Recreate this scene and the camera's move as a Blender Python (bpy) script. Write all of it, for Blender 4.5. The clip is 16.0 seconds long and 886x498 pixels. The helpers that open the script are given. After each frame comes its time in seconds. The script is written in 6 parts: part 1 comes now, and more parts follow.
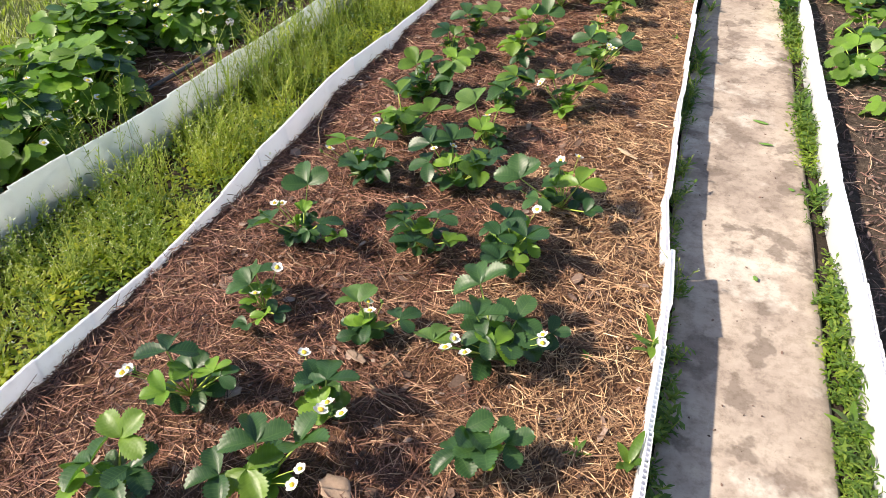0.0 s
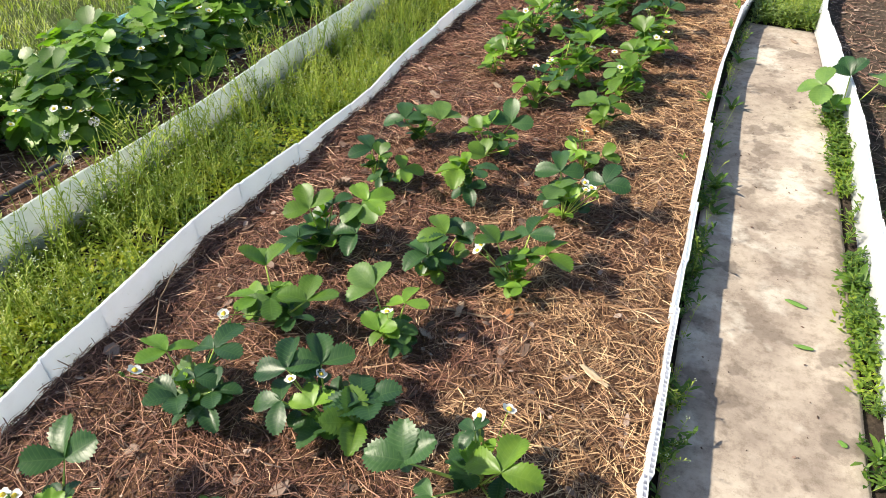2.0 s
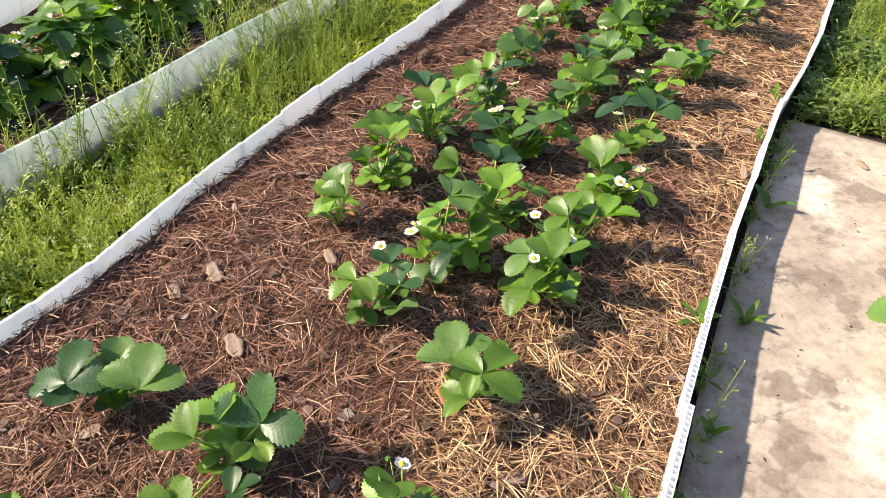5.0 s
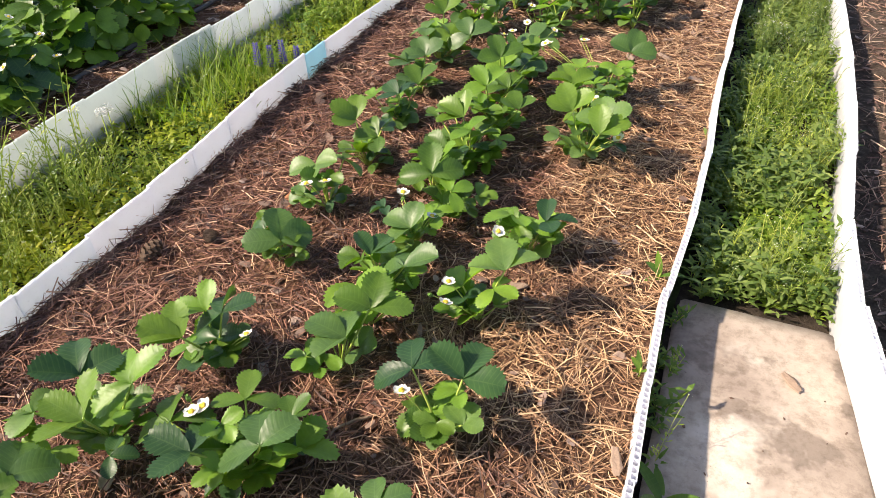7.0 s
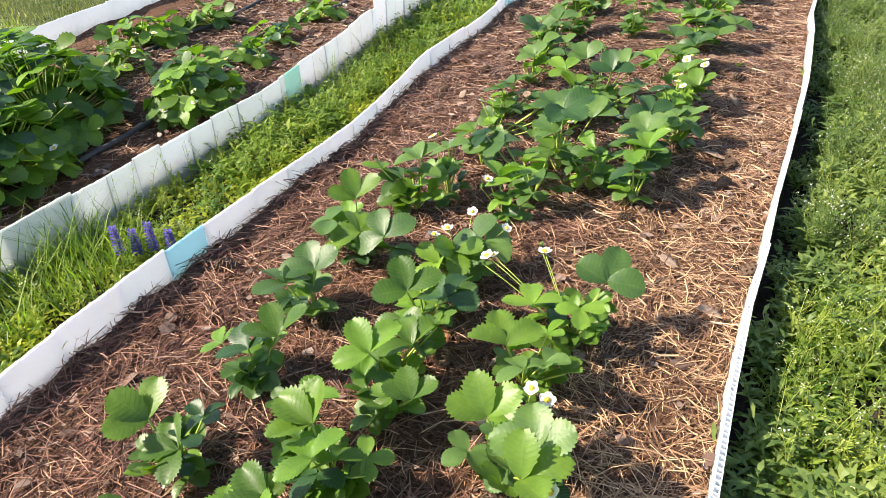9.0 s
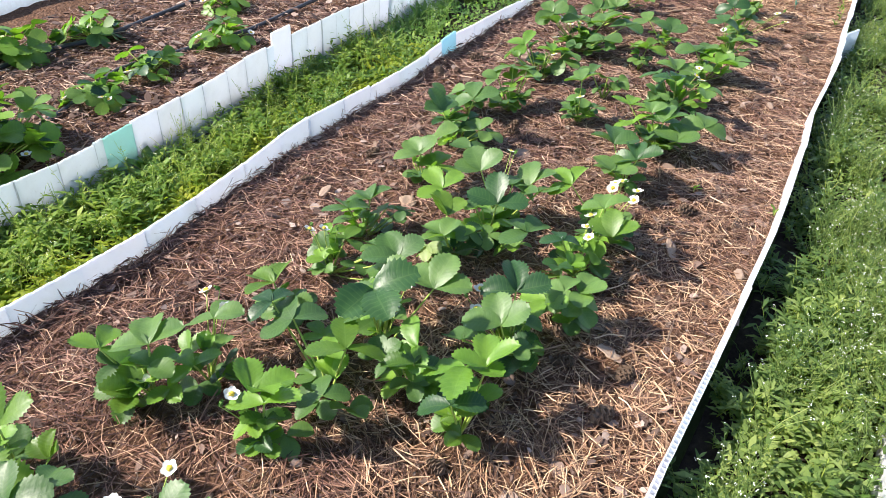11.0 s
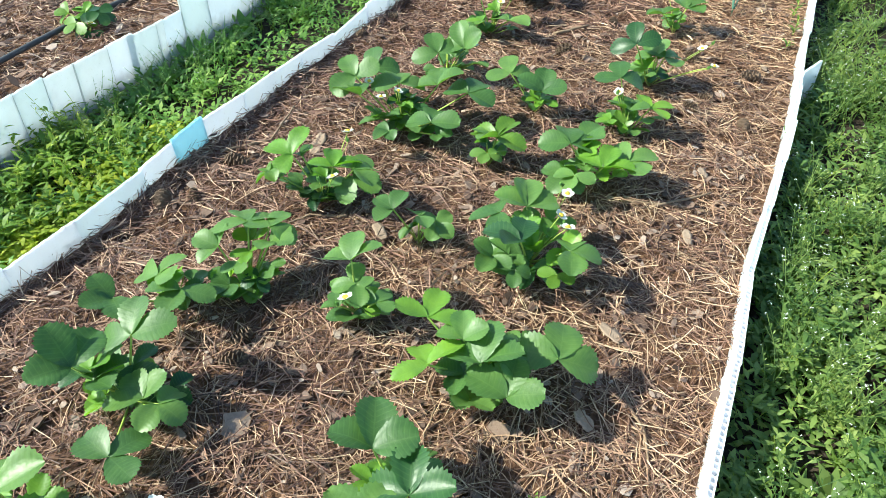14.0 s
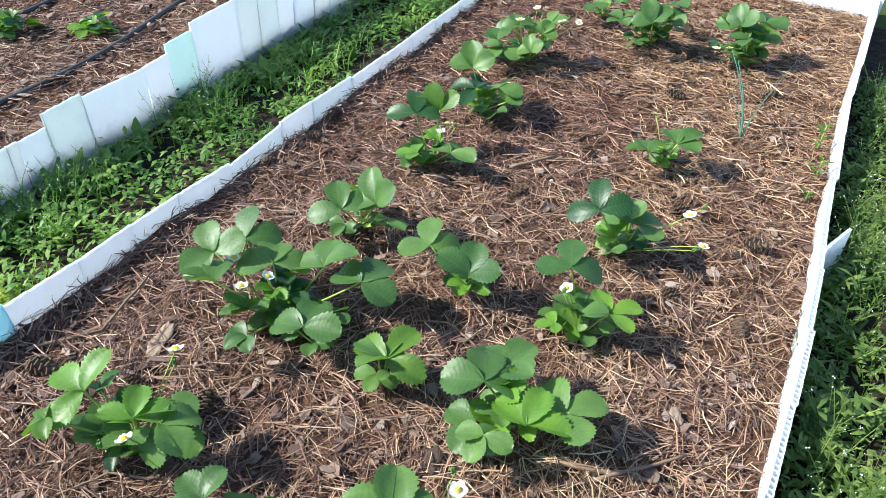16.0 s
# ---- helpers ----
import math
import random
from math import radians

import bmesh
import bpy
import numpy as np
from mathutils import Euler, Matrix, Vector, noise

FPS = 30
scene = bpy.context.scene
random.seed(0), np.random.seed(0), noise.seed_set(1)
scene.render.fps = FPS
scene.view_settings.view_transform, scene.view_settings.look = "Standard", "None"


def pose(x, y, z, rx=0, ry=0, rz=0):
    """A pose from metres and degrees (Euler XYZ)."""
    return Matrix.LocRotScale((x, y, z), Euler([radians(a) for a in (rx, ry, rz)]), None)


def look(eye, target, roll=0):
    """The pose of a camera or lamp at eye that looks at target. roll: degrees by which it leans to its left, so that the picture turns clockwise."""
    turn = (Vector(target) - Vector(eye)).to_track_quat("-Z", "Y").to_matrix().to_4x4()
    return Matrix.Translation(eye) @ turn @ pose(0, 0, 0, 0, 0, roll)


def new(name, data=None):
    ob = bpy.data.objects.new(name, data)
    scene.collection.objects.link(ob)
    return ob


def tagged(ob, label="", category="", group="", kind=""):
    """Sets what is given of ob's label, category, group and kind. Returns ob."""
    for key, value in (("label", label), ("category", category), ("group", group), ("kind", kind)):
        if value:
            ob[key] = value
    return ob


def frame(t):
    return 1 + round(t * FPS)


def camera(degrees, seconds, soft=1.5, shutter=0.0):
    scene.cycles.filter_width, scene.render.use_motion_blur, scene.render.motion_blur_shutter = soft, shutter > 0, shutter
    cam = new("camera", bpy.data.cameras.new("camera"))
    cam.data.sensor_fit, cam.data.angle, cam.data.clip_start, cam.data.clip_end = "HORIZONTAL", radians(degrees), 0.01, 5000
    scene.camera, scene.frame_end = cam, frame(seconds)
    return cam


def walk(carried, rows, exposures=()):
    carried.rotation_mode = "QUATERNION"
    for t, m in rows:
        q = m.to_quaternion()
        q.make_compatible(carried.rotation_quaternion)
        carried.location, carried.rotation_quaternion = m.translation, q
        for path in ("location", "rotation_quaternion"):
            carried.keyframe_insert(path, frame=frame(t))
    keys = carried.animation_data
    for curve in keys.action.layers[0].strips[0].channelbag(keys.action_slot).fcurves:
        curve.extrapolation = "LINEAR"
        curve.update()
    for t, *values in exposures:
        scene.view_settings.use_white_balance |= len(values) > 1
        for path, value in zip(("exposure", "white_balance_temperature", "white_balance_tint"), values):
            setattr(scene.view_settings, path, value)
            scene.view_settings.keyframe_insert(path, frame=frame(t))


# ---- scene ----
cam = camera(63.0, 16.0, soft=0.55)
PATH = [
    (0, (0.031, -0.038, 1.19), (-0.512, 1.431, -0.054), -1.4),
    (0.5, (0.021, 0.186, 1.165), (-0.621, 1.657, -0.029), -1.8),
    (1, (0.057, 0.452, 1.163), (-0.624, 1.909, -0.026), -1.4),
    (1.5, (0.022, 0.698, 1.152), (-0.528, 2.218, -0.027), 1.3),
    (2, (0.007, 0.924, 1.135), (-0.596, 2.396, -0.076), -0.7),
    (2.5, (0.062, 1.159, 1.121), (-0.692, 2.542, -0.111), -2.2),
    (3, (0.009, 1.399, 1.103), (-0.646, 2.78, -0.188), -3.1),
    (3.5, (-0.03, 1.627, 1.112), (-0.658, 3.04, -0.155), -1.8),
    (3.7, (-0.022, 1.719, 1.103), (-0.631, 3.136, -0.17), -1.6),
    (5.8, (-0.03, 2.77, 0.925), (-0.726, 4.163, -0.33), 1.5),
    (6, (-0.015, 2.864, 0.929), (-0.729, 4.242, -0.333), -0.1),
    (6.5, (-0.029, 3.112, 0.915), (-0.613, 4.595, -0.293), -0.9),
    (7, (-0.031, 3.348, 0.927), (-0.537, 4.851, -0.291), -1.7),
    (7.5, (0.033, 3.589, 0.961), (-0.577, 5.059, -0.251), 0.2),
    (8, (0.041, 3.772, 0.959), (-0.629, 5.218, -0.249), -1.6),
    (8.5, (0.009, 4.032, 0.951), (-0.574, 5.551, -0.212), -1.5),
    (9, (0.03, 4.256, 0.937), (-0.644, 5.777, -0.173), -3.1),
    (9.2, (0.076, 4.349, 0.94), (-0.65, 5.848, -0.166), 0.3),
    (11.3, (0.172, 5.255, 0.987), (-0.544, 6.703, -0.193), 1.9),
    (11.5, (0.166, 5.331, 0.976), (-0.53, 6.765, -0.232), 1.1),
    (12, (0.12, 5.595, 0.971), (-0.443, 7.09, -0.233), 2.6),
    (12.5, (0.125, 5.853, 0.963), (-0.413, 7.309, -0.299), 1.0),
    (13, (0.167, 6.057, 0.964), (-0.513, 7.392, -0.36), 0.5),
    (13.5, (0.127, 6.268, 0.964), (-0.531, 7.618, -0.357), 0.9),
    (14, (0.109, 6.441, 0.973), (-0.472, 7.837, -0.336), 0.6),
    (14.5, (0.148, 6.647, 0.97), (-0.475, 8.069, -0.291), 3.0),
    (15, (0.179, 6.795, 0.973), (-0.461, 8.171, -0.33), 1.6),
    (15.5, (0.158, 6.962, 0.974), (-0.466, 8.385, -0.285), 1.9),
    (16, (0.101, 7.115, 0.97), (-0.563, 8.529, -0.28), 1.1),
]
EXPOSURES = [(0, 0.85, 6820, 14), (1.2, 0.84, 6760, 8), (3.5, 0.9, 6720, 6), (6, 1.04, 7050, 16), (7.2, 0.92, 7050, 16), (8.5, 1.13, 6900, 13), (10, 1.16, 6480, 11), (11.5, 1.1, 6080, 12), (12.3, 1.06, 6030, 1), (13.5, 1.18, 5960, -8), (15, 1.2, 5740, -4), (16, 0.94, 5650, 2)]
walk(cam, [(t, look(eye, aim, roll)) for t, eye, aim, roll in PATH], EXPOSURES)

# ---- world, sun ----
SUN_EL, SUN_ROT = radians(41), radians(243)
world = bpy.data.worlds.new("sky")
scene.world = world
world.use_nodes = True
wn = world.node_tree
sky = wn.nodes.new("ShaderNodeTexSky")
sky.sky_type, sky.sun_disc = "NISHITA", False
sky.sun_elevation, sky.sun_rotation = SUN_EL, SUN_ROT
wn.links.new(sky.outputs[0], wn.nodes["Background"].inputs[0])
wn.nodes["Background"].inputs[1].default_value = 0.12
sun = new("sun", bpy.data.lights.new("sun", "SUN"))
sun.data.energy, sun.data.angle, sun.data.color = 5.0, radians(1.6), (1.0, 0.91, 0.76)
sun.matrix_world = look((-6.7, -3.4 + 4, 6.5), (0, 4, 0))


# ---- materials ----
class Mat:
    """A small builder of node materials."""

    def __init__(self, name, rough=0.8, spec=0.3):
        self.m = bpy.data.materials.new(name)
        self.m.use_nodes = True
        self.t = self.m.node_tree
        self.b = self.t.nodes["Principled BSDF"]
        self.b.inputs["Roughness"].default_value = rough
        self.b.inputs["Specular IOR Level"].default_value = spec

    def n(self, kind, **kw):
        nd = self.t.nodes.new(kind)
        for k, v in kw.items():
            if isinstance(k, str) and k in nd.inputs:
                nd.inputs[k].default_value = v
        return nd

    def link(self, a, b):
        self.t.links.new(a, b)

    def pos(self, obj=False):
        return self.n("ShaderNodeTexCoord").outputs["Object"] if obj else self.n("ShaderNodeNewGeometry").outputs["Position"]

    def uv(self):
        return self.n("ShaderNodeTexCoord").outputs["UV"]

    def noise(self, scale, detail=4, rough=0.6, vec=None):
        nd = self.n("ShaderNodeTexNoise", Scale=scale, Detail=detail, Roughness=rough)
        self.link(vec if vec is not None else self.pos(), nd.inputs["Vector"])
        return nd.outputs["Fac"]

    def ramp(self, fac, stops):
        nd = self.n("ShaderNodeValToRGB")
        el = nd.color_ramp.elements
        while len(el) < len(stops):
            el.new(0.5)
        for e, (p, c) in zip(el, stops):
            e.position, e.color = p, (*c, 1) if len(c) == 3 else c
        self.link(fac, nd.inputs[0])
        return nd.outputs[0]

    def mix(self, fac, a, b, blend="MIX"):
        nd = self.t.nodes.new("ShaderNodeMix")
        nd.data_type, nd.blend_type = "RGBA", blend
        for v, s in ((fac, 0), (a, 6), (b, 7)):
            if hasattr(v, "is_linked"):
                self.link(v, nd.inputs[s])
            elif isinstance(v, (int, float)):
                nd.inputs[s].default_value = v
            else:
                nd.inputs[s].default_value = (*v, 1)
        return nd.outputs[2]

    def math(self, op, a, b=0.0):
        nd = self.t.nodes.new("ShaderNodeMath")
        nd.operation = op
        for i, v in enumerate((a, b)):
            if hasattr(v, "is_linked"):
                self.link(v, nd.inputs[i])
            else:
                nd.inputs[i].default_value = v
        return nd.outputs[0]

    def island(self):
        return self.n("ShaderNodeNewGeometry").outputs["Random Per Island"]

    def rand(self):
        return self.n("ShaderNodeObjectInfo").outputs["Random"]

    def color(self, c):
        if hasattr(c, "is_linked"):
            self.link(c, self.b.inputs["Base Color"])
        else:
            self.b.inputs["Base Color"].default_value = (*c, 1)
        self.c = c
        return self

    def rough(self, r):
        self.link(r, self.b.inputs["Roughness"])
        return self

    def bump(self, h, strength=0.5, dist=0.01):
        nd = self.n("ShaderNodeBump", Strength=strength, Distance=dist)
        self.link(h, nd.inputs["Height"])
        self.link(nd.outputs[0], self.b.inputs["Normal"])
        return self

    def translucent(self, share, tint):
        tr = self.n("ShaderNodeBsdfTranslucent")
        self.link(self.mix(1.0, self.c, tint, "MULTIPLY"), tr.inputs[0])
        mx = self.n("ShaderNodeMixShader")
        mx.inputs[0].default_value = share
        self.link(self.b.outputs[0], mx.inputs[1])
        self.link(tr.outputs[0], mx.inputs[2])
        self.link(mx.outputs[0], self.t.nodes["Material Output"].inputs[0])
        return self


def leaf_material(name, dark, light, gloss=0.42):
    """Toothed leaf: paler midrib and side veins, soft patches, a slightly quilted gloss."""
    k = Mat(name, gloss, 0.42)
    sep = k.n("ShaderNodeSeparateXYZ")
    k.link(k.uv(), sep.inputs[0])
    u, v = sep.outputs[0], sep.outputs[1]
    au = k.math("ABSOLUTE", k.math("SUBTRACT", u, 0.5))
    w = k.math("SINE", k.math("MULTIPLY", v, 56.55))
    mid = k.math("LESS_THAN", au, 0.022)
    vein = k.math("MAXIMUM", k.math("POWER", k.math("MAXIMUM", w, 0.0), 9.0), mid)
    base = k.mix(k.rand(), dark, light)
    patch = k.ramp(k.noise(26, 3, 0.6), [(0.35, (0.80, 0.84, 0.85)), (0.65, (1.22, 1.15, 1.0))])
    base = k.mix(1.0, base, patch, "MULTIPLY")
    base = k.mix(k.math("MULTIPLY", k.noise(140, 3, 0.6), 0.25), base, (light[0] * 1.3, light[1] * 1.2, light[2] * 1.3))
    base = k.mix(k.math("MULTIPLY", vein, 0.10), base, (0.20, 0.32, 0.11))
    k.color(base)
    k.rough(k.math("ADD", gloss - 0.10, k.math("MULTIPLY", k.noise(60, 3), 0.2)))
    k.bump(k.math("ADD", k.math("MULTIPLY", w, -0.06), k.noise(120, 3, 0.6)), 0.35, 0.0018)
    k.translucent(0.28, (2.1, 2.4, 0.7))
    return k.m


LEAF = leaf_material("strawberry_leaf", (0.034, 0.088, 0.014), (0.106, 0.194, 0.024), 0.42)
LEAF_YOUNG = leaf_material("young_leaf", (0.085, 0.190, 0.022), (0.15, 0.27, 0.034), 0.44)
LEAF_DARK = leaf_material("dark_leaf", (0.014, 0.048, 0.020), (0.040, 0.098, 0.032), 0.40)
LEAF_BROAD = leaf_material("broad_leaf", (0.042, 0.100, 0.029), (0.106, 0.192, 0.049), 0.44)
LEAF_PALE = leaf_material("pale_leaf", (0.19, 0.26, 0.09), (0.24, 0.30, 0.12), 0.5)


def plain(name, a, b, scale=40, rough=0.7, bump=0.2, spec=0.3, by_island=False):
    k = Mat(name, rough, spec)
    f = k.noise(scale, 4, 0.65)
    c = k.mix(f, a, b)
    if by_island:
        c = k.mix(k.math("MULTIPLY", k.island(), 0.8), c, k.mix(0.5, a, b))
    k.color(c)
    k.bump(k.noise(scale * 4, 3), bump, 0.003)
    return k.m


STALK = plain("stalk", (0.26, 0.38, 0.06), (0.40, 0.45, 0.10), 60, 0.5)
PETAL = Mat("petal", 0.6, 0.2).color((0.80, 0.80, 0.76)).translucent(0.2, (1, 1, 1)).m
PISTIL = plain("flower_centre", (0.62, 0.42, 0.03), (0.75, 0.58, 0.08), 400, 0.7, 0.5)
SEPAL = plain("sepal", (0.10, 0.22, 0.04), (0.16, 0.28, 0.06), 80, 0.6)

# needles: straw, rust and grey, in drifts
k = Mat("pine_needles", 0.55, 0.3)
isl = k.island()
straw = k.ramp(isl, [(0.0, (0.070, 0.036, 0.024)), (0.35, (0.25, 0.136, 0.075)), (0.7, (0.475, 0.29, 0.160)), (1.0, (0.64, 0.46, 0.275))])
rust = k.ramp(isl, [(0.0, (0.042, 0.020, 0.017)), (0.4, (0.135, 0.061, 0.043)), (0.75, (0.265, 0.128, 0.086)), (0.9, (0.39, 0.22, 0.14)), (1.0, (0.54, 0.36, 0.23))])
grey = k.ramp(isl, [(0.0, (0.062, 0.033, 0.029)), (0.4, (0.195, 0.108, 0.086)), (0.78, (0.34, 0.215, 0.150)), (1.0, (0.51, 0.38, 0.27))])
sx = k.n("ShaderNodeSeparateXYZ")
k.link(k.pos(), sx.inputs[0])
drift = k.math("ADD", k.math("MULTIPLY", k.noise(2.2, 3), 1.6), k.math("MULTIPLY", sx.outputs[0], 1.1))
drift = k.ramp(k.math("SUBTRACT", drift, 0.03), [(0.25, (0, 0, 0)), (0.62, (1, 1, 1))])
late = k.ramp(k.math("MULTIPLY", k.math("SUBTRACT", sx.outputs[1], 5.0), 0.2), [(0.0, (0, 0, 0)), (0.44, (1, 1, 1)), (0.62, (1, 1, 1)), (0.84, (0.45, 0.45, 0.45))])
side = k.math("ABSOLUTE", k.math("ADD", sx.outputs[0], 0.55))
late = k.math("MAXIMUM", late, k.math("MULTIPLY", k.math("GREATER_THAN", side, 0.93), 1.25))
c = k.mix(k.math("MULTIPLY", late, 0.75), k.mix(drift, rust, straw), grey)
# damp and weathered spots
spots = k.ramp(k.noise(11, 5, 0.7), [(0.36, (0.70, 0.67, 0.66)), (0.50, (1.04, 1.03, 1.02)), (0.64, (1.20, 1.21, 1.22))])
k.color(k.mix(1.0, c, spots, "MULTIPLY"))
NEEDLE = k.m

# ground under the needles
k = Mat("litter_soil", 0.9, 0.15)
v1 = k.n("ShaderNodeTexVoronoi", Scale=90.0)
k.link(k.pos(), v1.inputs["Vector"])
c = k.ramp(k.noise(55, 8, 0.75), [(0.3, (0.052, 0.028, 0.019)), (0.5, (0.135, 0.072, 0.044)), (0.7, (0.26, 0.15, 0.088))])
c = k.mix(k.math("MULTIPLY", k.noise(3.0, 3), 0.5), c, (0.15, 0.078, 0.050))
k.color(c)
k.bump(k.math("ADD", k.noise(120, 6, 0.8), v1.outputs[0]), 0.9, 0.012)
LITTER = k.m

k = Mat("bare_soil", 0.95, 0.1)
c = k.ramp(k.noise(28, 8, 0.75), [(0.3, (0.022, 0.017, 0.014)), (0.55, (0.055, 0.042, 0.033)), (0.75, (0.12, 0.09, 0.068))])
k.color(c)
k.bump(k.noise(60, 8, 0.75), 0.8, 0.02)
SOIL = k.m

k = Mat("grey_soil", 0.95, 0.1)
c = k.ramp(k.noise(40, 8, 0.78), [(0.3, (0.035, 0.026, 0.020)), (0.52, (0.105, 0.080, 0.062)), (0.72, (0.23, 0.185, 0.145))])
k.color(k.mix(k.math("MULTIPLY", k.noise(4, 3), 0.5), c, (0.085, 0.062, 0.048)))
k.bump(k.noise(70, 8, 0.78), 0.9, 0.02)
GREYSOIL = k.m

k = Mat("turf_soil", 0.95, 0.1)
c = k.ramp(k.noise(14, 8, 0.7), [(0.3, (0.022, 0.028, 0.012)), (0.55, (0.05, 0.075, 0.02)), (0.75, (0.10, 0.12, 0.035))])
far = k.ramp(k.noise(3, 5), [(0.3, (0.075, 0.105, 0.03)), (0.7, (0.14, 0.155, 0.065))])
k.color(k.mix(0.45, c, far))
k.bump(k.noise(70, 8, 0.75), 0.8, 0.02)
TURF = k.m

# worn pale sheet of the path
k = Mat("path_concrete", 0.85, 0.2)
c = k.ramp(k.noise(6, 6, 0.62), [(0.32, (0.24, 0.194, 0.160)), (0.46, (0.35, 0.290, 0.240)), (0.60, (0.45, 0.382, 0.316))])
damp = k.ramp(k.noise(8.5, 4, 0.6, k.pos(True)), [(0.545, (0, 0, 0)), (0.60, (1, 1, 1))])
c = k.mix(k.math("MULTIPLY", damp, 0.68), c, (0.150, 0.120, 0.098))
pale = k.ramp(k.noise(3.3, 5, 0.65, k.pos(True)), [(0.56, (0, 0, 0)), (0.64, (1, 1, 1))])
c = k.mix(k.math("MULTIPLY", pale, 0.7), c, (0.60, 0.55, 0.48))
wash = k.ramp(k.noise(2.1, 3), [(0.42, (0, 0, 0)), (0.68, (1, 1, 1))])
c = k.mix(k.math("MULTIPLY", wash, 0.45), c, (0.25, 0.195, 0.160))
mott = k.ramp(k.noise(30, 7, 0.75), [(0.34, (0.68, 0.66, 0.64)), (0.52, (1.0, 1.0, 1.0)), (0.68, (1.08, 1.08, 1.08))])
c = k.mix(1.0, c, mott, "MULTIPLY")
speck = k.ramp(k.noise(130, 2), [(0.70, (0, 0, 0)), (0.75, (1, 1, 1))])
c = k.mix(k.math("MULTIPLY", speck, 0.5), c, (0.13, 0.10, 0.08))
k.color(c)
k.bump(k.math("ADD", k.noise(40, 6, 0.7), k.noise(9, 3)), 0.22, 0.008)
PATHMAT = k.m


def plastic(name, col, dirt, seams=False):
    k = Mat(name, 0.42, 0.45)
    sp = k.n("ShaderNodeSeparateXYZ")
    k.link(k.pos(), sp.inputs[0])
    smear = k.ramp(k.noise(16, 5, 0.7), [(0.46, (0, 0, 0)), (0.72, (1, 1, 1))])
    dots = k.ramp(k.noise(150, 3, 0.7), [(0.62, (0, 0, 0)), (0.72, (1, 1, 1))])
    tone = k.mix(k.rand(), col, (col[0] * 0.93, col[1] * 0.97, col[2] * 0.97))
    c = k.mix(k.math("MULTIPLY", smear, 0.16), tone, dirt)
    c = k.mix(k.math("MULTIPLY", dots, 0.14), c, (0.25, 0.21, 0.17))
    splash = k.ramp(k.math("ADD", k.math("MULTIPLY", sp.outputs[2], -9.0), k.math("MULTIPLY", k.noise(45, 4), 0.9)), [(0.55, (0, 0, 0)), (1.0, (1, 1, 1))])
    c = k.mix(k.math("MULTIPLY", splash, 0.25), c, (0.30, 0.26, 0.21))
    if seams:
        gx = k.n("ShaderNodeSeparateXYZ")
        k.link(k.n("ShaderNodeTexCoord").outputs["Generated"], gx.inputs[0])
        # dark line at both board ends: channel dirt plus overlap shadow, put into the colour
        end = k.math("ABSOLUTE", k.math("SUBTRACT", gx.outputs[0], 0.5))
        end = k.ramp(k.math("ADD", end, k.math("MULTIPLY", k.noise(60, 3), 0.02)), [(0.490, (0, 0, 0)), (0.499, (1, 1, 1))])
        c = k.mix(k.math("MULTIPLY", end, 0.45), c, (0.22, 0.23, 0.22))
    k.color(c)
    k.bump(k.noise(30, 3), 0.12, 0.004)
    k.translucent(0.42, (1, 1, 1))
    return k.m


WHITE = plastic("white_plastic", (0.92, 0.92, 0.96), (0.70, 0.69, 0.70))
PALEWHITE = plastic("worn_plastic", (0.86, 0.88, 0.87), (0.55, 0.56, 0.52))
GREENISH = plastic("pale_plastic", (0.90, 0.905, 0.92), (0.53, 0.53, 0.50), True)
PALETEAL = plastic("mint_plastic", (0.80, 0.92, 0.91), (0.60, 0.68, 0.66))
BLUE = plastic("blue_plastic", (0.62, 0.85, 0.94), (0.48, 0.64, 0.72))
TEAL = plastic("teal_plastic", (0.60, 0.82, 0.76), (0.42, 0.52, 0.48))


def grass_material(name, stops, share=0.35):
    k = Mat(name, 0.5, 0.35)
    c = k.ramp(k.island(), stops)
    p = k.ramp(k.noise(4.5, 3), [(0.35, (0.62, 0.72, 0.6)), (0.65, (1.25, 1.15, 1.0))])
    k.color(k.mix(1.0, c, p, "MULTIPLY"))
    k.translucent(share, (1.8, 2.0, 0.8))
    return k.m


GRASS = grass_material("grass_blade", [(0.0, (0.16, 0.23, 0.022)), (0.5, (0.28, 0.335, 0.034)), (0.85, (0.40, 0.41, 0.07)), (1.0, (0.50, 0.43, 0.19))], 0.42)
GRASSPALE = grass_material("pale_grass", [(0.0, (0.09, 0.125, 0.04)), (0.5, (0.16, 0.19, 0.07)), (1.0, (0.30, 0.29, 0.16))])
WEED = grass_material("weed_leaf", [(0.0, (0.055, 0.115, 0.025)), (0.6, (0.11, 0.19, 0.04)), (1.0, (0.20, 0.28, 0.06))], 0.35)
MIDWEED = grass_material("fresh_weed_leaf", [(0.0, (0.085, 0.16, 0.025)), (0.6, (0.16, 0.25, 0.036)), (1.0, (0.27, 0.34, 0.06))], 0.40)
WEEDLIGHT = grass_material("light_weed_leaf", [(0.0, (0.16, 0.225, 0.022)), (0.6, (0.285, 0.335, 0.034)), (1.0, (0.41, 0.42, 0.055))], 0.44)
LANEWEED = grass_material("lane_weed_leaf", [(0.0, (0.080, 0.140, 0.040)), (0.6, (0.155, 0.225, 0.065)), (1.0, (0.255, 0.32, 0.11))], 0.34)
FRESHWEED = grass_material("soft_green_weed_leaf", [(0.0, (0.09, 0.18, 0.045)), (0.6, (0.165, 0.28, 0.07)), (1.0, (0.27, 0.37, 0.12))], 0.38)
STEMGREEN = grass_material("weed_stem", [(0.0, (0.17, 0.245, 0.035)), (0.7, (0.29, 0.355, 0.075)), (1.0, (0.44, 0.47, 0.16))])
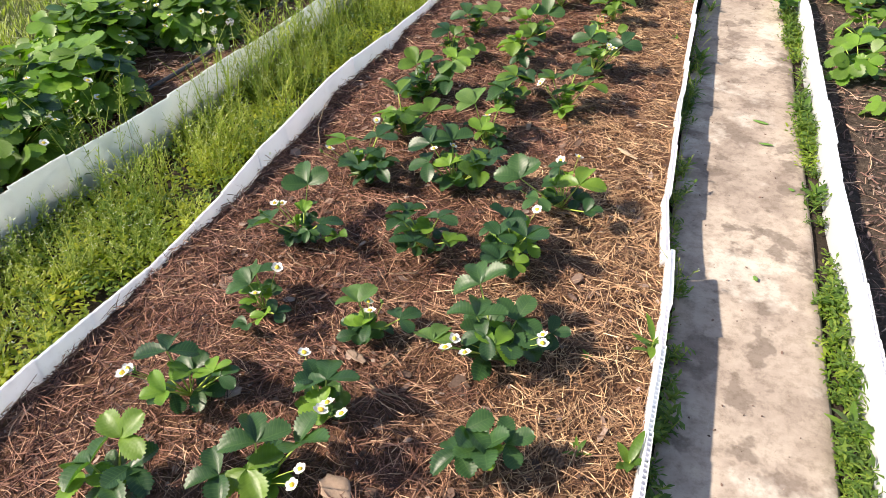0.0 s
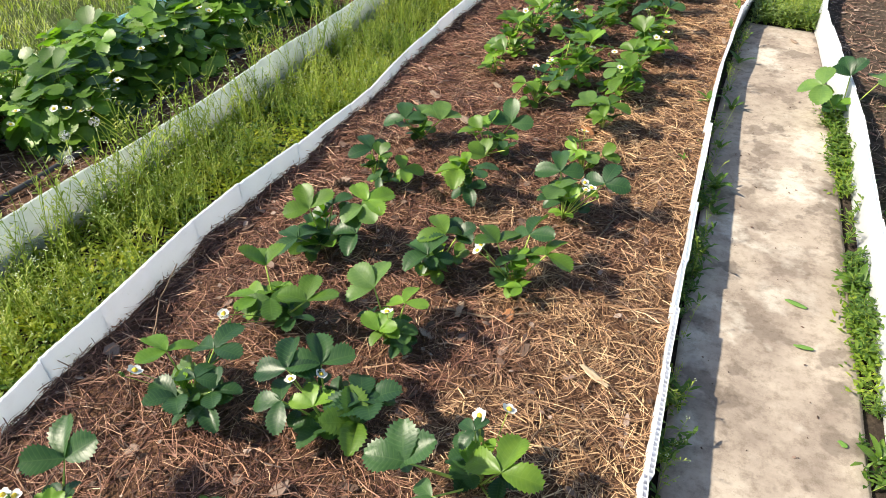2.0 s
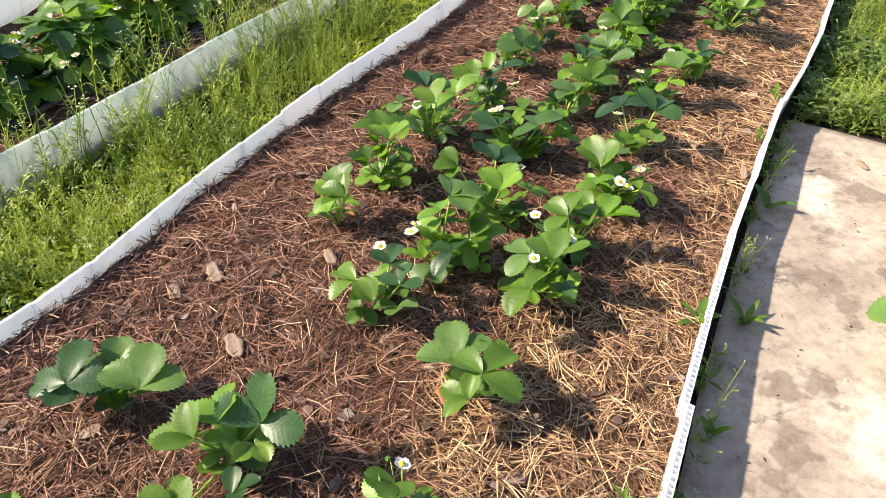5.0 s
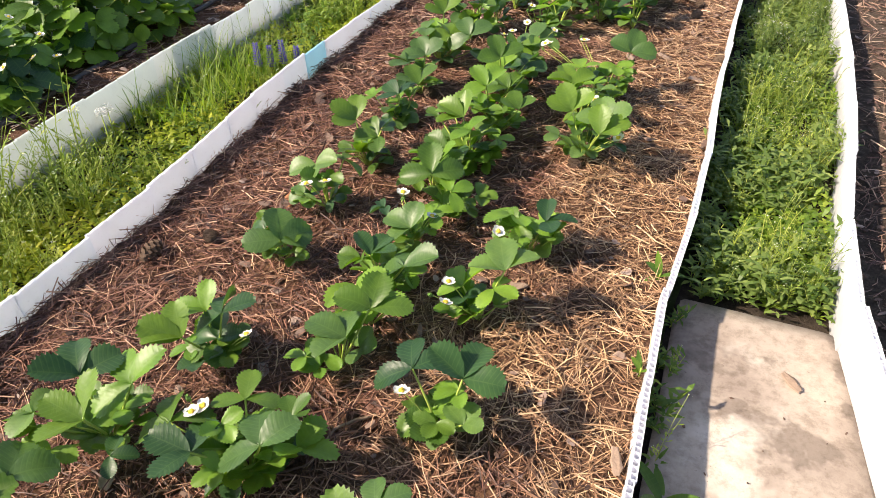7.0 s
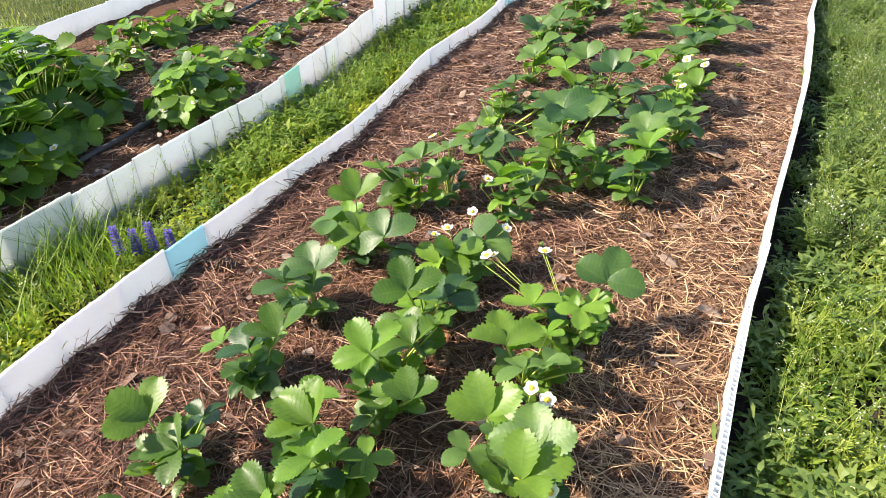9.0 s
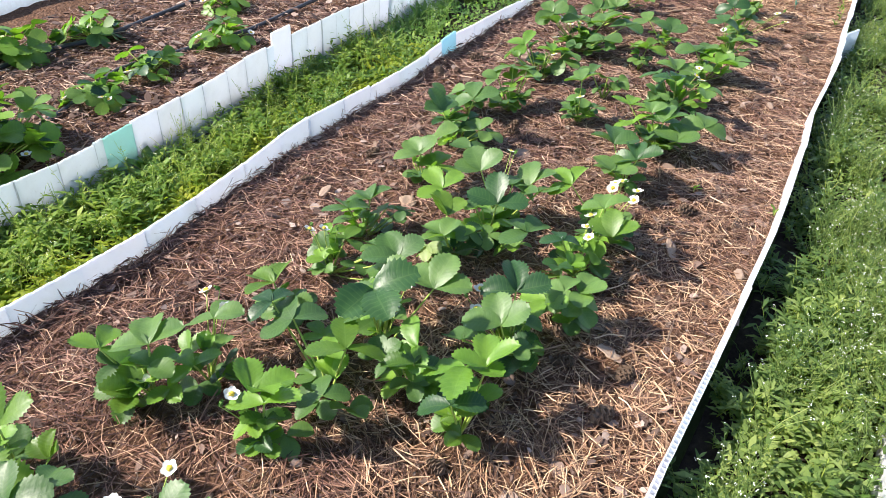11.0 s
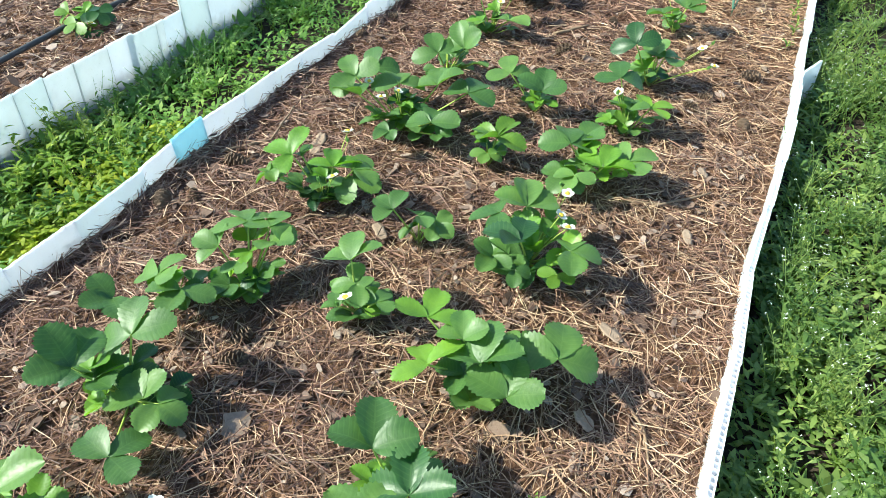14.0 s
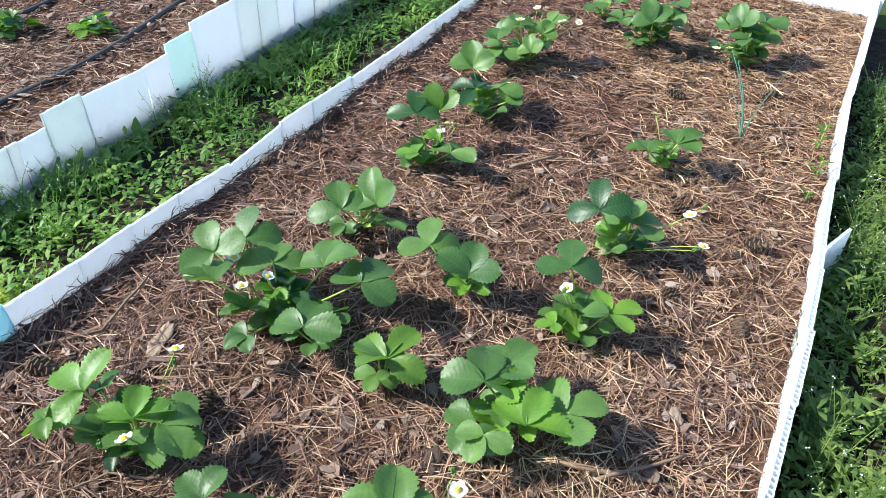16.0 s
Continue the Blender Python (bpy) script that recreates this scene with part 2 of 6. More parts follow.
WHITEBLOOM = Mat("white_bloom", 0.7, 0.2).color((0.76, 0.77, 0.68)).m
BLOOM = Mat("tiny_bloom", 0.7, 0.2).color((0.56, 0.60, 0.38)).m
VIOLET = plain("violet_petal", (0.055, 0.038, 0.24), (0.12, 0.085, 0.40), 150, 0.6)
k = Mat("bark", 0.85, 0.2)
c = k.ramp(k.island(), [(0.0, (0.06, 0.038, 0.03)), (0.45, (0.16, 0.10, 0.08)), (0.8, (0.30, 0.21, 0.17)), (1.0, (0.50, 0.39, 0.33))])
k.color(k.mix(k.math("MULTIPLY", k.noise(160, 4), 0.5), c, (0.10, 0.07, 0.055)))
k.bump(k.noise(200, 4), 0.5, 0.003)
BARK = k.m
k = Mat("bark_flake", 0.85, 0.2)
c = k.ramp(k.rand(), [(0.0, (0.075, 0.048, 0.038)), (0.5, (0.19, 0.125, 0.098)), (1.0, (0.42, 0.31, 0.25))])
k.color(k.mix(k.math("MULTIPLY", k.noise(160, 4), 0.5), c, (0.10, 0.07, 0.055)))
k.bump(k.noise(200, 4), 0.5, 0.003)
FLAKE = k.m
TWIG = plain("twig", (0.14, 0.09, 0.06), (0.30, 0.21, 0.14), 70, 0.85, 0.5)
CONE = plain("cone_scale", (0.055, 0.035, 0.025), (0.21, 0.14, 0.095), 110, 0.8, 0.5)
HOSE = plain("black_hose", (0.035, 0.036, 0.04), (0.075, 0.075, 0.08), 40, 0.5, 0.2)
YELLOW = plain("yellow_hose", (0.60, 0.48, 0.03), (0.72, 0.60, 0.06), 30, 0.5, 0.1)
DRYLEAF = plain("dry_leaf", (0.30, 0.12, 0.055), (0.44, 0.21, 0.10), 70, 0.7, 0.4)
TANLEAF = plain("tan_leaf", (0.21, 0.14, 0.10), (0.42, 0.31, 0.23), 90, 0.85, 0.5)
WOOD = plain("split_wood", (0.44, 0.31, 0.18), (0.66, 0.52, 0.36), 60, 0.8, 0.4)
ONION = plain("onion_leaf", (0.07, 0.17, 0.12), (0.12, 0.24, 0.17), 50, 0.45, 0.1)
FLUFF = plain("seed_fluff", (0.6, 0.6, 0.56), (0.72, 0.72, 0.68), 90, 0.9, 0.3)


# ---- mesh helpers ----
rng = np.random.default_rng(7)


def mesh_of(name, verts, quads, mats, index=None, smooth=False, uv=None):
    """A mesh from arrays of vertices and four-cornered faces (a repeated last corner makes a triangle)."""
    verts, quads = np.asarray(verts, float), np.asarray(quads, int)
    me = bpy.data.meshes.new(name)
    tri = quads[:, 3] == quads[:, 2]
    n = np.where(tri, 3, 4)
    start = np.concatenate(([0], np.cumsum(n)[:-1]))
    keep = np.ones(quads.shape, bool)
    keep[:, 3] = ~tri
    me.vertices.add(len(verts))
    me.vertices.foreach_set("co", verts.ravel())
    me.loops.add(int(n.sum()))
    me.loops.foreach_set("vertex_index", quads[keep].astype(np.int32))
    me.polygons.add(len(quads))
    me.polygons.foreach_set("loop_start", start.astype(np.int32))
    me.polygons.foreach_set("loop_total", n.astype(np.int32))
    for m in mats if isinstance(mats, (list, tuple)) else [mats]:
        me.materials.append(m)
    if index is not None:
        me.polygons.foreach_set("material_index", np.asarray(index, np.int32))
    me.polygons.foreach_set("use_smooth", np.full(len(quads), smooth))
    if uv is not None:
        lay = me.uv_layers.new(name="UVMap")
        lay.data.foreach_set("uv", np.asarray(uv, float)[quads[keep]].ravel())
    me.update(calc_edges=True)
    return me


def part(name, data, parent, m=None, label=""):
    """One mesh object under a thing or a part."""
    ob = new(name, data)
    ob.parent = parent
    if m is not None:
        ob.matrix_basis = m
    return tagged(ob, label)


def empty(name, m, label, category, group="", kind=""):
    ob = new(name)
    ob.matrix_basis = m
    ob.empty_display_size = 0.05
    return tagged(ob, label, category, group, kind)


class Pile:
    """Gathers vertices and faces for one mesh."""

    def __init__(self):
        self.v, self.f, self.i, self.uv, self.n = [], [], [], [], 0

    def add(self, v, f, idx=0, uv=None):
        v, f = np.asarray(v, float), np.asarray(f, int)
        self.v.append(v)
        self.f.append(f + self.n)
        self.i.append(np.full(len(f), idx))
        self.uv.append(np.zeros((len(v), 2)) if uv is None else np.asarray(uv, float))
        self.n += len(v)

    def mesh(self, name, mats, smooth=False):
        return mesh_of(name, np.concatenate(self.v), np.concatenate(self.f), mats, np.concatenate(self.i), smooth, np.concatenate(self.uv))

    def arrays(self):
        return np.concatenate(self.v), np.concatenate(self.f), np.concatenate(self.i)


def tube(points, radii, sides=5):
    """A round rod along points."""
    p, rad = np.asarray(points, float), np.broadcast_to(np.asarray(radii, float), len(points))
    d = np.gradient(p, axis=0)
    d /= np.linalg.norm(d, axis=1)[:, None] + 1e-9
    a = np.cross(d, np.where(np.abs(d[:, 2:3]) < 0.9, [[0, 0, 1.0]], [[1.0, 0, 0]]))
    a /= np.linalg.norm(a, axis=1)[:, None] + 1e-9
    b = np.cross(d, a)
    th = np.linspace(0, 2 * np.pi, sides, endpoint=False)
    v = p[:, None] + rad[:, None, None] * (np.cos(th)[None, :, None] * a[:, None] + np.sin(th)[None, :, None] * b[:, None])
    n = len(p)
    f = [[i * sides + j, i * sides + (j + 1) % sides, (i + 1) * sides + (j + 1) % sides, (i + 1) * sides + j] for i in range(n - 1) for j in range(sides)]
    for base, turn in ((0, -1), ((n - 1) * sides, 1)):
        for j in range(1, sides - 1):
            q = [base, base + j, base + j + 1][::turn]
            f.append(q + [q[2]])
    return v.reshape(-1, 3), np.array(f)


def noise2(x, y, scale, seed=0.0):
    return np.array([noise.noise(Vector((a * scale, b * scale, seed))) for a, b in zip(np.ravel(x), np.ravel(y))]).reshape(np.shape(x))


# ---- lines of the plan ----
def line(*pairs):
    a = np.array(pairs)
    return lambda y: np.interp(y, a[:, 0], a[:, 1])


LEFT = line((-2, -1.20), (0.5, -1.205), (1.0, -1.193), (1.7, -1.172), (2.2, -1.198), (2.6, -1.168), (3.1, -1.155), (3.4, -1.176), (4.0, -1.155), (4.5, -1.125), (5.1, -1.122), (5.6, -1.10), (6.1, -1.06), (6.7, -1.09), (7.3, -1.045), (8.0, -1.035), (8.5, -1.005), (9.5, -0.985), (10.4, -0.96))
LEFT_TOP = line((-2, 0.03), (0.6, 0.03), (1.1, 0.0), (1.4, 0.022), (1.6, 0.052), (2.1, 0.052), (2.5, 0.042), (2.9, 0.02), (3.4, 0.015), (3.85, 0.035), (4.3, 0.036), (4.7, 0.044), (5.0, 0.054), (5.3, 0.045), (5.7, 0.032), (6.1, 0.026), (6.4, 0.026), (6.8, 0.04), (7.1, 0.030), (7.4, 0.034), (7.62, 0.052), (7.75, 0.036), (8.0, 0.030), (8.25, 0.020), (8.4, 0.022), (8.45, 0.044), (8.7, 0.034), (9.0, 0.022), (10.4, 0.025))
RIGHT = line((-2, 0.13), (0.8, 0.10), (1.2, 0.097), (1.52, 0.090), (1.54, 0.066), (1.65, 0.060), (2.0, 0.045), (2.4, 0.032), (3.0, 0.022), (3.4, 0.008), (3.8, 0.012), (4.2, 0.027), (4.5, 0.045), (4.72, 0.08), (5.0, 0.103), (5.5, 0.13), (6.0, 0.172), (6.3, 0.20), (6.7, 0.23), (7.2, 0.262), (7.7, 0.27), (8.2, 0.31), (8.7, 0.322), (9.3, 0.343), (9.7, 0.37), (10.4, 0.42))
RIGHT_TOP = line((-2, 0.028), (1.5, 0.028), (1.53, 0.010), (3.0, 0.008), (4.4, 0.010), (4.7, 0.016), (6.0, 0.012), (7.4, 0.014), (8.4, 0.020), (10.4, 0.03))
SECOND = line((-2, -1.80), (1.2, -1.735), (1.7, -1.66), (2.6, -1.63), (3.5, -1.60), (4.5, -1.585), (5.2, -1.555), (6.2, -1.465), (7.0, -1.49), (7.6, -1.505), (8.4, -1.475), (9.5, -1.465), (10.4, -1.46))
SECOND_TOP = line((-2, 0.07), (1.9, 0.064), (2.5, 0.042), (3.2, 0.05), (5.2, 0.052), (6.2, 0.045), (6.7, 0.062), (7.0, 0.075), (7.5, 0.078), (8.0, 0.062), (8.12, 0.06), (8.135, 0.095), (8.46, 0.088), (8.55, 0.09), (8.57, 0.108), (8.66, 0.112), (8.68, 0.146), (9.2, 0.16), (10.4, 0.15))
NEXT = line((-2, 0.66), (1.4, 0.545), (1.9, 0.522), (2.6, 0.503), (3.4, 0.485), (4.1, 0.43), (4.5, 0.39), (4.75, 0.40), (5.0, 0.425), (5.4, 0.475), (6.0, 0.52), (6.6, 0.56), (7.3, 0.63), (8.5, 0.80), (10.4, 1.1))
NEXT_TOP = line((-2, 0.015), (3.0, 0.015), (4.5, 0.02), (10.4, 0.01))
FAR = line((-2, -2.48), (3.5, -2.47), (5.0, -2.62), (6.4, -2.93), (10.4, -2.85))
BED_Z, TURF_Z, PATH_Z = -0.035, -0.095, -0.10


def bed_height(x, y):
    """Height of the litter on the main bed: humps, hollows and a slope down to the boards."""
    z = BED_Z + 0.013 * noise2(x, y, 3.1, 1.0) + 0.014 * noise2(x, y, 9.0, 5.0) + 0.008 * noise2(x, y, 30.0, 9.0)
    return z + 0.006 * np.exp(-(np.maximum(x - LEFT(y), 0) / 0.10) ** 2)


# ---- ground ----
def sheet(name, x0, x1, y0, y1, nx, ny, height, mat, label, category="ground"):
    ys = np.linspace(y0, y1, ny + 1)
    u = np.linspace(0, 1, nx + 1)
    Y = np.repeat(ys[:, None], nx + 1, 1)
    a, b = (x0(ys) if callable(x0) else np.full(ny + 1, x0)), (x1(ys) if callable(x1) else np.full(ny + 1, x1))
    X = a[:, None] + (b - a)[:, None] * u
    Z = height(X, Y)
    i = np.arange(ny)[:, None] * (nx + 1) + np.arange(nx)
    f = np.stack((i, i + 1, i + nx + 2, i + nx + 1), -1).reshape(-1, 4)
    ob = new(name, mesh_of(name, np.stack((X, Y, Z), -1).reshape(-1, 3), f, mat, smooth=True))
    return tagged(ob, label, category, kind="structure")


tagged(new("ground", mesh_of("ground", [(-400, -400, -0.14), (400, -400, -0.14), (400, 400, -0.14), (-400, 400, -0.14)], [(0, 1, 2, 3)], TURF)), "flat green turf and earth around the garden beds", "ground", kind="structure")
sheet("bed_litter", lambda y: LEFT(y) + 0.004, lambda y: RIGHT(y) - 0.004, -1.2, 10.35, 64, 560, bed_height, LITTER, "brown pine-litter surface of the strawberry bed", "garden bed")
sheet("strip_soil", lambda y: SECOND(y) + 0.01, lambda y: LEFT(y) - 0.01, -1.2, 10.4, 14, 260, lambda x, y: TURF_Z + 0.012 * noise2(x, y, 6.0, 2.0), SOIL, "dark damp earth of the weedy strip between the beds")
sheet("second_bed_litter", lambda y: FAR(y) + 0.01, lambda y: SECOND(y) - 0.012, -0.6, 10.4, 40, 320, lambda x, y: -0.045 + 0.02 * noise2(x, y, 4.0, 3.0) + 0.008 * noise2(x, y, 20.0, 7.0), LITTER, "dark mulched surface of the neighbouring strawberry bed", "garden bed")
sheet("lane_soil", lambda y: RIGHT(y) + 0.01, lambda y: NEXT(y) - 0.01, -1.2, 10.4, 14, 260, lambda x, y: -0.122 + 0.008 * noise2(x, y, 6.0, 4.0), SOIL, "dark earth under the grassy lane beside the bed")
sheet("next_bed_litter", lambda y: NEXT(y) + 0.012, lambda y: NEXT(y) * 0 + 2.2, -0.6, 10.4, 40, 300, lambda x, y: -0.06 + 0.016 * noise2(x, y, 5.0, 6.0) + 0.008 * noise2(x, y, 22.0, 2.0), GREYSOIL, "dry greyish mulch of the bed across the path", "garden bed")


# ---- path ----
def path():
    ys = np.linspace(-0.8, 4.575, 150)
    right = np.interp(ys, [-0.8, 1.1, 1.9, 2.9, 3.9, 4.55, 4.6], [0.50, 0.482, 0.466, 0.442, 0.42, 0.383, 0.375]) + 0.004 * np.array([noise.noise(Vector((y * 4, 0, 8))) for y in ys])
    left = RIGHT(ys) + 0.022 + 0.006 * np.array([noise.noise(Vector((y * 5, 3, 8))) for y in ys])
    u = np.array([0, 0.0, 0.03, 0.12, 0.25, 0.4, 0.55, 0.7, 0.82, 0.92, 0.975, 1.0, 1.0])
    drop = np.array([-0.028, -0.006, 0, 0, 0, 0, 0, 0, 0, 0, -0.003, -0.010, -0.028])
    X = left[:, None] + (right - left)[:, None] * u
    Y = np.repeat(ys[:, None], len(u), 1) + 0.03 * (0.5 - u)[None] * (ys[:, None] > 4.5)
    Z = PATH_Z + drop + 0.004 * noise2(X, Y, 5.0, 12.0)
    n = len(u)
    i = np.arange(len(ys) - 1)[:, None] * n + np.arange(n - 1)
    f = np.stack((i, i + 1, i + n + 1, i + n), -1).reshape(-1, 4)
    v = np.stack((X, Y, Z), -1).reshape(-1, 3)
    last = (len(ys) - 1) * n
    low = v[last:last + n].copy()
    low[:, 2] -= 0.03
    f2 = [(last + j, last + j + 1, len(v) + j + 1, len(v) + j) for j in range(n - 1)]
    me = mesh_of("path", np.concatenate((v, low)), np.concatenate((f, f2)), PATHMAT, smooth=True)
    tagged(new("path", me), "worn beige concrete path strip with damp stains", "path", kind="structure")


path()


# ---- plastic board edgings ----
def hollow_board(w, h, t=0.0065, cell=0.0125, deep=0.006):
    """A cut piece of hollow plastic panel, one shell with a row of open cells along its top."""
    s = 0.0009
    n = max(3, round(w / cell))
    lines = [-w / 2]
    for i in range(n):
        a, b = -w / 2 + w * i / n, -w / 2 + w * (i + 1) / n
        lines += [a + 0.0006, b - 0.0006]
    lines.append(w / 2)
    cols = [-t / 2, -t / 2 + s, t / 2 - s, t / 2]
    v, f, seen = [], [], {}

    def at(*c):
        key = tuple(round(q, 6) for q in c)
        if key not in seen:
            seen[key] = len(v)
            v.append(c if c[2] else (c[0], c[1], -0.0011 * (1 + math.sin(c[0] * 190 + w * 90) * math.sin(c[0] * 71 + w * 40))))
        return seen[key]

    for i in range(len(lines) - 1):
        x0, x1 = lines[i], lines[i + 1]
        for j in range(3):
            y0, y1 = cols[j], cols[j + 1]
            if j == 1 and i % 2 == 1:
                for (ax, ay), (bx, by) in (((x0, y0), (x1, y0)), ((x1, y0), (x1, y1)), ((x1, y1), (x0, y1)), ((x0, y1), (x0, y0))):
                    f.append((at(ax, ay, 0), at(bx, by, 0), at(bx, by, -deep), at(ax, ay, -deep)))
                f.append((at(x0, y0, -deep), at(x1, y0, -deep), at(x1, y1, -deep), at(x0, y1, -deep)))
            else:
                f.append((at(x0, y0, 0), at(x1, y0, 0), at(x1, y1, 0), at(x0, y1, 0)))
        f.append((at(x0, cols[0], -h), at(x1, cols[0], -h), at(x1, cols[0], 0), at(x0, cols[0], 0)))
        f.append((at(x1, cols[3], -h), at(x0, cols[3], -h), at(x0, cols[3], 0), at(x1, cols[3], 0)))
    for x, order in ((-w / 2, 1), (w / 2, -1)):
        for j in range(3):
            q = [at(x, cols[j + 1], -h), at(x, cols[j], -h), at(x, cols[j], 0), at(x, cols[j + 1], 0)]
            f.append(tuple(q[::order]))
    p = Pile()
    p.add(v, f)
    return p


def edging(name, xs, tops, y0, y1, widths, label, mats, special=(), lean=0.0, seed=1, rough_top=0.004, steep=9, wobble=1.2, gap=0.0015, thick=0.0065, deep=0.006):
    rnd = random.Random(seed)
    root = empty(name, Matrix.Identity(4), label, "garden edging")
    store = {}
    y = y0
    while y < y1:
        w = rnd.choice(widths)
        for a, b, m2, up in special:
            if y < a - 0.01 < y + w:
                w = a - y
            elif a - 0.02 <= y < b - 0.02:
                w = b - y
        w = round(w, 3)
        mat, lift = mats[0] if rnd.random() < 0.8 else mats[-1], 0.0
        for a, b, m2, up in special:
            if a <= y + w / 2 < b:
                mat, lift = m2 or mat, up
        key = (w, mat.name)
        if key not in store:
            store[key] = hollow_board(w, 0.27, thick, deep=deep).mesh("board", mat)
        yc = y + w / 2
        turn = math.degrees(math.atan2(float(xs(yc - w / 2) - xs(yc + w / 2)), w)) + rnd.uniform(-wobble, wobble)
        top = float(tops(yc)) + lift + rnd.uniform(-rough_top, rough_top)
        slope = math.degrees(math.atan2(float(tops(yc + w / 2) - tops(yc - w / 2)), w)) * 0.8 + rnd.uniform(-1.0, 1.0)
        slope = max(-steep, min(steep, slope))
        m = Matrix.Translation((float(xs(yc)) + rnd.uniform(-0.0025, 0.0025), yc, top)) @ Euler((0, 0, radians(90 + turn))).to_matrix().to_4x4() @ Euler((radians(lean + rnd.uniform(-1.4, 1.4)), radians(-slope), 0)).to_matrix().to_4x4()
        part("board", store[key], root, m, "pale blue board" if mat is BLUE else "mint green board" if mat is TEAL else "")
        y += w - gap
    return root


edging("bed_edging", LEFT, LEFT_TOP, -1.0, 10.35, (0.14, 0.2, 0.17), "white hollow plastic boards set on edge along the strawberry bed", (WHITE, WHITE), ((5.27, 5.40, BLUE, 0.0), (7.53, 7.64, BLUE, 0.003)), -1.0, 3, 0.002, 14)
edging("bed_edging", RIGHT, RIGHT_TOP, -1.0, 10.35, (0.25, 0.28, 0.2), "white hollow plastic boards between the bed and the path", (WHITE, WHITE), ((1.3, 1.525, None, 0.0),), 8.0, 4, 0.003, 3, thick=0.011, deep=0.02)
edging("bed_edging", SECOND, SECOND_TOP, -0.6, 5.2, (0.24, 0.2, 0.3), "long off-white plastic boards edging the neighbouring bed", (PALEWHITE, PALEWHITE), (), 2.0, 15, 0.005, 5, 1.5, 0.0015)
edging("bed_edging", SECOND, SECOND_TOP, 5.2, 7.9, (0.1, 0.1, 0.12), "tall off-white plastic boards edging the neighbouring bed", (GREENISH, WHITE), ((6.32, 6.43, TEAL, 0.0), (7.10, 7.21, None, 0.045)), 2.0, 5, 0.005, 3, 1.0, 0.0010)
edging("bed_edging", SECOND, SECOND_TOP, 7.9, 10.35, (0.11, 0.12, 0.1), "broad milky plastic boards stepping up along the neighbouring bed", (GREENISH, WHITE), ((8.05, 8.13, WHITE, 0.0), (8.13, 8.25, GREENISH, 0.006), (8.25, 8.465, WHITE, 0.0), (8.465, 8.562, WHITE, 0.0), (8.562, 8.67, PALETEAL, 0.010), (8.67, 8.875, WHITE, 0.004)), 2.0, 9, 0.002, 2, 0.6, 0.0010)
edging("bed_edging", NEXT, NEXT_TOP, -0.6, 9.0, (0.25, 0.2, 0.3), "bright white plastic boards along the far side of the path", (WHITE, WHITE), (), 4.0, 6, 0.006, thick=0.010, deep=0.02)
edging("bed_edging", FAR, line((-2, 0.05), (10.4, 0.05)), 3.22, 9.5, (0.25, 0.3), "white and blue plastic boards behind the neighbouring bed", (WHITE, WHITE), ((3.22, 3.5, BLUE, 0.0), (3.5, 3.75, BLUE, 0.0)), 2.0, 8)


def end_edging():
    root = empty("end_edging", Matrix.Identity(4), "white plastic board closing the end of the strawberry bed", "garden edging")
    x = -0.96
    me = hollow_board(0.28, 0.2).mesh("board", WHITE)
    while x < 0.3:
        part("board", me, root, pose(x + 0.14, 10.33 - 0.13 * (x + 0.2), 0.06, -6, 0, -7))
        x += 0.277


end_edging()
for tilt, (x, y, z) in ((24, (0.345, 8.60, 0.030)),):
    b = hollow_board(0.11, 0.13).mesh("loose_board", WHITE)
    ob = new("loose_board", b)
    ob.matrix_basis = pose(x, y, z, 0, 0, 90 - tilt)
    tagged(ob, "short offcut of white hollow plastic board leaning out", "plastic board")


# ---- strawberry plants ----
def leaflet(length, width, fold, droop, bulge, fine=True, wave=0.0, tooth=1.0):
    """One toothed leaflet along +y from the origin: a wedge at its foot, broad and blunt at the head, folded on its midrib and quilted between its side veins."""
    teeth = 9 if fine else 6
    cols = (-1.0, -0.55, 0.0, 0.55, 1.0) if fine else (-1.0, 0.0, 1.0)
    k2 = len(cols)
    n = teeth * 2
    v, uv, f = [], [], []

    def half(s):
        return width / 2 * (0.03 + 0.97 * s ** 0.72 * max(0.0, 1 - s ** 2.7) ** 0.60 / 0.585)

    for i in range(n + 1):
        s = i / n
        m = s + 0.72 * s * (1 - s)
        crest = i % 2
        bite = (0.10 if crest else -0.08) * tooth
        edge = half(m) * (1 + bite * (m > 0.28))
        ey = length * m + (0.052 * tooth * length if crest and 0.28 < m < 0.99 else 0)
        for q in cols:
            e = abs(q)
            w = edge if e == 1 else half(m)
            y = length * s + (ey - length * s) * e
            z = -droop * length * (y / length) ** 2 + fold * w * e * (1 - bulge * e)
            z += 0.0085 * tooth * length * (-1 if crest else 1) * math.sin(math.pi * min(1, e * 0.9)) * (1 - 0.5 * s)
            z += wave * length * e * e * math.sin(5.2 * m + (0.9 if q > 0 else 2.3))
            v.append((w * q, y, z))
            uv.append((0.5 + 0.5 * q, s))
    for i in range(n):
        for j in range(k2 - 1):
            a = i * k2 + j
            f.append((a, a + 1, a + k2 + 1, a + k2))
    return np.array(v), np.array(f), np.array(uv)


def turned(v, m):
    m = np.array(m)
    return v @ m[:3, :3].T + m[:3, 3]


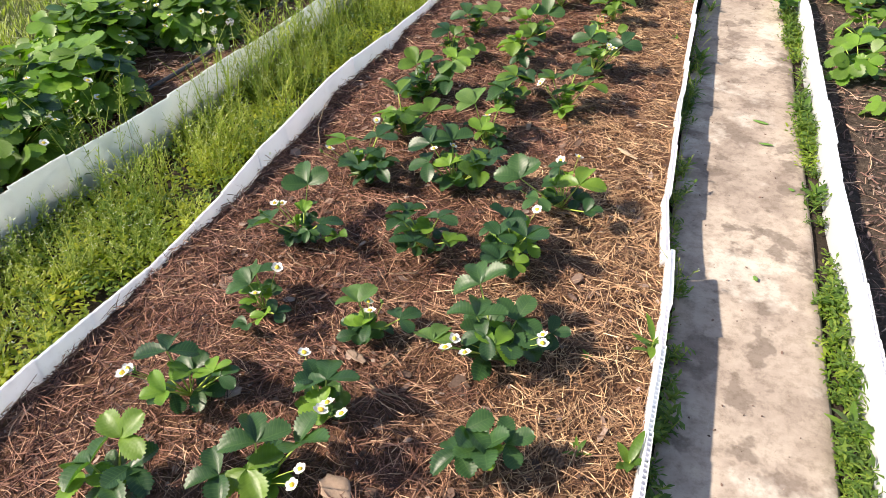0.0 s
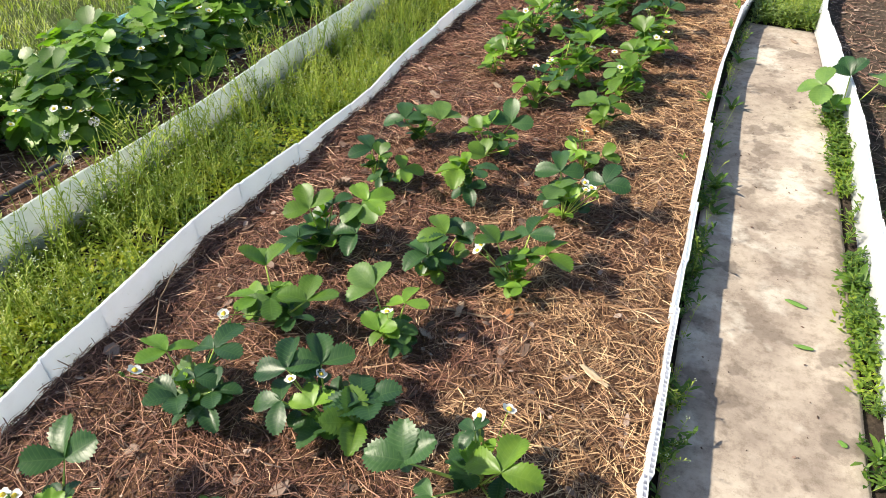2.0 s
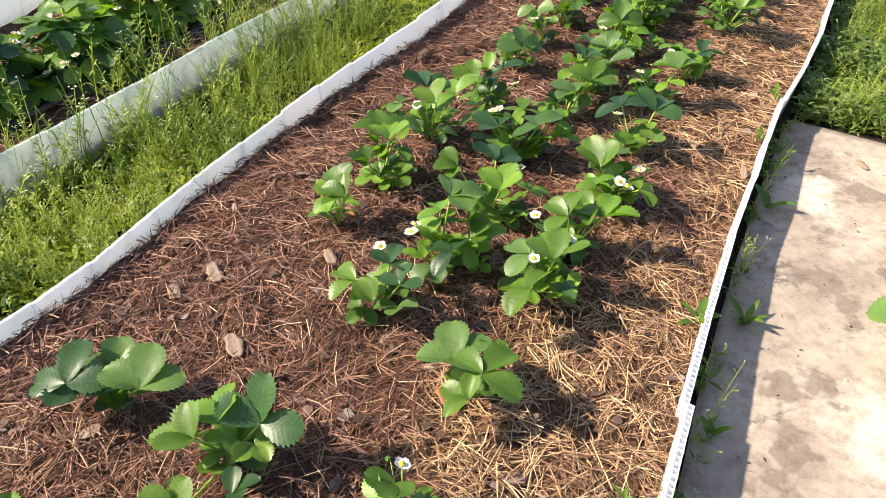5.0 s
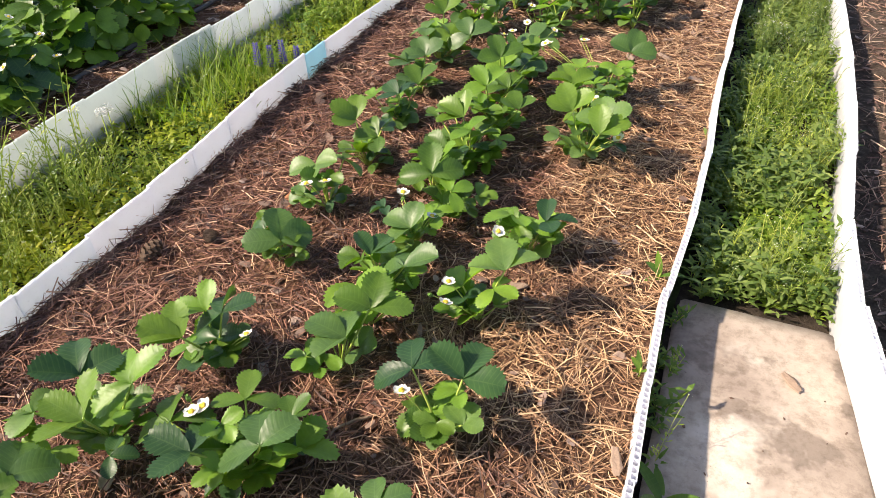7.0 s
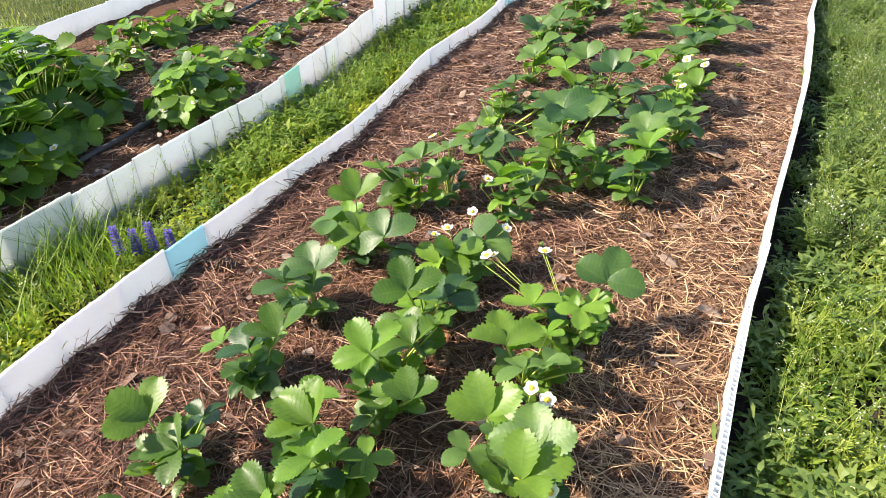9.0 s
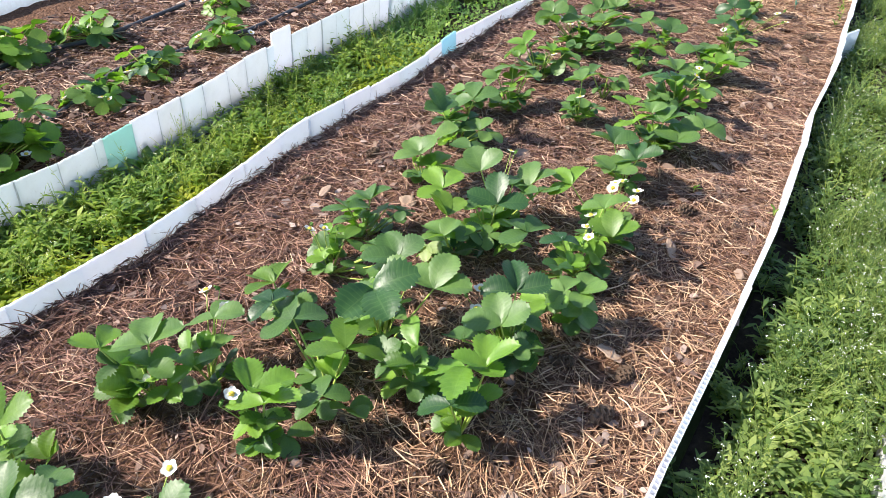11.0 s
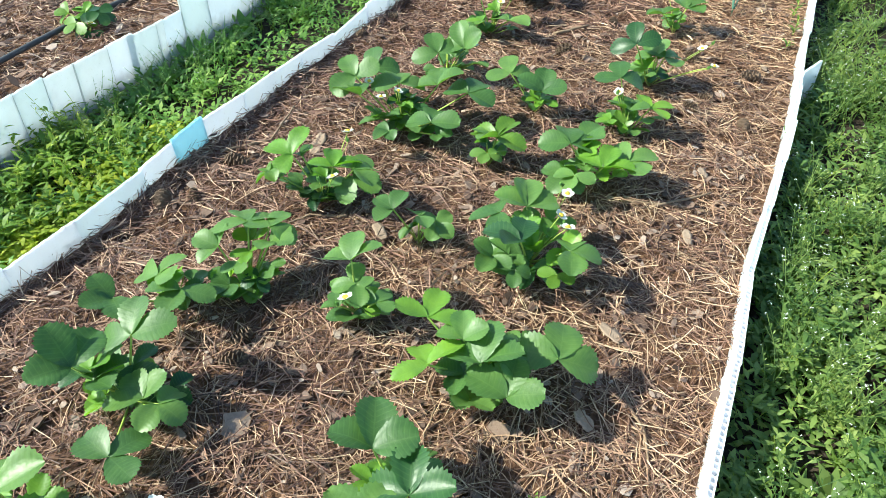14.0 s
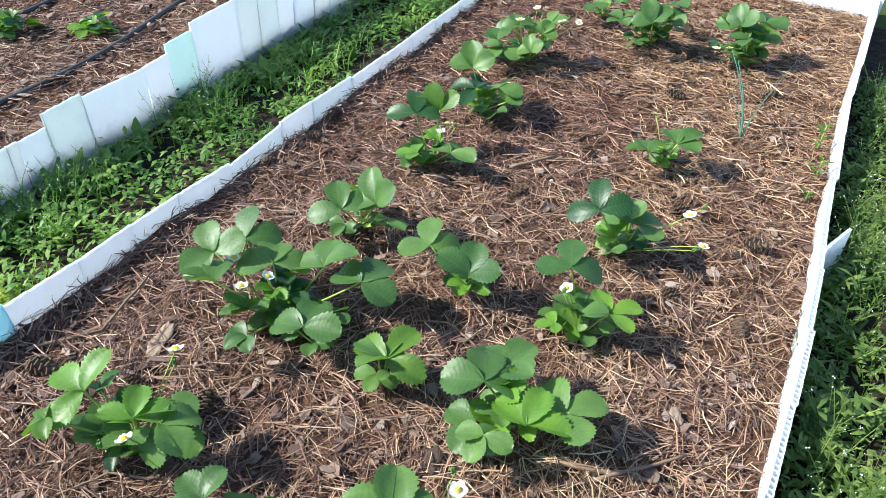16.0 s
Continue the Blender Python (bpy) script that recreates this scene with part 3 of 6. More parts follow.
def trifoliate(seed, mat, size=0.062, fold=0.45, spread=84, cup=10, wide=0.78, fine=True, tooth=1.0):
    """A leaf of three leaflets; it opens along +y from the head of its stalk at the origin."""
    rnd = random.Random(seed)
    p = Pile()
    for k2, az in enumerate((0, spread, -spread)):
        lv, lf, luv = leaflet(size * (1.0 if k2 == 0 else 0.94) * rnd.uniform(0.92, 1.08), size * wide * rnd.uniform(0.93, 1.07), fold * rnd.uniform(0.6, 1.3), rnd.uniform(0.08, 0.42), rnd.uniform(0.25, 0.6), fine, rnd.uniform(0.0, 0.045), tooth)
        m = Euler((radians(cup + rnd.uniform(-14, 14)), radians(rnd.uniform(-12, 12)), radians(az + rnd.uniform(-7, 7)))).to_matrix().to_4x4()
        p.add(turned(lv, m), lf, 0, luv)
    return p.mesh("leaf", mat, True)


LEAVES = [trifoliate(s, LEAF, size=0.070, fold=0.42 + 0.22 * (s % 4), spread=86 - 9 * (s % 3), cup=8 + 18 * (s % 3), wide=0.68 + 0.03 * (s % 4)) for s in range(12)]
BROAD = [trifoliate(300 + s, LEAF_BROAD, size=0.069, fold=0.36 + 0.17 * (s % 4), spread=88 - 7 * (s % 3), cup=4 + 13 * (s % 3), wide=0.79 + 0.03 * (s % 4), tooth=0.7) for s in range(12)]
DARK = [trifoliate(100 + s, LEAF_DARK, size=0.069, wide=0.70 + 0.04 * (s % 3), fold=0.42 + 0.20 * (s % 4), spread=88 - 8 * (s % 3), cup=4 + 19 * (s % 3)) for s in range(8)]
BRIGHT = [trifoliate(20 + s, LEAF_YOUNG, size=0.067, wide=0.68, fold=0.46 + 0.22 * (s % 3), spread=84, cup=10 + 12 * (s % 3)) for s in range(6)]
YOUNG = [trifoliate(40 + s, LEAF_YOUNG, 0.048, 0.95, 46, 44, 0.6) for s in range(3)] + [trifoliate(60 + s, LEAF_YOUNG, 0.057, 0.6, 66, 20, 0.66) for s in range(3)]
FARLEAVES = [trifoliate(200 + s, (LEAF_DARK, LEAF, LEAF)[s % 3], size=0.066, wide=0.76, fold=0.28 + 0.15 * (s % 4), spread=80, cup=4 + 13 * (s % 3), fine=False) for s in range(9)]
FARBRIGHT = [trifoliate(220 + s, LEAF_YOUNG, size=0.062, wide=0.74, fold=0.34 + 0.16 * (s % 3), spread=76, cup=12, fine=False) for s in range(4)]
PALE = trifoliate(90, LEAF_PALE, 0.06, 0.6, 60, 5)


def blossom():
    """Five round white petals and green sepals; and the domed yellow middle."""
    p = Pile()
    for i in range(5):
        v, f = [], []
        for a in range(5):
            s = a / 4
            half = 0.0078 * math.sin(math.pi * (0.14 + 0.78 * s)) ** 0.75
            for q in (-1, 0, 1):
                v.append((half * q, 0.003 + 0.0125 * s, 0.0045 * s * s + 0.0016 * abs(q) - 0.002 * s))
        for a in range(4):
            for q in range(2):
                f.append((a * 3 + q, a * 3 + q + 1, a * 3 + q + 4, a * 3 + q + 3))
        p.add(turned(np.array(v), pose(0, 0, 0, 4, 0, 72 * i + 6)), f, 0)
        sv = np.array([(-0.003, 0.002, -0.001), (0.003, 0.002, -0.001), (0.0004, 0.0135, -0.0018), (-0.0004, 0.0135, -0.0018)])
        p.add(turned(sv, pose(0, 0, 0, 0, 0, 72 * i + 40)), [(0, 1, 2, 3)], 1)
    petals = p.mesh("flower", [PETAL, SEPAL], True)
    bm = bmesh.new()
    bmesh.ops.create_icosphere(bm, subdivisions=2, radius=0.0055, matrix=Matrix.Translation((0, 0, 0.0025)) @ Matrix.Diagonal((1, 1, 0.75, 1)))
    for vert in bm.verts:
        vert.co += vert.co.normalized() * (0.0007 if (vert.index % 2) else -0.0003)
    me = bpy.data.meshes.new("flower_centre")
    bm.to_mesh(me)
    bm.free()
    me.materials.append(PISTIL)
    bud = Pile()
    for i in range(5):
        sv = np.array([(-0.0035, 0.001, 0), (0.0035, 0.001, 0), (0.003, 0.006, 0.006), (-0.003, 0.006, 0.006)])
        bud.add(turned(sv, pose(0, 0, 0, 25, 0, 72 * i)), [(0, 1, 2, 3)], 0)
        tv = np.array([(-0.003, 0.006, 0.006), (0.003, 0.006, 0.006), (0.0005, 0.003, 0.0135), (-0.0005, 0.003, 0.0135)])
        bud.add(turned(tv, pose(0, 0, 0, 25, 0, 72 * i)), [(0, 1, 2, 3)], 0)
    return petals, me, bud.mesh("bud", SEPAL, True)


PETALS, MIDDLE, BUD = blossom()


# the leaves lean a little towards the sun
SUNWARD = Matrix.Rotation(radians(5), 4, Vector((3.4, -6.7, 0)).normalized())


def stalk_mesh(a, b, sag, radius=0.0021):
    """A thin bent stalk from a to b."""
    a, b = np.array(a), np.array(b)
    ts = np.linspace(0, 1, 5)[:, None]
    mid = (a + b) / 2 + np.array((0, 0, sag))
    pts = (1 - ts) ** 2 * a + 2 * ts * (1 - ts) * mid + ts ** 2 * b
    return pts, mesh_of("stalk", *tube(pts, np.linspace(radius * 1.25, radius * 0.85, 5), 5), STALK, smooth=True)


def strawberry(x, y, size, leaves, flowers=(), z=None, bed="on the needle mulch", seed=None, group="strawberry plants of the bed"):
    """A plant at (x, y). Leaves and flowers: compass angle in degrees, reach and height in centimetres; for some leaves also heading, length and tilt."""
    rnd = random.Random(seed if seed is not None else int(abs(x) * 1000 + abs(y) * 7919))
    ground = bed_z(x, y) if z is None else z
    word = "in bloom" if flowers else "without flowers"
    stature = "Small" if size < 0.9 else "Large bushy" if len(leaves) > 7 else "Green"
    root = empty("strawberry_plant", Matrix.Translation((x, y, ground)), f"{stature} strawberry plant {word} {bed}", "strawberry plant", group)
    crown = np.array((0, 0, 0.004))
    tuft = Pile()
    top = max((l[2] for l in leaves), default=8)
    fresh = float(np.interp(y, (0, 2, 3.5, 5.5, 7, 9), (0.06, 0.12, 0.26, 0.22, 0.12, 0.14))) if bed.startswith("on") else 0.36
    extra = [(rnd.uniform(0, 360), rnd.uniform(2.5, 5.5) * size, rnd.uniform(2.5, 5), "low") for _ in range((3 if len(leaves[0]) > 4 else 2) + len(leaves) // 3)]
    # smaller, shaded leaves under those that were set by hand
    lush = float(np.interp(y, (4.1, 4.6, 5.4, 5.8), (0.6, 1.0, 1.0, 0.55)))
    extra += [(l[0] + rnd.uniform(-40, 40), l[1] * rnd.uniform(0.45, 0.95) + 1.0, max(2.0, (l[2] + 3.5) * rnd.uniform(0.4, 0.7)), "low") for l in leaves if len(l) == 6 and rnd.random() < lush]
    if lush > 0.8:
        extra += [(rnd.uniform(0, 360), rnd.uniform(4, 8), rnd.uniform(5, 9), "low") for _ in range(2)]
    extra += [(rnd.uniform(0, 360), rnd.uniform(1, 2.5), rnd.uniform(4, 0.75 * top + 2), "young") for _ in range(1 + (size > 0.8))]
    broad = float(np.interp(y, (2, 5, 6.2), (0.3, 0.25, 0.9)))
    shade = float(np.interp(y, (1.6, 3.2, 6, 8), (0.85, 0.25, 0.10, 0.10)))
    for item in [(*l[:3], "full", *l[3:]) for l in leaves] + extra:
        az, reach, h, sort = item[:4]
        # the given point is the middle of the leaf; the stalk ends a little before it
        a = radians(az)
        s = size * rnd.uniform(0.84, 1.10)
        if sort == "low":
            s *= rnd.uniform(0.55, 0.75)
        if sort == "young":
            s *= 0.85
        back = 0.017 * s
        facing = math.degrees(a) - 90 + rnd.uniform(-38, 38) if reach > 2.5 else rnd.uniform(0, 360)
        if len(item) == 7:
            # a leaf set by hand: the joint of its leaflets, the way it points, its length and its tilt
            facing, s, back = item[4] - 90, item[5] / 7.6, 0.0
        fa = radians(facing + 90)
        head = np.array((math.cos(a) * reach / 100 - math.cos(fa) * back, math.sin(a) * reach / 100 - math.sin(fa) * back, h / 100 - ground))
        if sort != "full":
            head[2] = h / 100
        pts, stm = stalk_mesh(crown, head, -0.10 * np.hypot(head[0], head[1]) + (0.012 if sort == "full" else 0.0))
        if sort == "young":
            me = rnd.choice(YOUNG)
        else:
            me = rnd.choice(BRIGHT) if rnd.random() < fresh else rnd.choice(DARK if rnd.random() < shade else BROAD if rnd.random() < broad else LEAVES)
            if len(item) == 5:
                me = rnd.choice(FARBRIGHT) if rnd.random() < fresh else rnd.choice(FARLEAVES)
            if math.hypot(x + head[0] + 0.4536, y + head[1] - 6.335) < 0.02 and sort == "full":
                me = PALE
        tilt = rnd.uniform(-32, 16) if sort == "full" else rnd.uniform(-15, 25)
        if len(item) == 5:
            tilt = item[4] + rnd.uniform(-16, 16)
        if len(item) == 7:
            tilt = item[6] + rnd.uniform(-6, 6)
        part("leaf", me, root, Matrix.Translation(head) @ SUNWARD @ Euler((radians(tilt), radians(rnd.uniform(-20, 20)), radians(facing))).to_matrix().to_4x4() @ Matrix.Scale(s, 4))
        if len(item) == 5 or sort == "low":
            # thin stalks hidden under the crown stay together
            tuft.add(*tube(pts, np.linspace(0.0026, 0.0018, 5) * (1.0 if len(item) == 5 else 0.7), 5))
        else:
            part("stalk", stm, root)
    if tuft.n:
        part("stalk_tuft", tuft.mesh("stalk_tuft", STALK, True), root)
    for az, reach, h in flowers:
        a = radians(az)
        head = np.array((math.cos(a) * reach / 100, math.sin(a) * reach / 100, max(0.045, h / 100 + 0.012 - ground)))
        _, stm = stalk_mesh(crown, head, 0.015, 0.0011)
        part("flower_stalk", stm, root)
        fl = part("flower", PETALS, root, Matrix.Translation(head) @ Euler((radians(rnd.uniform(-18, 34)), radians(rnd.uniform(-30, 10)), radians(rnd.uniform(0, 360)))).to_matrix().to_4x4() @ Matrix.Scale(rnd.uniform(0.78, 1.02), 4))
        part("flower_centre", MIDDLE, fl)
        if rnd.random() < 0.6:
            off = head + np.array((rnd.uniform(-0.03, 0.03), rnd.uniform(-0.03, 0.03), rnd.uniform(-0.02, 0.005)))
            part("bud", BUD, root, Matrix.Translation(off) @ Euler((rnd.uniform(-0.7, 0.7), rnd.uniform(-0.7, 0.7), 0)).to_matrix().to_4x4())
            part("flower_stalk", stalk_mesh(crown, off, 0.01, 0.0009)[1], root)
    return root


def bed_z(x, y):
    return float(bed_height(np.array([x]), np.array([y]))[0])


def bushy(x, y, size, n, radius, top, blooms, seed, z, bed, group):
    """A plant of the neighbouring beds, whose leaves make a dome."""
    rnd = random.Random(seed)
    leaves = []
    for i in range(n):
        rise = 1 - (i + 0.5) / n * 0.97
        across = math.sqrt(1 - rise * rise)
        leaves.append((i * 137.5 + rnd.uniform(-20, 20), 100 * radius * across * rnd.uniform(0.82, 1.08), 100 * (z + top * (0.10 + 0.9 * rise) * rnd.uniform(0.84, 1.06)), 8 - 52 * across ** 2))
    for i in range(n // 3):
        leaves.append((i * 360 / (n // 3) + rnd.uniform(-15, 15), 100 * radius * rnd.uniform(0.9, 1.08), 100 * (z + rnd.uniform(0.025, 0.09)), -38))
    fl = [(rnd.uniform(-110, 50), 100 * radius * rnd.uniform(0.9, 1.2), 100 * (z + top * rnd.uniform(0.3, 0.8))) for _ in range(blooms)]
    return strawberry(x, y, size, leaves, fl, z, bed, seed, group)


# ---- plants of the main bed, from its near end on ----
strawberry(-0.841, 0.498, 1, [(68, 6, 10), (-164, 4, 7), (-116, 5, 5), (5, 6, 6), (-41, 5, 5)])
strawberry(-0.848, 0.745, 1.1, [(172, 3.0, 10, 120, 7.8, -8), (0, 9.4, 7, 67, 4.8, -8), (-86, 6.3, 6, -136, 5.7, -8), (5, 7.4, 7, 129, 5.0, -8)], [(-145, 10, 8), (-140, 11, 8)])
strawberry(-0.590, 0.598, 1, [(105, 3, 9), (-136, 8, 5), (-72, 3, 5), (24, 10, 8)], [(-5, 11, 8), (-21, 12, 8)])
strawberry(-0.543, 0.765, 1, [(48, 2.5, 10, 114, 7.8, -8), (112, 3.1, 8, 153, 5.4, -8)], [(-33, 5, 8), (-52, 6, 8), (-28, 9, 8), (130, 10, 8)])
strawberry(-0.202, 0.773, 0.85, [(178, 2, 7), (-136, 6, 5), (13, 6, 6), (-55, 3, 5)])
strawberry(-0.841, 1.040, 0.85, [(-88, 3.5, 8, 151, 6.0, -8), (-52, 10.0, 4, -78, 4.0, -8), (131, 2.0, 7, 143, 6.9, -8), (-40, 10.4, 4, 51, 4.0, -8)], [(35, 5, 8), (-60, 8, 8)])
strawberry(-0.556, 1.042, 0.9, [(-113, 2.3, 9, 136, 6.1, -8), (-14, 9.3, 7, 53, 5.3, -8), (-63, 4.0, 4, -169, 4.6, -8)], [(-57, 5, 8), (-53, 2, 8)])
strawberry(-0.249, 1.059, 1.2, [(132, 9.8, 12, 110, 7.8, 0), (-157, 4.9, 11, 99, 7.6, -8), (-108, 5.1, 9, -152, 5.5, -8), (-83, 6.1, 8, 74, 6.4, -8), (-147, 14.8, 7, 80, 6.0, -8), (40, 4.2, 8, 75, 6.7, -8), (-26, 3.0, 6, -72, 7.3, -8), (30, 12.1, 3, 11, 4.6, -8)], [(-127, 14, 8), (-133, 11, 8), (-110, 12, 8), (-7, 10, 8), (-19, 11, 8)])
strawberry(-0.315, 1.437, 1.05, [(-162, 2.0, 9, 114, 6.4, -8), (-108, 7.4, 8, 58, 6.1, -8), (-152, 6.2, 7, 154, 4.0, -8), (-55, 8.1, 9, 64, 7.7, -8), (-91, 14.1, 6, 168, 6.3, -8), (-74, 13.0, 5, 41, 4.0, -8)], [(49, 7, 8)])
strawberry(-0.553, 1.401, 0.95, [(-24, 5.4, 9, 73, 6.5, -8), (-36, 10.8, 5, 16, 5.8, -8), (-124, 6.5, 8, 160, 6.2, -8), (-84, 9.9, 6, 114, 7.1, -8), (-94, 9.8, 4, -108, 4.0, -8), (-170, 4.6, 8, 122, 6.2, -8)])
strawberry(-0.886, 1.326, 0.9, [(90, 6.4, 11, 121, 7.8, 22), (-130, 8.6, 6, -169, 7.6, -8), (-20, 8.3, 6, 42, 6.2, -8), (39, 1.9, 6, 76, 4.5, -8), (-14, 13.2, 3, -92, 4.9, -8)], [(-156, 4, 8), (-158, 6, 8)])
strawberry(-0.865, 1.670, 1, [(167, 5.3, 8, 161, 7.8, -8), (48, 6.4, 9, 84, 7.8, 6), (-70, 6.5, 5, -120, 6.9, -8), (-33, 10.0, 4, -38, 6.0, -8), (-17, 8.3, 5, 28, 6.0, -8), (-27, 4.7, 7, 99, 5.7, -8)], [(-136, 9, 8), (90, 14, 8)])
strawberry(-0.574, 1.715, 1, [(-179, 7.3, 10, 113, 7.8, 17), (119, 4.1, 10, 124, 7.8, 12), (-145, 8.0, 6, -159, 7.1, -8), (8, 9.2, 6, -48, 7.8, -3), (-21, 9.7, 5, -151, 7.8, 5), (-3, 8.8, 8, 120, 7.8, -3)], [(-165, 6, 8), (119, 2, 8)])
strawberry(-0.239, 1.694, 1, [(-137, 14.4, 11, 107, 7.8, 6), (-111, 12.8, 7, -125, 5.2, -8), (-38, 6.2, 8, 79, 7.8, 5), (136, 2.9, 9, 159, 4.3, -8), (-51, 13.1, 4, 6, 4.6, -8)], [(113, 6, 8), (76, 9, 8)])
strawberry(-0.822, 1.931, 1, [(138, 3.6, 12, 138, 7.8, -6), (-111, 4.5, 8, -178, 7.5, -8), (-11, 10.1, 9, 106, 7.8, -2), (-67, 3.4, 8, -54, 7.2, -8), (-150, 2.0, 6, 161, 7.1, -8)], [(-109, 13, 8)])
strawberry(-0.866, 2.226, 1.15, [(-129, 2.7, 11, 131, 7.8, 14), (31, 12.3, 11, 54, 7.8, 0), (-97, 9.6, 7, 159, 7.8, -8), (-9, 11.1, 6, -175, 7.4, -8), (72, 4.4, 9, 143, 7.1, -8), (-83, 4.7, 5, 133, 5.4, -8), (28, 10.7, 10, -33, 7.8, -5)])
strawberry(-0.547, 1.960, 0.95, [(145, 6.1, 10, 154, 7.8, 0), (41, 3.8, 9, 92, 6.0, -8), (-87, 2.2, 4, -111, 4.8, -8), (-28, 3.6, 4, 31, 4.3, -8)], [(-72, 2, 8)])
strawberry(-0.561, 2.263, 0.9, [(-14, 3.2, 9, 133, 7.8, 1), (-82, 8.2, 7, 150, 7.8, -1), (-88, 6.8, 5, -125, 5.8, -8), (-71, 6.7, 6, 6, 4.8, -8), (33, 5.6, 6, 45, 5.8, -8)])
strawberry(-0.358, 2.265, 0.95, [(-4, 8.1, 9, 66, 7.8, -6), (61, 5.2, 10, 79, 7.8, 11), (-176, 4.2, 9, 151, 7.7, -8), (-59, 8.2, 3, 176, 4.5, -8), (-96, 1.8, 6, 108, 4.3, -8)], [(-159, 8, 8), (-146, 9, 8)])
strawberry(-0.312, 2.585, 1.1, [(134, 3.2, 11, 108, 7.8, 17), (11, 10.2, 10, 77, 7.8, 28), (-82, 6.7, 7, -129, 7.8, 8), (-102, 3.3, 9, 170, 7.8, -8)], [(21, 5, 8), (-17, 6, 8), (-2, 7, 8)])
strawberry(-0.320, 2.862, 0.75, [(175, 2, 6), (-64, 4, 4), (-7, 7, 4), (-137, 4, 5)], [(115, 3, 8)])
strawberry(-0.623, 2.623, 0.85, [(-36, 6.3, 8, 37, 6.8, -8), (-51, 2.8, 8, -175, 5.0, -8), (-62, 7.8, 3, -58, 6.1, -8), (-89, 4.2, 7, -173, 7.8, -2)])
strawberry(-0.621, 2.848, 0.95, [(12, 6.6, 9, 98, 7.8, 28), (-104, 5.0, 8, -165, 6.8, -8), (-76, 15.3, 6, 161, 6.2, -8), (-46, 11.5, 5, 43, 4.4, -8), (-117, 0.4, 7, 104, 7.1, -8)])
strawberry(-0.888, 2.581, 0.9, [(-90, 1.3, 9, 145, 7.8, 17), (-36, 3.7, 8, 64, 4.8, -8), (-53, 7.4, 3, -159, 4.0, -8), (2, 9.0, 3, 29, 6.5, -8)])
strawberry(-0.867, 2.868, 0.9, [(-103, 7.5, 8, 115, 7.8, 27), (-17, 8.9, 7, 112, 7.8, 7), (-122, 5.7, 5, -76, 7.1, -8), (-18, 1.9, 6, 130, 6.7, -8)])
strawberry(-0.318, 3.155, 0.9, [(-72, 6.4, 9, 72, 7.6, -8), (-83, 9.6, 6, 169, 5.1, -8), (-144, 5.1, 6, 122, 7.8, -1)])
strawberry(-0.579, 3.256, 0.95, [(30, 2.0, 9, 100, 4.8, -8), (-23, 6.2, 8, 94, 5.1, -8), (-135, 6, 6)], [(117, 5, 8)])
strawberry(-0.541, 3.431, 1.05, [(99, 1.8, 10, 136, 5.7, -8), (2, 7.9, 7, 30, 5.1, -8), (-48, 9.4, 8, 171, 6.1, -8), (30, 4, 15), (-65, 4, 5)], [(-131, 5, 8), (-113, 7, 8)])
strawberry(-0.478, 3.468, 0.85, [(-136, 1, 7), (-16, 3, 5), (-76, 4, 4)])
strawberry(-0.320, 3.448, 1.05, [(-129, 3.2, 8, 165, 6.6, -8), (-45, 4.7, 9, 95, 7.8, -8), (-83, 12.3, 8, 161, 7.3, -8), (-53, 10.6, 6, 57, 4.0, -8)], [(-94, 5, 8)])
strawberry(-0.305, 3.594, 1, [(-90, 4.7, 10, 160, 6.6, -8), (-6, 6.3, 9, 89, 7.8, -8), (-117, 5.5, 4, -162, 4.0, -8), (24, 2, 8)], [(-135, 9, 8), (-77, 11, 8)])
strawberry(-0.810, 3.462, 0.8, [(-36, 6.1, 8, 179, 6.0, -8), (30, 1.4, 8, 146, 5.5, -8), (-83, 3, 6)])
strawberry(-0.810, 3.662, 1.05, [(-34, 5.3, 11, 106, 7.1, -8), (-17, 1.0, 10, 136, 7.8, 1), (-73, 11.5, 9, -158, 5.0, -8), (-18, 6.5, 8, 50, 4.7, -8), (80, 6.9, 9, 122, 7.3, -8), (-38, 10.3, 4, -33, 4.8, -8), (-62, 8.6, 4, 177, 4.0, -8)])
strawberry(-0.788, 3.890, 1.05, [(165, 1.6, 12, 136, 7.8, 8), (-53, 8.3, 12, 171, 7.8, -4), (15, 6.8, 11, 141, 7.8, 15), (-135, 8.3, 9, -178, 5.5, -8), (-130, 8.7, 7, -111, 4.0, -8), (-103, 8.8, 5, -85, 4.7, -8), (-45, 9.1, 4, 25, 4.0, -8)], [(-106, 5, 8)])
strawberry(-0.547, 3.905, 1.1, [(-115, 7.6, 9, 179, 6.9, -8), (-30, 7.3, 10, 126, 7.2, -8), (99, 4.0, 9, 109, 5.8, -8), (-161, 9.6, 9, 121, 7.1, -8), (-133, 2.1, 9, -27, 4.6, -8), (-25, 7.5, 6, 59, 4.2, -8), (26, 8.1, 8, 54, 4.7, -8), (5, 9.1, 5, -11, 6.7, -8), (-97, 5.5, 4, -135, 4.0, -8)], [(172, 6, 8), (-175, 7, 8)])
strawberry(-0.515, 3.656, 1.05, [(31, 0.6, 11, 140, 7.8, 0), (-59, 10.1, 10, 81, 7.8, -4), (-158, 8.0, 9, -141, 5.8, -8), (-101, 6.8, 6, -136, 5.0, -8), (7, 8.4, 5, 44, 5.6, -8)], [(27, 6, 8), (-61, 13, 8)])
strawberry(-0.271, 3.825, 1.05, [(-118, 6.2, 9, 112, 7.8, -8), (-104, 10.3, 7, 130, 5.1, -8), (-43, 8.9, 6, 42, 5.7, -8), (158, 3.1, 8, 119, 5.3, -8), (-18, 1.9, 6, 43, 4.2, -8)], [(-68, 12, 8), (-76, 10, 8), (-32, 6, 8)])
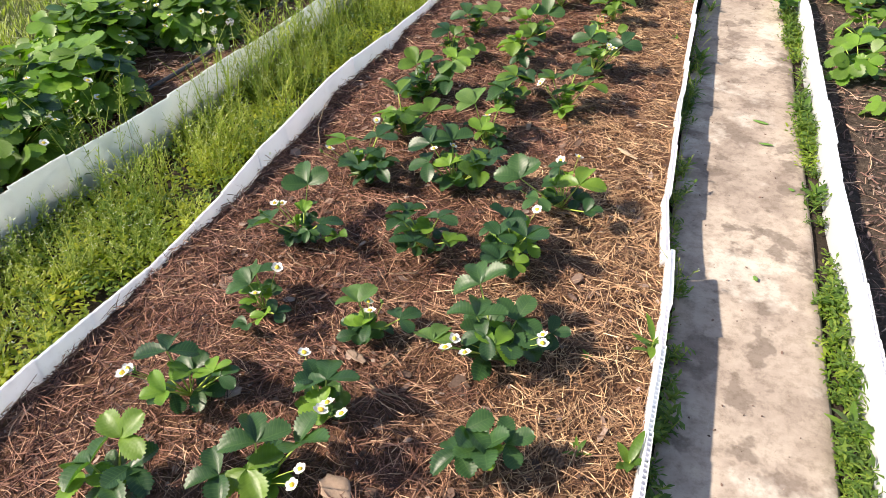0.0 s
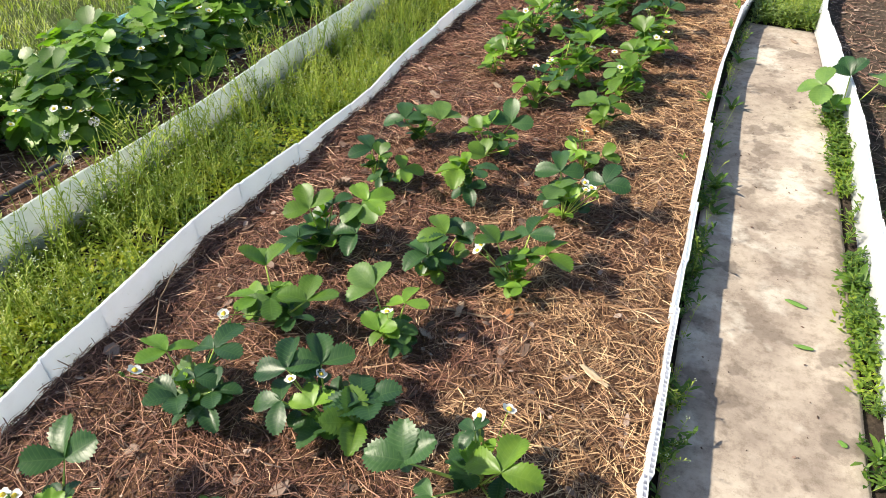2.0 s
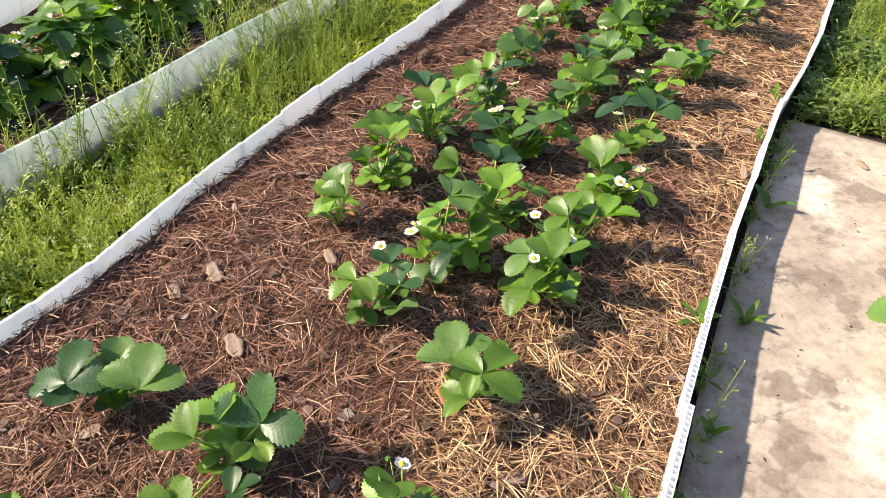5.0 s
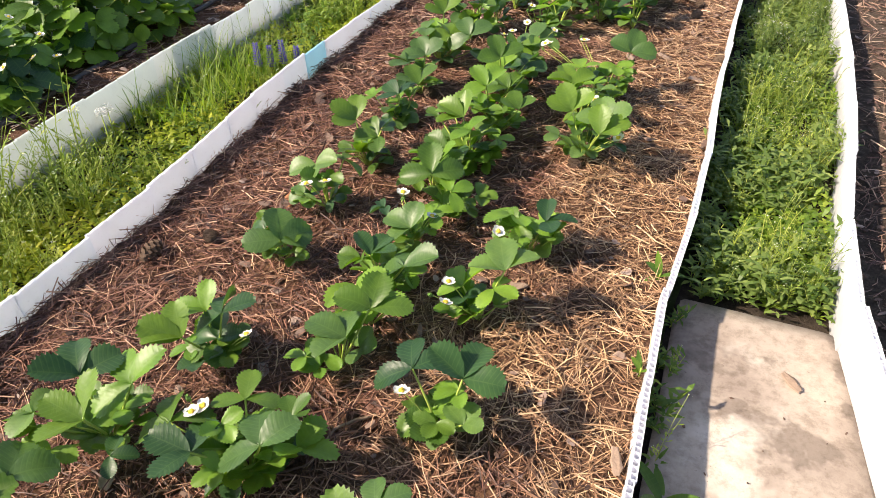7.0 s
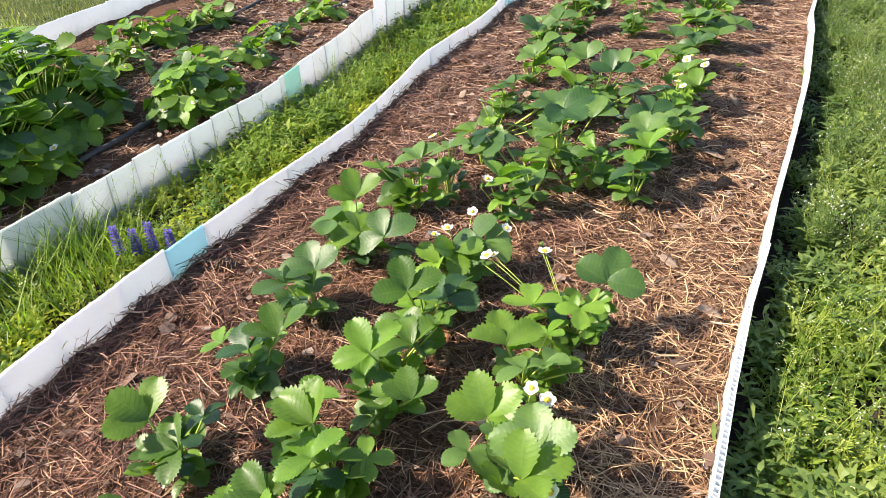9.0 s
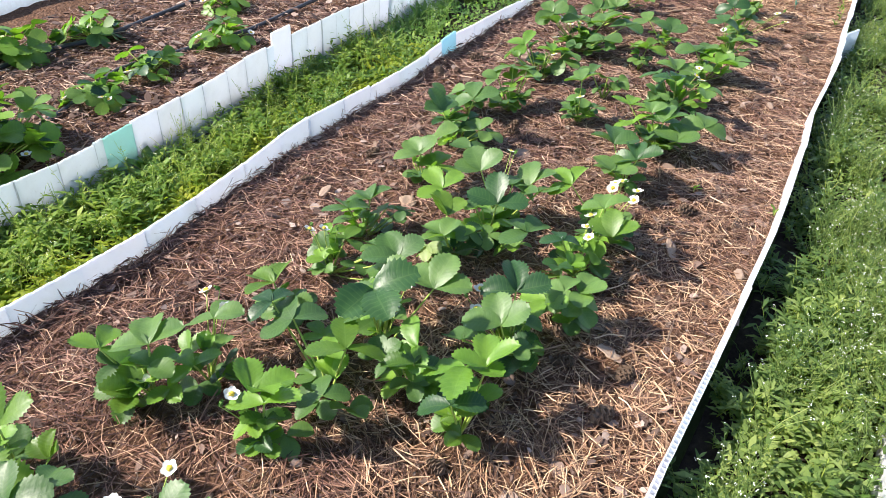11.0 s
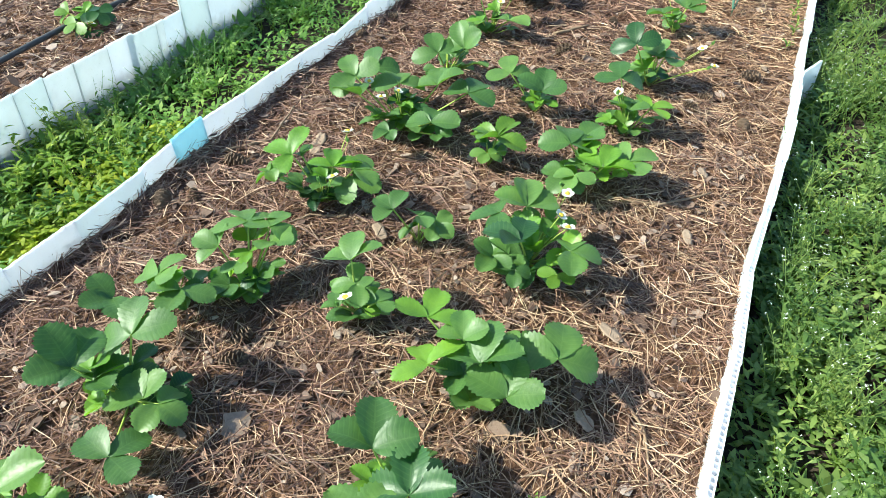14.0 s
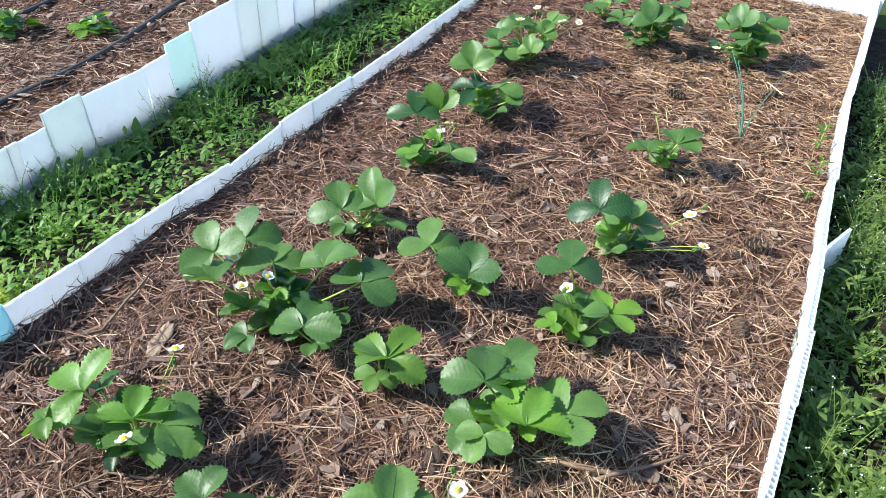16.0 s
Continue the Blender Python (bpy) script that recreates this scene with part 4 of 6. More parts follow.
strawberry(-0.277, 4.049, 1, [(155, 6.1, 9, 117, 7.8, -4), (33, 3.5, 10, 81, 7.8, 5), (-25, 4.4, 4, 67, 4.4, -8), (-98, 2.1, 3, -97, 4.0, -8)], [(-156, 6, 8)])
strawberry(-0.725, 4.103, 1, [(-25, 6.4, 12, 119, 7.4, -8), (-89, 7.1, 9, -178, 7.2, -8), (-36, 1.7, 10, 178, 6.1, -8), (-117, 4.0, 3, -141, 4.0, -8), (-30, 5.6, 3, 33, 5.1, -8)], [(-19, 11, 8)])
strawberry(-0.752, 4.402, 0.9, [(-111, 2.8, 6, 166, 5.4, -8), (-53, 7.1, 7, 127, 7.8, 28), (-33, 5.7, 6, 42, 4.6, -8)])
strawberry(-0.736, 4.606, 0.9, [(-165, 2, 8), (-71, 4, 6), (48, 6, 9)], [(-87, 9, 8), (-60, 8, 8)])
strawberry(-0.500, 4.147, 1, [(-36, 3.7, 7, 175, 7.8, -5), (37, 6.4, 9, 101, 7.8, 10), (-131, 6.0, 3, -179, 4.3, -8)])
strawberry(-0.489, 4.265, 0.95, [(-102, 2, 7), (-30, 4, 6)], [(-70, 8, 8)])
strawberry(-0.503, 4.384, 0.95, [(-112, 3.8, 7, 71, 5.9, -8), (-128, 5.2, 6, -112, 5.2, -8), (-46, 10.3, 9, 95, 7.8, 2)])
strawberry(-0.490, 4.514, 0.95, [(-72, 7.6, 8, 155, 6.4, -8), (-65, 6.0, 6, -97, 4.0, -8)], [(136, 4, 8), (-34, 7, 8)])
strawberry(-0.452, 4.659, 1, [(-70, 5.9, 7, 42, 5.4, -8), (-141, 4.3, 9, 103, 7.8, 28)])
strawberry(-0.294, 4.328, 0.95, [(-164, 2.9, 6, 125, 6.1, -8), (10, 4.7, 10, 113, 7.8, -5), (-152, 2.7, 4, -84, 4.0, -8)], [(-139, 6, 8), (-110, 10, 8)])
strawberry(-0.248, 4.562, 0.9, [(-131, 5, 6), (-10, 5, 7), (-157, 5, 7), (-94, 3, 6)], [(-113, 11, 8)])
strawberry(-0.197, 4.993, 1.05, [(179, 4.0, 10, 114, 7.8, 13), (-35, 6.1, 10, 106, 7.8, 5), (113, 4.9, 5, -82, 4.0, -8), (-65, 9.6, 9, 30, 7.8, -2)], [(87, 9, 8), (-48, 13, 8), (64, 8, 8)])
strawberry(-0.718, 5.042, 0.85, [(-60, 1.6, 7, 139, 6.6, -8), (16, 5.9, 9, 132, 7.8, -3), (-93, 3.3, 3, 179, 4.9, -8)])
strawberry(-0.725, 4.821, 1, [(-135, 2.0, 10, 168, 7.8, 9), (-17, 4.9, 8, 77, 4.6, -8), (-31, 5.6, 7, -153, 6.7, -8), (63, 5.9, 5, 77, 4.6, -8)])
strawberry(-0.743, 5.500, 1.1, [(-27, 1.8, 13, 123, 7.8, 28), (-106, 7.3, 10, -165, 6.6, -8), (-36, 15.4, 10, 121, 7.8, 28), (-54, 9.9, 9, 130, 7.8, 28), (-15, 13.1, 9, 40, 5.1, -8)])
strawberry(-0.728, 5.259, 1, [(-113, 5.0, 8, 166, 7.8, 13), (51, 1.9, 8, 124, 7.8, 10)])
strawberry(-0.491, 5.316, 1.05, [(-82, 9.5, 12, 129, 7.8, 24), (-28, 8.3, 8, 82, 7.8, 3)])
strawberry(-0.483, 5.141, 1, [(-83, 8.8, 11, 137, 7.8, 13), (23, 9.2, 9, 49, 5.0, -8), (-3, 5.2, 7, 141, 7.8, 0), (37, 5.6, 4, -56, 6.0, -8)])
strawberry(-0.467, 4.881, 1.1, [(162, 2.2, 10, 158, 7.8, 0), (140, 7.5, 9, 100, 6.1, -8), (152, 11.2, 7, -136, 4.2, -8), (-75, 5.6, 10, 151, 6.8, -8), (-38, 4.9, 8, 109, 4.9, -8), (8, 6.6, 5, 26, 4.8, -8)])
strawberry(-0.438, 5.045, 0.95, [(-59, 4.4, 7, 164, 4.4, -8), (-32, 7.7, 8, 120, 6.1, -8), (-136, 3.9, 5, -153, 4.5, -8)])
strawberry(-0.518, 4.739, 1, [(-131, 2, 7), (12, 2, 8), (-38, 4, 6)])
strawberry(-0.245, 5.209, 1, [(-72, 8.9, 9, 140, 5.5, -8), (-126, 3.7, 8, 125, 7.8, -3), (-43, 7.4, 8, 0, 4.5, -8), (-26, 9.8, 6, 52, 4.0, -8)])
strawberry(-0.192, 5.374, 1.1, [(-68, 6.8, 9, -73, 5.6, -8), (22, 6.1, 10, 94, 7.8, 28), (-142, 8.7, 7, 112, 7.1, -8), (-40, 6.0, 3, -69, 4.2, -8)], [(132, 13, 8), (165, 19, 8), (167, 20, 8)])
strawberry(-0.475, 5.495, 1, [(-84, 5, 6), (14, 2, 7), (-110, 9, 5), (1, 7, 7)], [(-175, 3, 8), (-143, 6, 8), (91, 8, 8), (22, 10, 8)])
strawberry(-0.617, 6.026, 0.95, [(-114, 3, 7), (-48, 7, 6), (-177, 4, 7)])
strawberry(-0.747, 7.154, 0.95, [(-9, 0, 6), (-110, 12, 6), (-36, 8, 6)])
strawberry(-0.387, 6.592, 0.95, [(177, 5.9, 11, 124, 7.8, 14), (-9, 3.2, 10, 112, 7.8, -8), (22, 7.1, 9, 108, 7.8, -2), (-5, 10.0, 10, 80, 7.1, -8)])
strawberry(-0.687, 5.729, 1.15, [(17, 1.4, 12, 134, 7.8, -1), (-25, 2.6, 9, 82, 5.6, -8), (-165, 8.7, 9, 117, 6.8, -8), (-146, 1.8, 4, -106, 4.0, -8)])
strawberry(-0.639, 5.817, 1, [(104, 4.9, 9, 107, 6.8, -8), (-64, 5.5, 7, 163, 5.7, -8), (27, 2.8, 6, -175, 4.7, -8)], [(98, 8, 8), (128, 13, 8)])
strawberry(-0.423, 5.898, 1.15, [(165, 15.5, 11, 169, 6.0, -8), (163, 9.8, 10, 147, 7.8, 1), (-60, 9.2, 7, 130, 5.5, -8), (0, 4.2, 11, 127, 7.8, 3)])
strawberry(-0.467, 5.760, 1.05, [(-32, 3.6, 9, 105, 7.5, -8), (54, 1, 9)], [(-136, 4, 8)])
strawberry(-0.398, 6.044, 1.15, [(-80, 4.1, 11, 153, 7.8, -2), (109, 7.2, 10, 145, 6.5, -8), (-61, 9, 19), (111, 15, 11), (53, 12, 11)], [(83, 8, 8), (0, 3, 8)])
strawberry(-0.290, 5.971, 1.05, [(-55, 3.7, 9, 118, 6.2, -8), (-159, 5.3, 7, 136, 4.7, -8), (152, 1, 9)])
strawberry(-0.170, 5.931, 1.15, [(63, 5.1, 11, 120, 7.8, -2), (-90, 4.4, 9, 112, 6.8, -8), (117, 2, 10)])
strawberry(-0.178, 6.165, 1.15, [(-86, 6.7, 10, 114, 7.8, -2), (102, 2.9, 11, 118, 7.8, 28), (-120, 11.3, 6, 79, 5.7, -8), (-61, 7.3, 4, 63, 4.0, -8)], [(164, 8, 8), (-148, 7, 8)])
strawberry(-0.112, 6.304, 0.85, [(-126, 6, 5), (-138, 2, 7), (15, 4, 6), (-28, 5, 5)])
strawberry(-0.147, 6.489, 1.1, [(-107, 7.3, 10, 129, 5.4, -8), (-83, 9.4, 6, 66, 4.0, -8), (-99, 9.8, 5, -80, 4.0, -8)], [(-119, 7, 8), (74, 2, 8), (-37, 3, 8), (90, 7, 8), (88, 22, 8), (70, 20, 8)])
strawberry(-0.413, 6.391, 1, [(134, 10.8, 11, 149, 7.8, 8), (149, 3.7, 8, 137, 6.9, -8), (-90, 5.9, 8, 160, 6.2, -8), (-5, 3.2, 7, -89, 4.6, -8), (16, 2.5, 5, -21, 5.3, -8), (-126, 6.9, 4, -78, 5.7, -8)])
strawberry(-0.638, 6.211, 0.95, [(9, 12.7, 7, 162, 5.5, -8), (8, 13.1, 7, 94, 4.0, -8), (118, 3.4, 6, 58, 4.0, -8), (42, 3.8, 6, 90, 5.2, -8), (4, 16.8, 6, 178, 4.0, -8)], [(-152, 4, 8), (-178, 1, 8)])
strawberry(-0.656, 6.381, 0.95, [(0, 2.1, 8, 140, 7.3, -8), (24, 9.0, 5, 24, 4.0, -8), (27, 5.6, 5, 141, 4.8, -8), (-84, 7.2, 9, 141, 6.5, -8)])
strawberry(-0.386, 6.522, 1.1, [(-58, 9.7, 13, 112, 7.8, 15), (-97, 6.3, 9, -148, 4.0, -8), (-68, 10.5, 5, 21, 4.0, -8), (-36, 16.7, 9, 156, 7.8, 0)], [(101, 24, 8)])
strawberry(-0.669, 6.708, 0.95, [(-29, 5.3, 11, 132, 7.8, -3), (-67, 9.1, 9, 143, 7.4, -8), (-45, 10.3, 6, -150, 5.4, -8), (-42, 10.4, 6, 99, 7.8, -8)])
strawberry(-0.139, 6.683, 1, [(-81, 9.3, 10, 115, 6.7, -8), (162, 2.8, 5, 135, 4.0, -8), (-71, 17.6, 8, 97, 7.4, -8), (-60, 12.1, 6, 46, 4.5, -8), (-71, 16.9, 7, 153, 4.0, -8), (-71, 15.7, 5, -6, 5.5, -8), (-165, 9.4, 10, 154, 7.5, -8)], [(80, 7, 8), (93, 5, 8), (35, 7, 8)])
strawberry(-0.673, 6.940, 1.05, [(-124, 5.9, 9, 168, 7.8, 26), (36, 4.1, 12, 113, 7.8, 13), (-100, 4.2, 6, 67, 6.5, -8), (-22, 8.7, 5, 142, 6.3, -8), (-16, 11.5, 5, 1, 5.4, -8), (-53, 16.5, 4, 76, 7.2, -8)])
strawberry(-0.631, 7.232, 1, [(109, 7.0, 10, 146, 7.3, -8), (70, 7.2, 10, 96, 6.4, -8), (-179, 4.8, 8, -179, 5.6, -8), (56, 6.0, 8, -1, 5.8, -8), (-99, 0.6, 6, -137, 4.2, -8), (-2, 3.1, 3, -114, 4.0, -8)])
strawberry(-0.405, 7.262, 0.95, [(-101, 0.5, 12, 111, 6.6, -8), (-112, 4.1, 3, 136, 4.0, -8), (-21, 5.5, 5, 85, 4.5, -8)], [(-74, 7, 8)])
strawberry(-0.651, 7.561, 1.05, [(-161, 6.2, 9, 172, 7.8, 15), (-134, 11.1, 8, -135, 4.4, -8), (-28, 5.4, 9, 122, 6.7, -8), (-9, 9.3, 9, 67, 6.9, -8), (0, 8.0, 6, -8, 7.3, -8), (-176, 4.4, 8, 82, 4.3, -8)], [(-42, 9, 8), (85, 11, 8)])
strawberry(-0.395, 7.513, 0.7, [(-159, 6, 6), (-19, 2, 5), (-16, 6, 4)])
strawberry(-0.144, 7.218, 1.1, [(-170, 9.2, 10, 96, 7.2, -8), (-120, 10.9, 8, 137, 7.1, -8), (-115, 4.1, 10, 106, 5.4, -8), (-70, 7.0, 9, 91, 7.8, 0), (-21, 4.2, 7, 55, 6.5, -8), (-48, 11.1, 5, 91, 7.8, -4), (4, 13.1, 7, 103, 7.8, 28)])
strawberry(-0.155, 7.527, 1.2, [(126, 3.7, 10, 116, 7.8, 10), (178, 6.8, 9, -157, 7.3, -8), (-88, 8.8, 11, 177, 7.8, 1), (-31, 10.9, 9, 15, 6.7, -8), (66, 5.6, 6, 9, 5.7, -8), (-47, 11.6, 5, -91, 4.0, -8), (-121, 9.8, 5, -103, 5.4, -8), (-91, 9.2, 4, -76, 4.0, -8)], [(71, 12, 8), (40, 6, 8), (5, 7, 8)])
strawberry(-0.163, 6.941, 1, [(173, 4.3, 9, 112, 7.8, -3), (-46, 4.7, 8, 103, 7.8, 14), (-96, 9.6, 6, 79, 7.5, -8), (-99, 9.3, 6, -162, 5.2, -8)], [(109, 5, 8)])
strawberry(-0.618, 7.909, 1.15, [(-168, 12.0, 11, 136, 7.8, 28), (-137, 10.9, 9, -163, 7.7, -8), (155, 11.3, 10, 113, 7.8, 24), (133, 2.6, 9, 123, 7.8, 10), (2, 3.0, 5, 74, 5.2, -8), (-34, 13.5, 6, 96, 7.8, 11), (-80, 12.6, 4, -118, 4.5, -8), (34, 9.2, 9, 111, 7.8, -2), (16, 16.7, 9, 78, 7.8, 12), (-31, 14.9, 3, 8, 4.0, -8)], [(-93, 2, 8), (-177, 9, 8), (-112, 7, 8)])
strawberry(-0.360, 7.852, 0.8, [(-40, 3.0, 6, 74, 7.8, 3), (-40, 3.0, 6, 174, 6.9, -8)])
strawberry(-0.109, 7.868, 1.15, [(-159, 6.0, 8, 114, 7.8, 20), (149, 5.1, 6, 62, 7.7, -8), (-103, 10.1, 5, -91, 5.3, -8), (-62, 6.6, 6, 84, 7.8, -5), (-6, 8.0, 6, 46, 7.8, 1)])
strawberry(-0.079, 8.127, 0.95, [(153, 4.6, 11, 109, 7.8, 14), (-16, 5.1, 6, 46, 6.9, -8), (-119, 2.5, 5, 176, 5.4, -8), (-126, 6.5, 3, -153, 4.0, -8), (-90, 3.2, 5, 85, 6.0, -8)], [(-149, 4, 8)])
strawberry(-0.074, 8.424, 0.95, [(-118, 10.1, 12, 105, 7.8, 28), (-81, 2.5, 7, 114, 6.0, -8), (-48, 4.3, 7, 60, 6.9, -8), (-100, 5.8, 4, 147, 5.6, -8)], [(8, 12, 8), (-26, 18, 8)])
strawberry(-0.329, 8.135, 0.8, [(-178, 7.7, 7, 116, 7.8, 16), (-55, 3.3, 5, 98, 7.8, 3), (-66, 2.7, 2, -135, 4.0, -8)])
strawberry(-0.626, 8.222, 0.9, [(-87, 7.5, 8, 133, 7.8, 28), (-27, 7.5, 9, 102, 7.8, 26), (-23, 10.4, 5, 75, 5.1, -8)], [(-11, 9, 8)])
strawberry(-0.069, 8.820, 0.8, [(-57, 4.4, 6, 47, 7.8, 1), (-114, 9.0, 5, 129, 6.2, -8)], [(150, 6, 8)])
strawberry(-0.611, 8.552, 1, [(173, 5.1, 10, 120, 7.8, 28), (99, 6.7, 9, 111, 7.8, 28), (-94, 7.5, 4, -167, 5.8, -8), (-28, 7.8, 4, 75, 7.8, -6)], [(-39, 5, 8), (10, 4, 8)])
strawberry(-0.606, 8.871, 0.95, [(177, 3.6, 10, 114, 7.8, 28), (-91, 6.2, 7, -178, 7.8, 1), (-21, 6.0, 7, 79, 7.8, 0), (-27, 9.5, 4, 53, 6.2, -8), (-71, 7.8, 3, -153, 4.2, -8)])
strawberry(-0.617, 9.275, 1, [(-104, 8.1, 11, 117, 5.6, 28), (-143, 6.6, 10, 138, 5.6, 14), (-54, 11.5, 5, -34, 5.6, -1), (-109, 13.4, 5, -107, 7.7, -8), (-68, 14.6, 6, 100, 5.6, 28), (-112, 15.3, 8, 129, 5.6, 5), (-5, 6.7, 11, 90, 5.6, 21), (-44, 8.2, 9, 85, 5.6, 21)], [(-105, 5, 8), (102, 14, 8), (-95, 9, 12), (-70, 4, 10), (-20, 12, 12), (-8, 16, 12), (-120, 8, 9)])
strawberry(-0.285, 9.585, 1, [(-83, 13.8, 10, 117, 7.8, 28), (-54, 5.1, 6, -75, 7.8, 23), (-51, 7.8, 8, 59, 7.8, 8), (-152, 11.4, 6, -127, 5.9, -8), (-171, 7.5, 7, 136, 5.4, -8), (-152, 6.4, 5, -27, 4.9, -8), (48, 6.2, 10, 48, 7.8, -5), (4, 6.1, 5, -36, 5.4, -8), (-26, 6.6, 9, 143, 7.8, -3)])
strawberry(0.030, 9.545, 1, [(-93, 6.7, 9, -174, 5.9, -8), (-54, 0.9, 6, -73, 7.8, 28), (0, 2.4, 8, -11, 7.0, -8), (61, 5.5, 11, 75, 7.8, 10), (-159, 6.0, 10, 107, 7.8, 28), (-132, 5.9, 12, 88, 7.8, 28), (-126, 3.4, 10, 48, 6.7, -8), (-161, 9.9, 5, 169, 4.0, -8)], [(-105, 18, 8), (-113, 21, 8)])
strawberry(-0.503, 9.763, 0.9, [(-97, 11, 5), (-53, 7, 5)])

# ---- plants of the neighbouring bed ----
OTHER, OTHERG = "in the neighbouring bed", "strawberry plants of the neighbouring bed"
for i, (x, y, s, n, r, top, b) in enumerate((
        (-1.98, 1.12, 1.1, 16, 0.19, 0.20, 3), (-1.95, 1.45, 1.1, 18, 0.20, 0.21, 5), (-1.98, 1.83, 1.15, 20, 0.20, 0.22, 5), (-2.22, 2.20, 1.15, 20, 0.18, 0.22, 3), (-1.95, 2.52, 1.1, 22, 0.18, 0.21, 9),
        (-2.02, 2.80, 1.15, 20, 0.20, 0.24, 5), (-1.98, 3.12, 1.15, 18, 0.19, 0.22, 4), (-1.95, 3.48, 1.1, 18, 0.18, 0.20, 5), (-1.90, 3.80, 1.1, 16, 0.17, 0.19, 3), (-1.95, 4.15, 1.1, 18, 0.18, 0.19, 5),
        (-1.98, 4.50, 1.1, 18, 0.19, 0.20, 3), (-1.92, 4.90, 1.1, 18, 0.19, 0.20, 2), (-1.95, 5.25, 1.1, 18, 0.19, 0.21, 2))):
    bushy(x - 0.07, y, s * 1.12, n + 24, r * 0.92, top * 1.05, b + 4, 100 + i, -0.04, OTHER, OTHERG)
for i, (x, y, s, n, r, top, b) in enumerate((
        (-2.30, 1.30, 1.1, 14, 0.18, 0.18, 2), (-2.33, 1.75, 1.1, 16, 0.18, 0.18, 2), (-2.36, 2.15, 1.1, 16, 0.18, 0.18, 2), (-2.33, 2.55, 1.1, 16, 0.18, 0.19, 2), (-2.32, 2.95, 1.1, 16, 0.18, 0.18, 2), (-2.30, 3.40, 1.1, 14, 0.17, 0.17, 2),
        (-2.35, 4.3, 1.1, 14, 0.18, 0.17, 2), (-2.35, 4.8, 1.1, 14, 0.18, 0.17, 2), (-2.40, 5.3, 1.1, 14, 0.18, 0.17, 2))):
    bushy(x, y, s * 1.12, n + 16, r * 1.05, top * 1.12, b, 140 + i, -0.04, OTHER, OTHERG)
for i, (x, y, s, n, r, top, b) in enumerate((
        (-1.98, 5.52, 1.2, 54, 0.21, 0.26, 5), (-2.14, 5.86, 1.2, 60, 0.25, 0.28, 4), (-2.44, 5.66, 1.2, 44, 0.24, 0.26, 1), (-2.46, 6.05, 1.2, 44, 0.24, 0.24, 1), (-1.72, 6.12, 1.1, 22, 0.14, 0.19, 5), (-1.80, 6.25, 1.1, 13, 0.14, 0.16, 2), (-1.85, 6.62, 0.9, 9, 0.10, 0.07, 3), (-1.88, 6.88, 0.9, 8, 0.10, 0.07, 1),
        (-1.86, 7.24, 0.95, 9, 0.10, 0.09, 2), (-2.33, 7.02, 1.0, 10, 0.12, 0.10, 1), (-2.45, 6.70, 1.1, 14, 0.17, 0.13, 2), (-2.30, 6.35, 1.0, 10, 0.14, 0.12, 3), (-1.83, 8.08, 0.8, 6, 0.08, 0.06, 1), (-2.05, 8.80, 0.8, 5, 0.07, 0.05, 0), (-2.30, 8.66, 0.8, 5, 0.07, 0.05, 0), (-2.15, 7.6, 0.9, 8, 0.1, 0.08, 1))):
    bushy(x, y, s, n, r, top, b, 170 + i, -0.04, OTHER, OTHERG)
for i, (x, y, s, n, r, top, b) in enumerate((
        (0.78, 2.62, 1.0, 8, 0.11, 0.10, 1), (0.66, 2.95, 1.0, 9, 0.12, 0.12, 1), (0.72, 3.28, 1.05, 11, 0.14, 0.13, 3), (0.74, 3.75, 1.05, 11, 0.14, 0.14, 2), (0.82, 4.4, 1.0, 11, 0.14, 0.13, 3), (0.85, 5.0, 1.0, 10, 0.14, 0.12, 2), (1.1, 3.4, 1.0, 10, 0.14, 0.12, 1), (0.95, 5.8, 1.0, 9, 0.13, 0.1, 1))):
    bushy(x, y, s, n, r, top, b, 200 + i, -0.055, "in the bed across the path", "strawberry plants across the path")
strawberry(0.445, 3.66, 1.15, [(95, 7, 5), (15, 12, 6), (200, 12, 4)], (), -0.10, "rooted at the path's edge", 301, "plants along the path")


# ---- small plants ----
def blades(n, xs, ys, z, hmin, hmax, width, lean, seed):
    """Arrays of bent, tapered grass blades rooted at (xs, ys, z)."""
    g = np.random.default_rng(seed)
    h = hmin + (hmax - hmin) * g.random(n) ** 1.6
    az = g.random(n) * 2 * np.pi
    ln = lean * (0.3 + g.random(n)) * h
    face = az + np.pi / 2 + g.normal(0, 0.5, n)
    w = width * (0.6 + 0.8 * g.random(n))
    V = []
    for s in (0.0, 0.4, 0.75, 1.0):
        cx = xs + np.cos(az) * ln * s * s
        cy = ys + np.sin(az) * ln * s * s
        cz = z + h * (s - 0.12 * lean * s * s)
        half = w * (1 - s ** 1.5) * 0.5 + 0.0001
        for q in (-1, 1):
            V.append(np.stack((cx + q * half * np.cos(face), cy + q * half * np.sin(face), cz), -1))
    V = np.stack(V, 1).reshape(-1, 3)
    b = np.arange(n)[:, None] * 8
    f = np.stack([b + np.array([[0, 1, 3, 2]]) + 2 * i for i in range(3)], 1).reshape(-1, 4)
    return V, f


def spread(n, x0, x1, y0, y1, seed, keep=0.0, scale=3.0, margin=0.008):
    """Random places between two lines of the plan, in patches."""
    g = np.random.default_rng(seed)
    ys = y0 + (y1 - y0) * g.random(n)
    a, b = (x0(ys) if callable(x0) else x0) + margin, (x1(ys) if callable(x1) else x1) - margin
    xs = a + (b - a) * g.random(n)
    if keep > -1:
        k2 = noise2(xs, ys, scale, seed * 0.37) + g.normal(0, 0.22, n) > keep
        xs, ys = xs[k2], ys[k2]
    return xs, ys


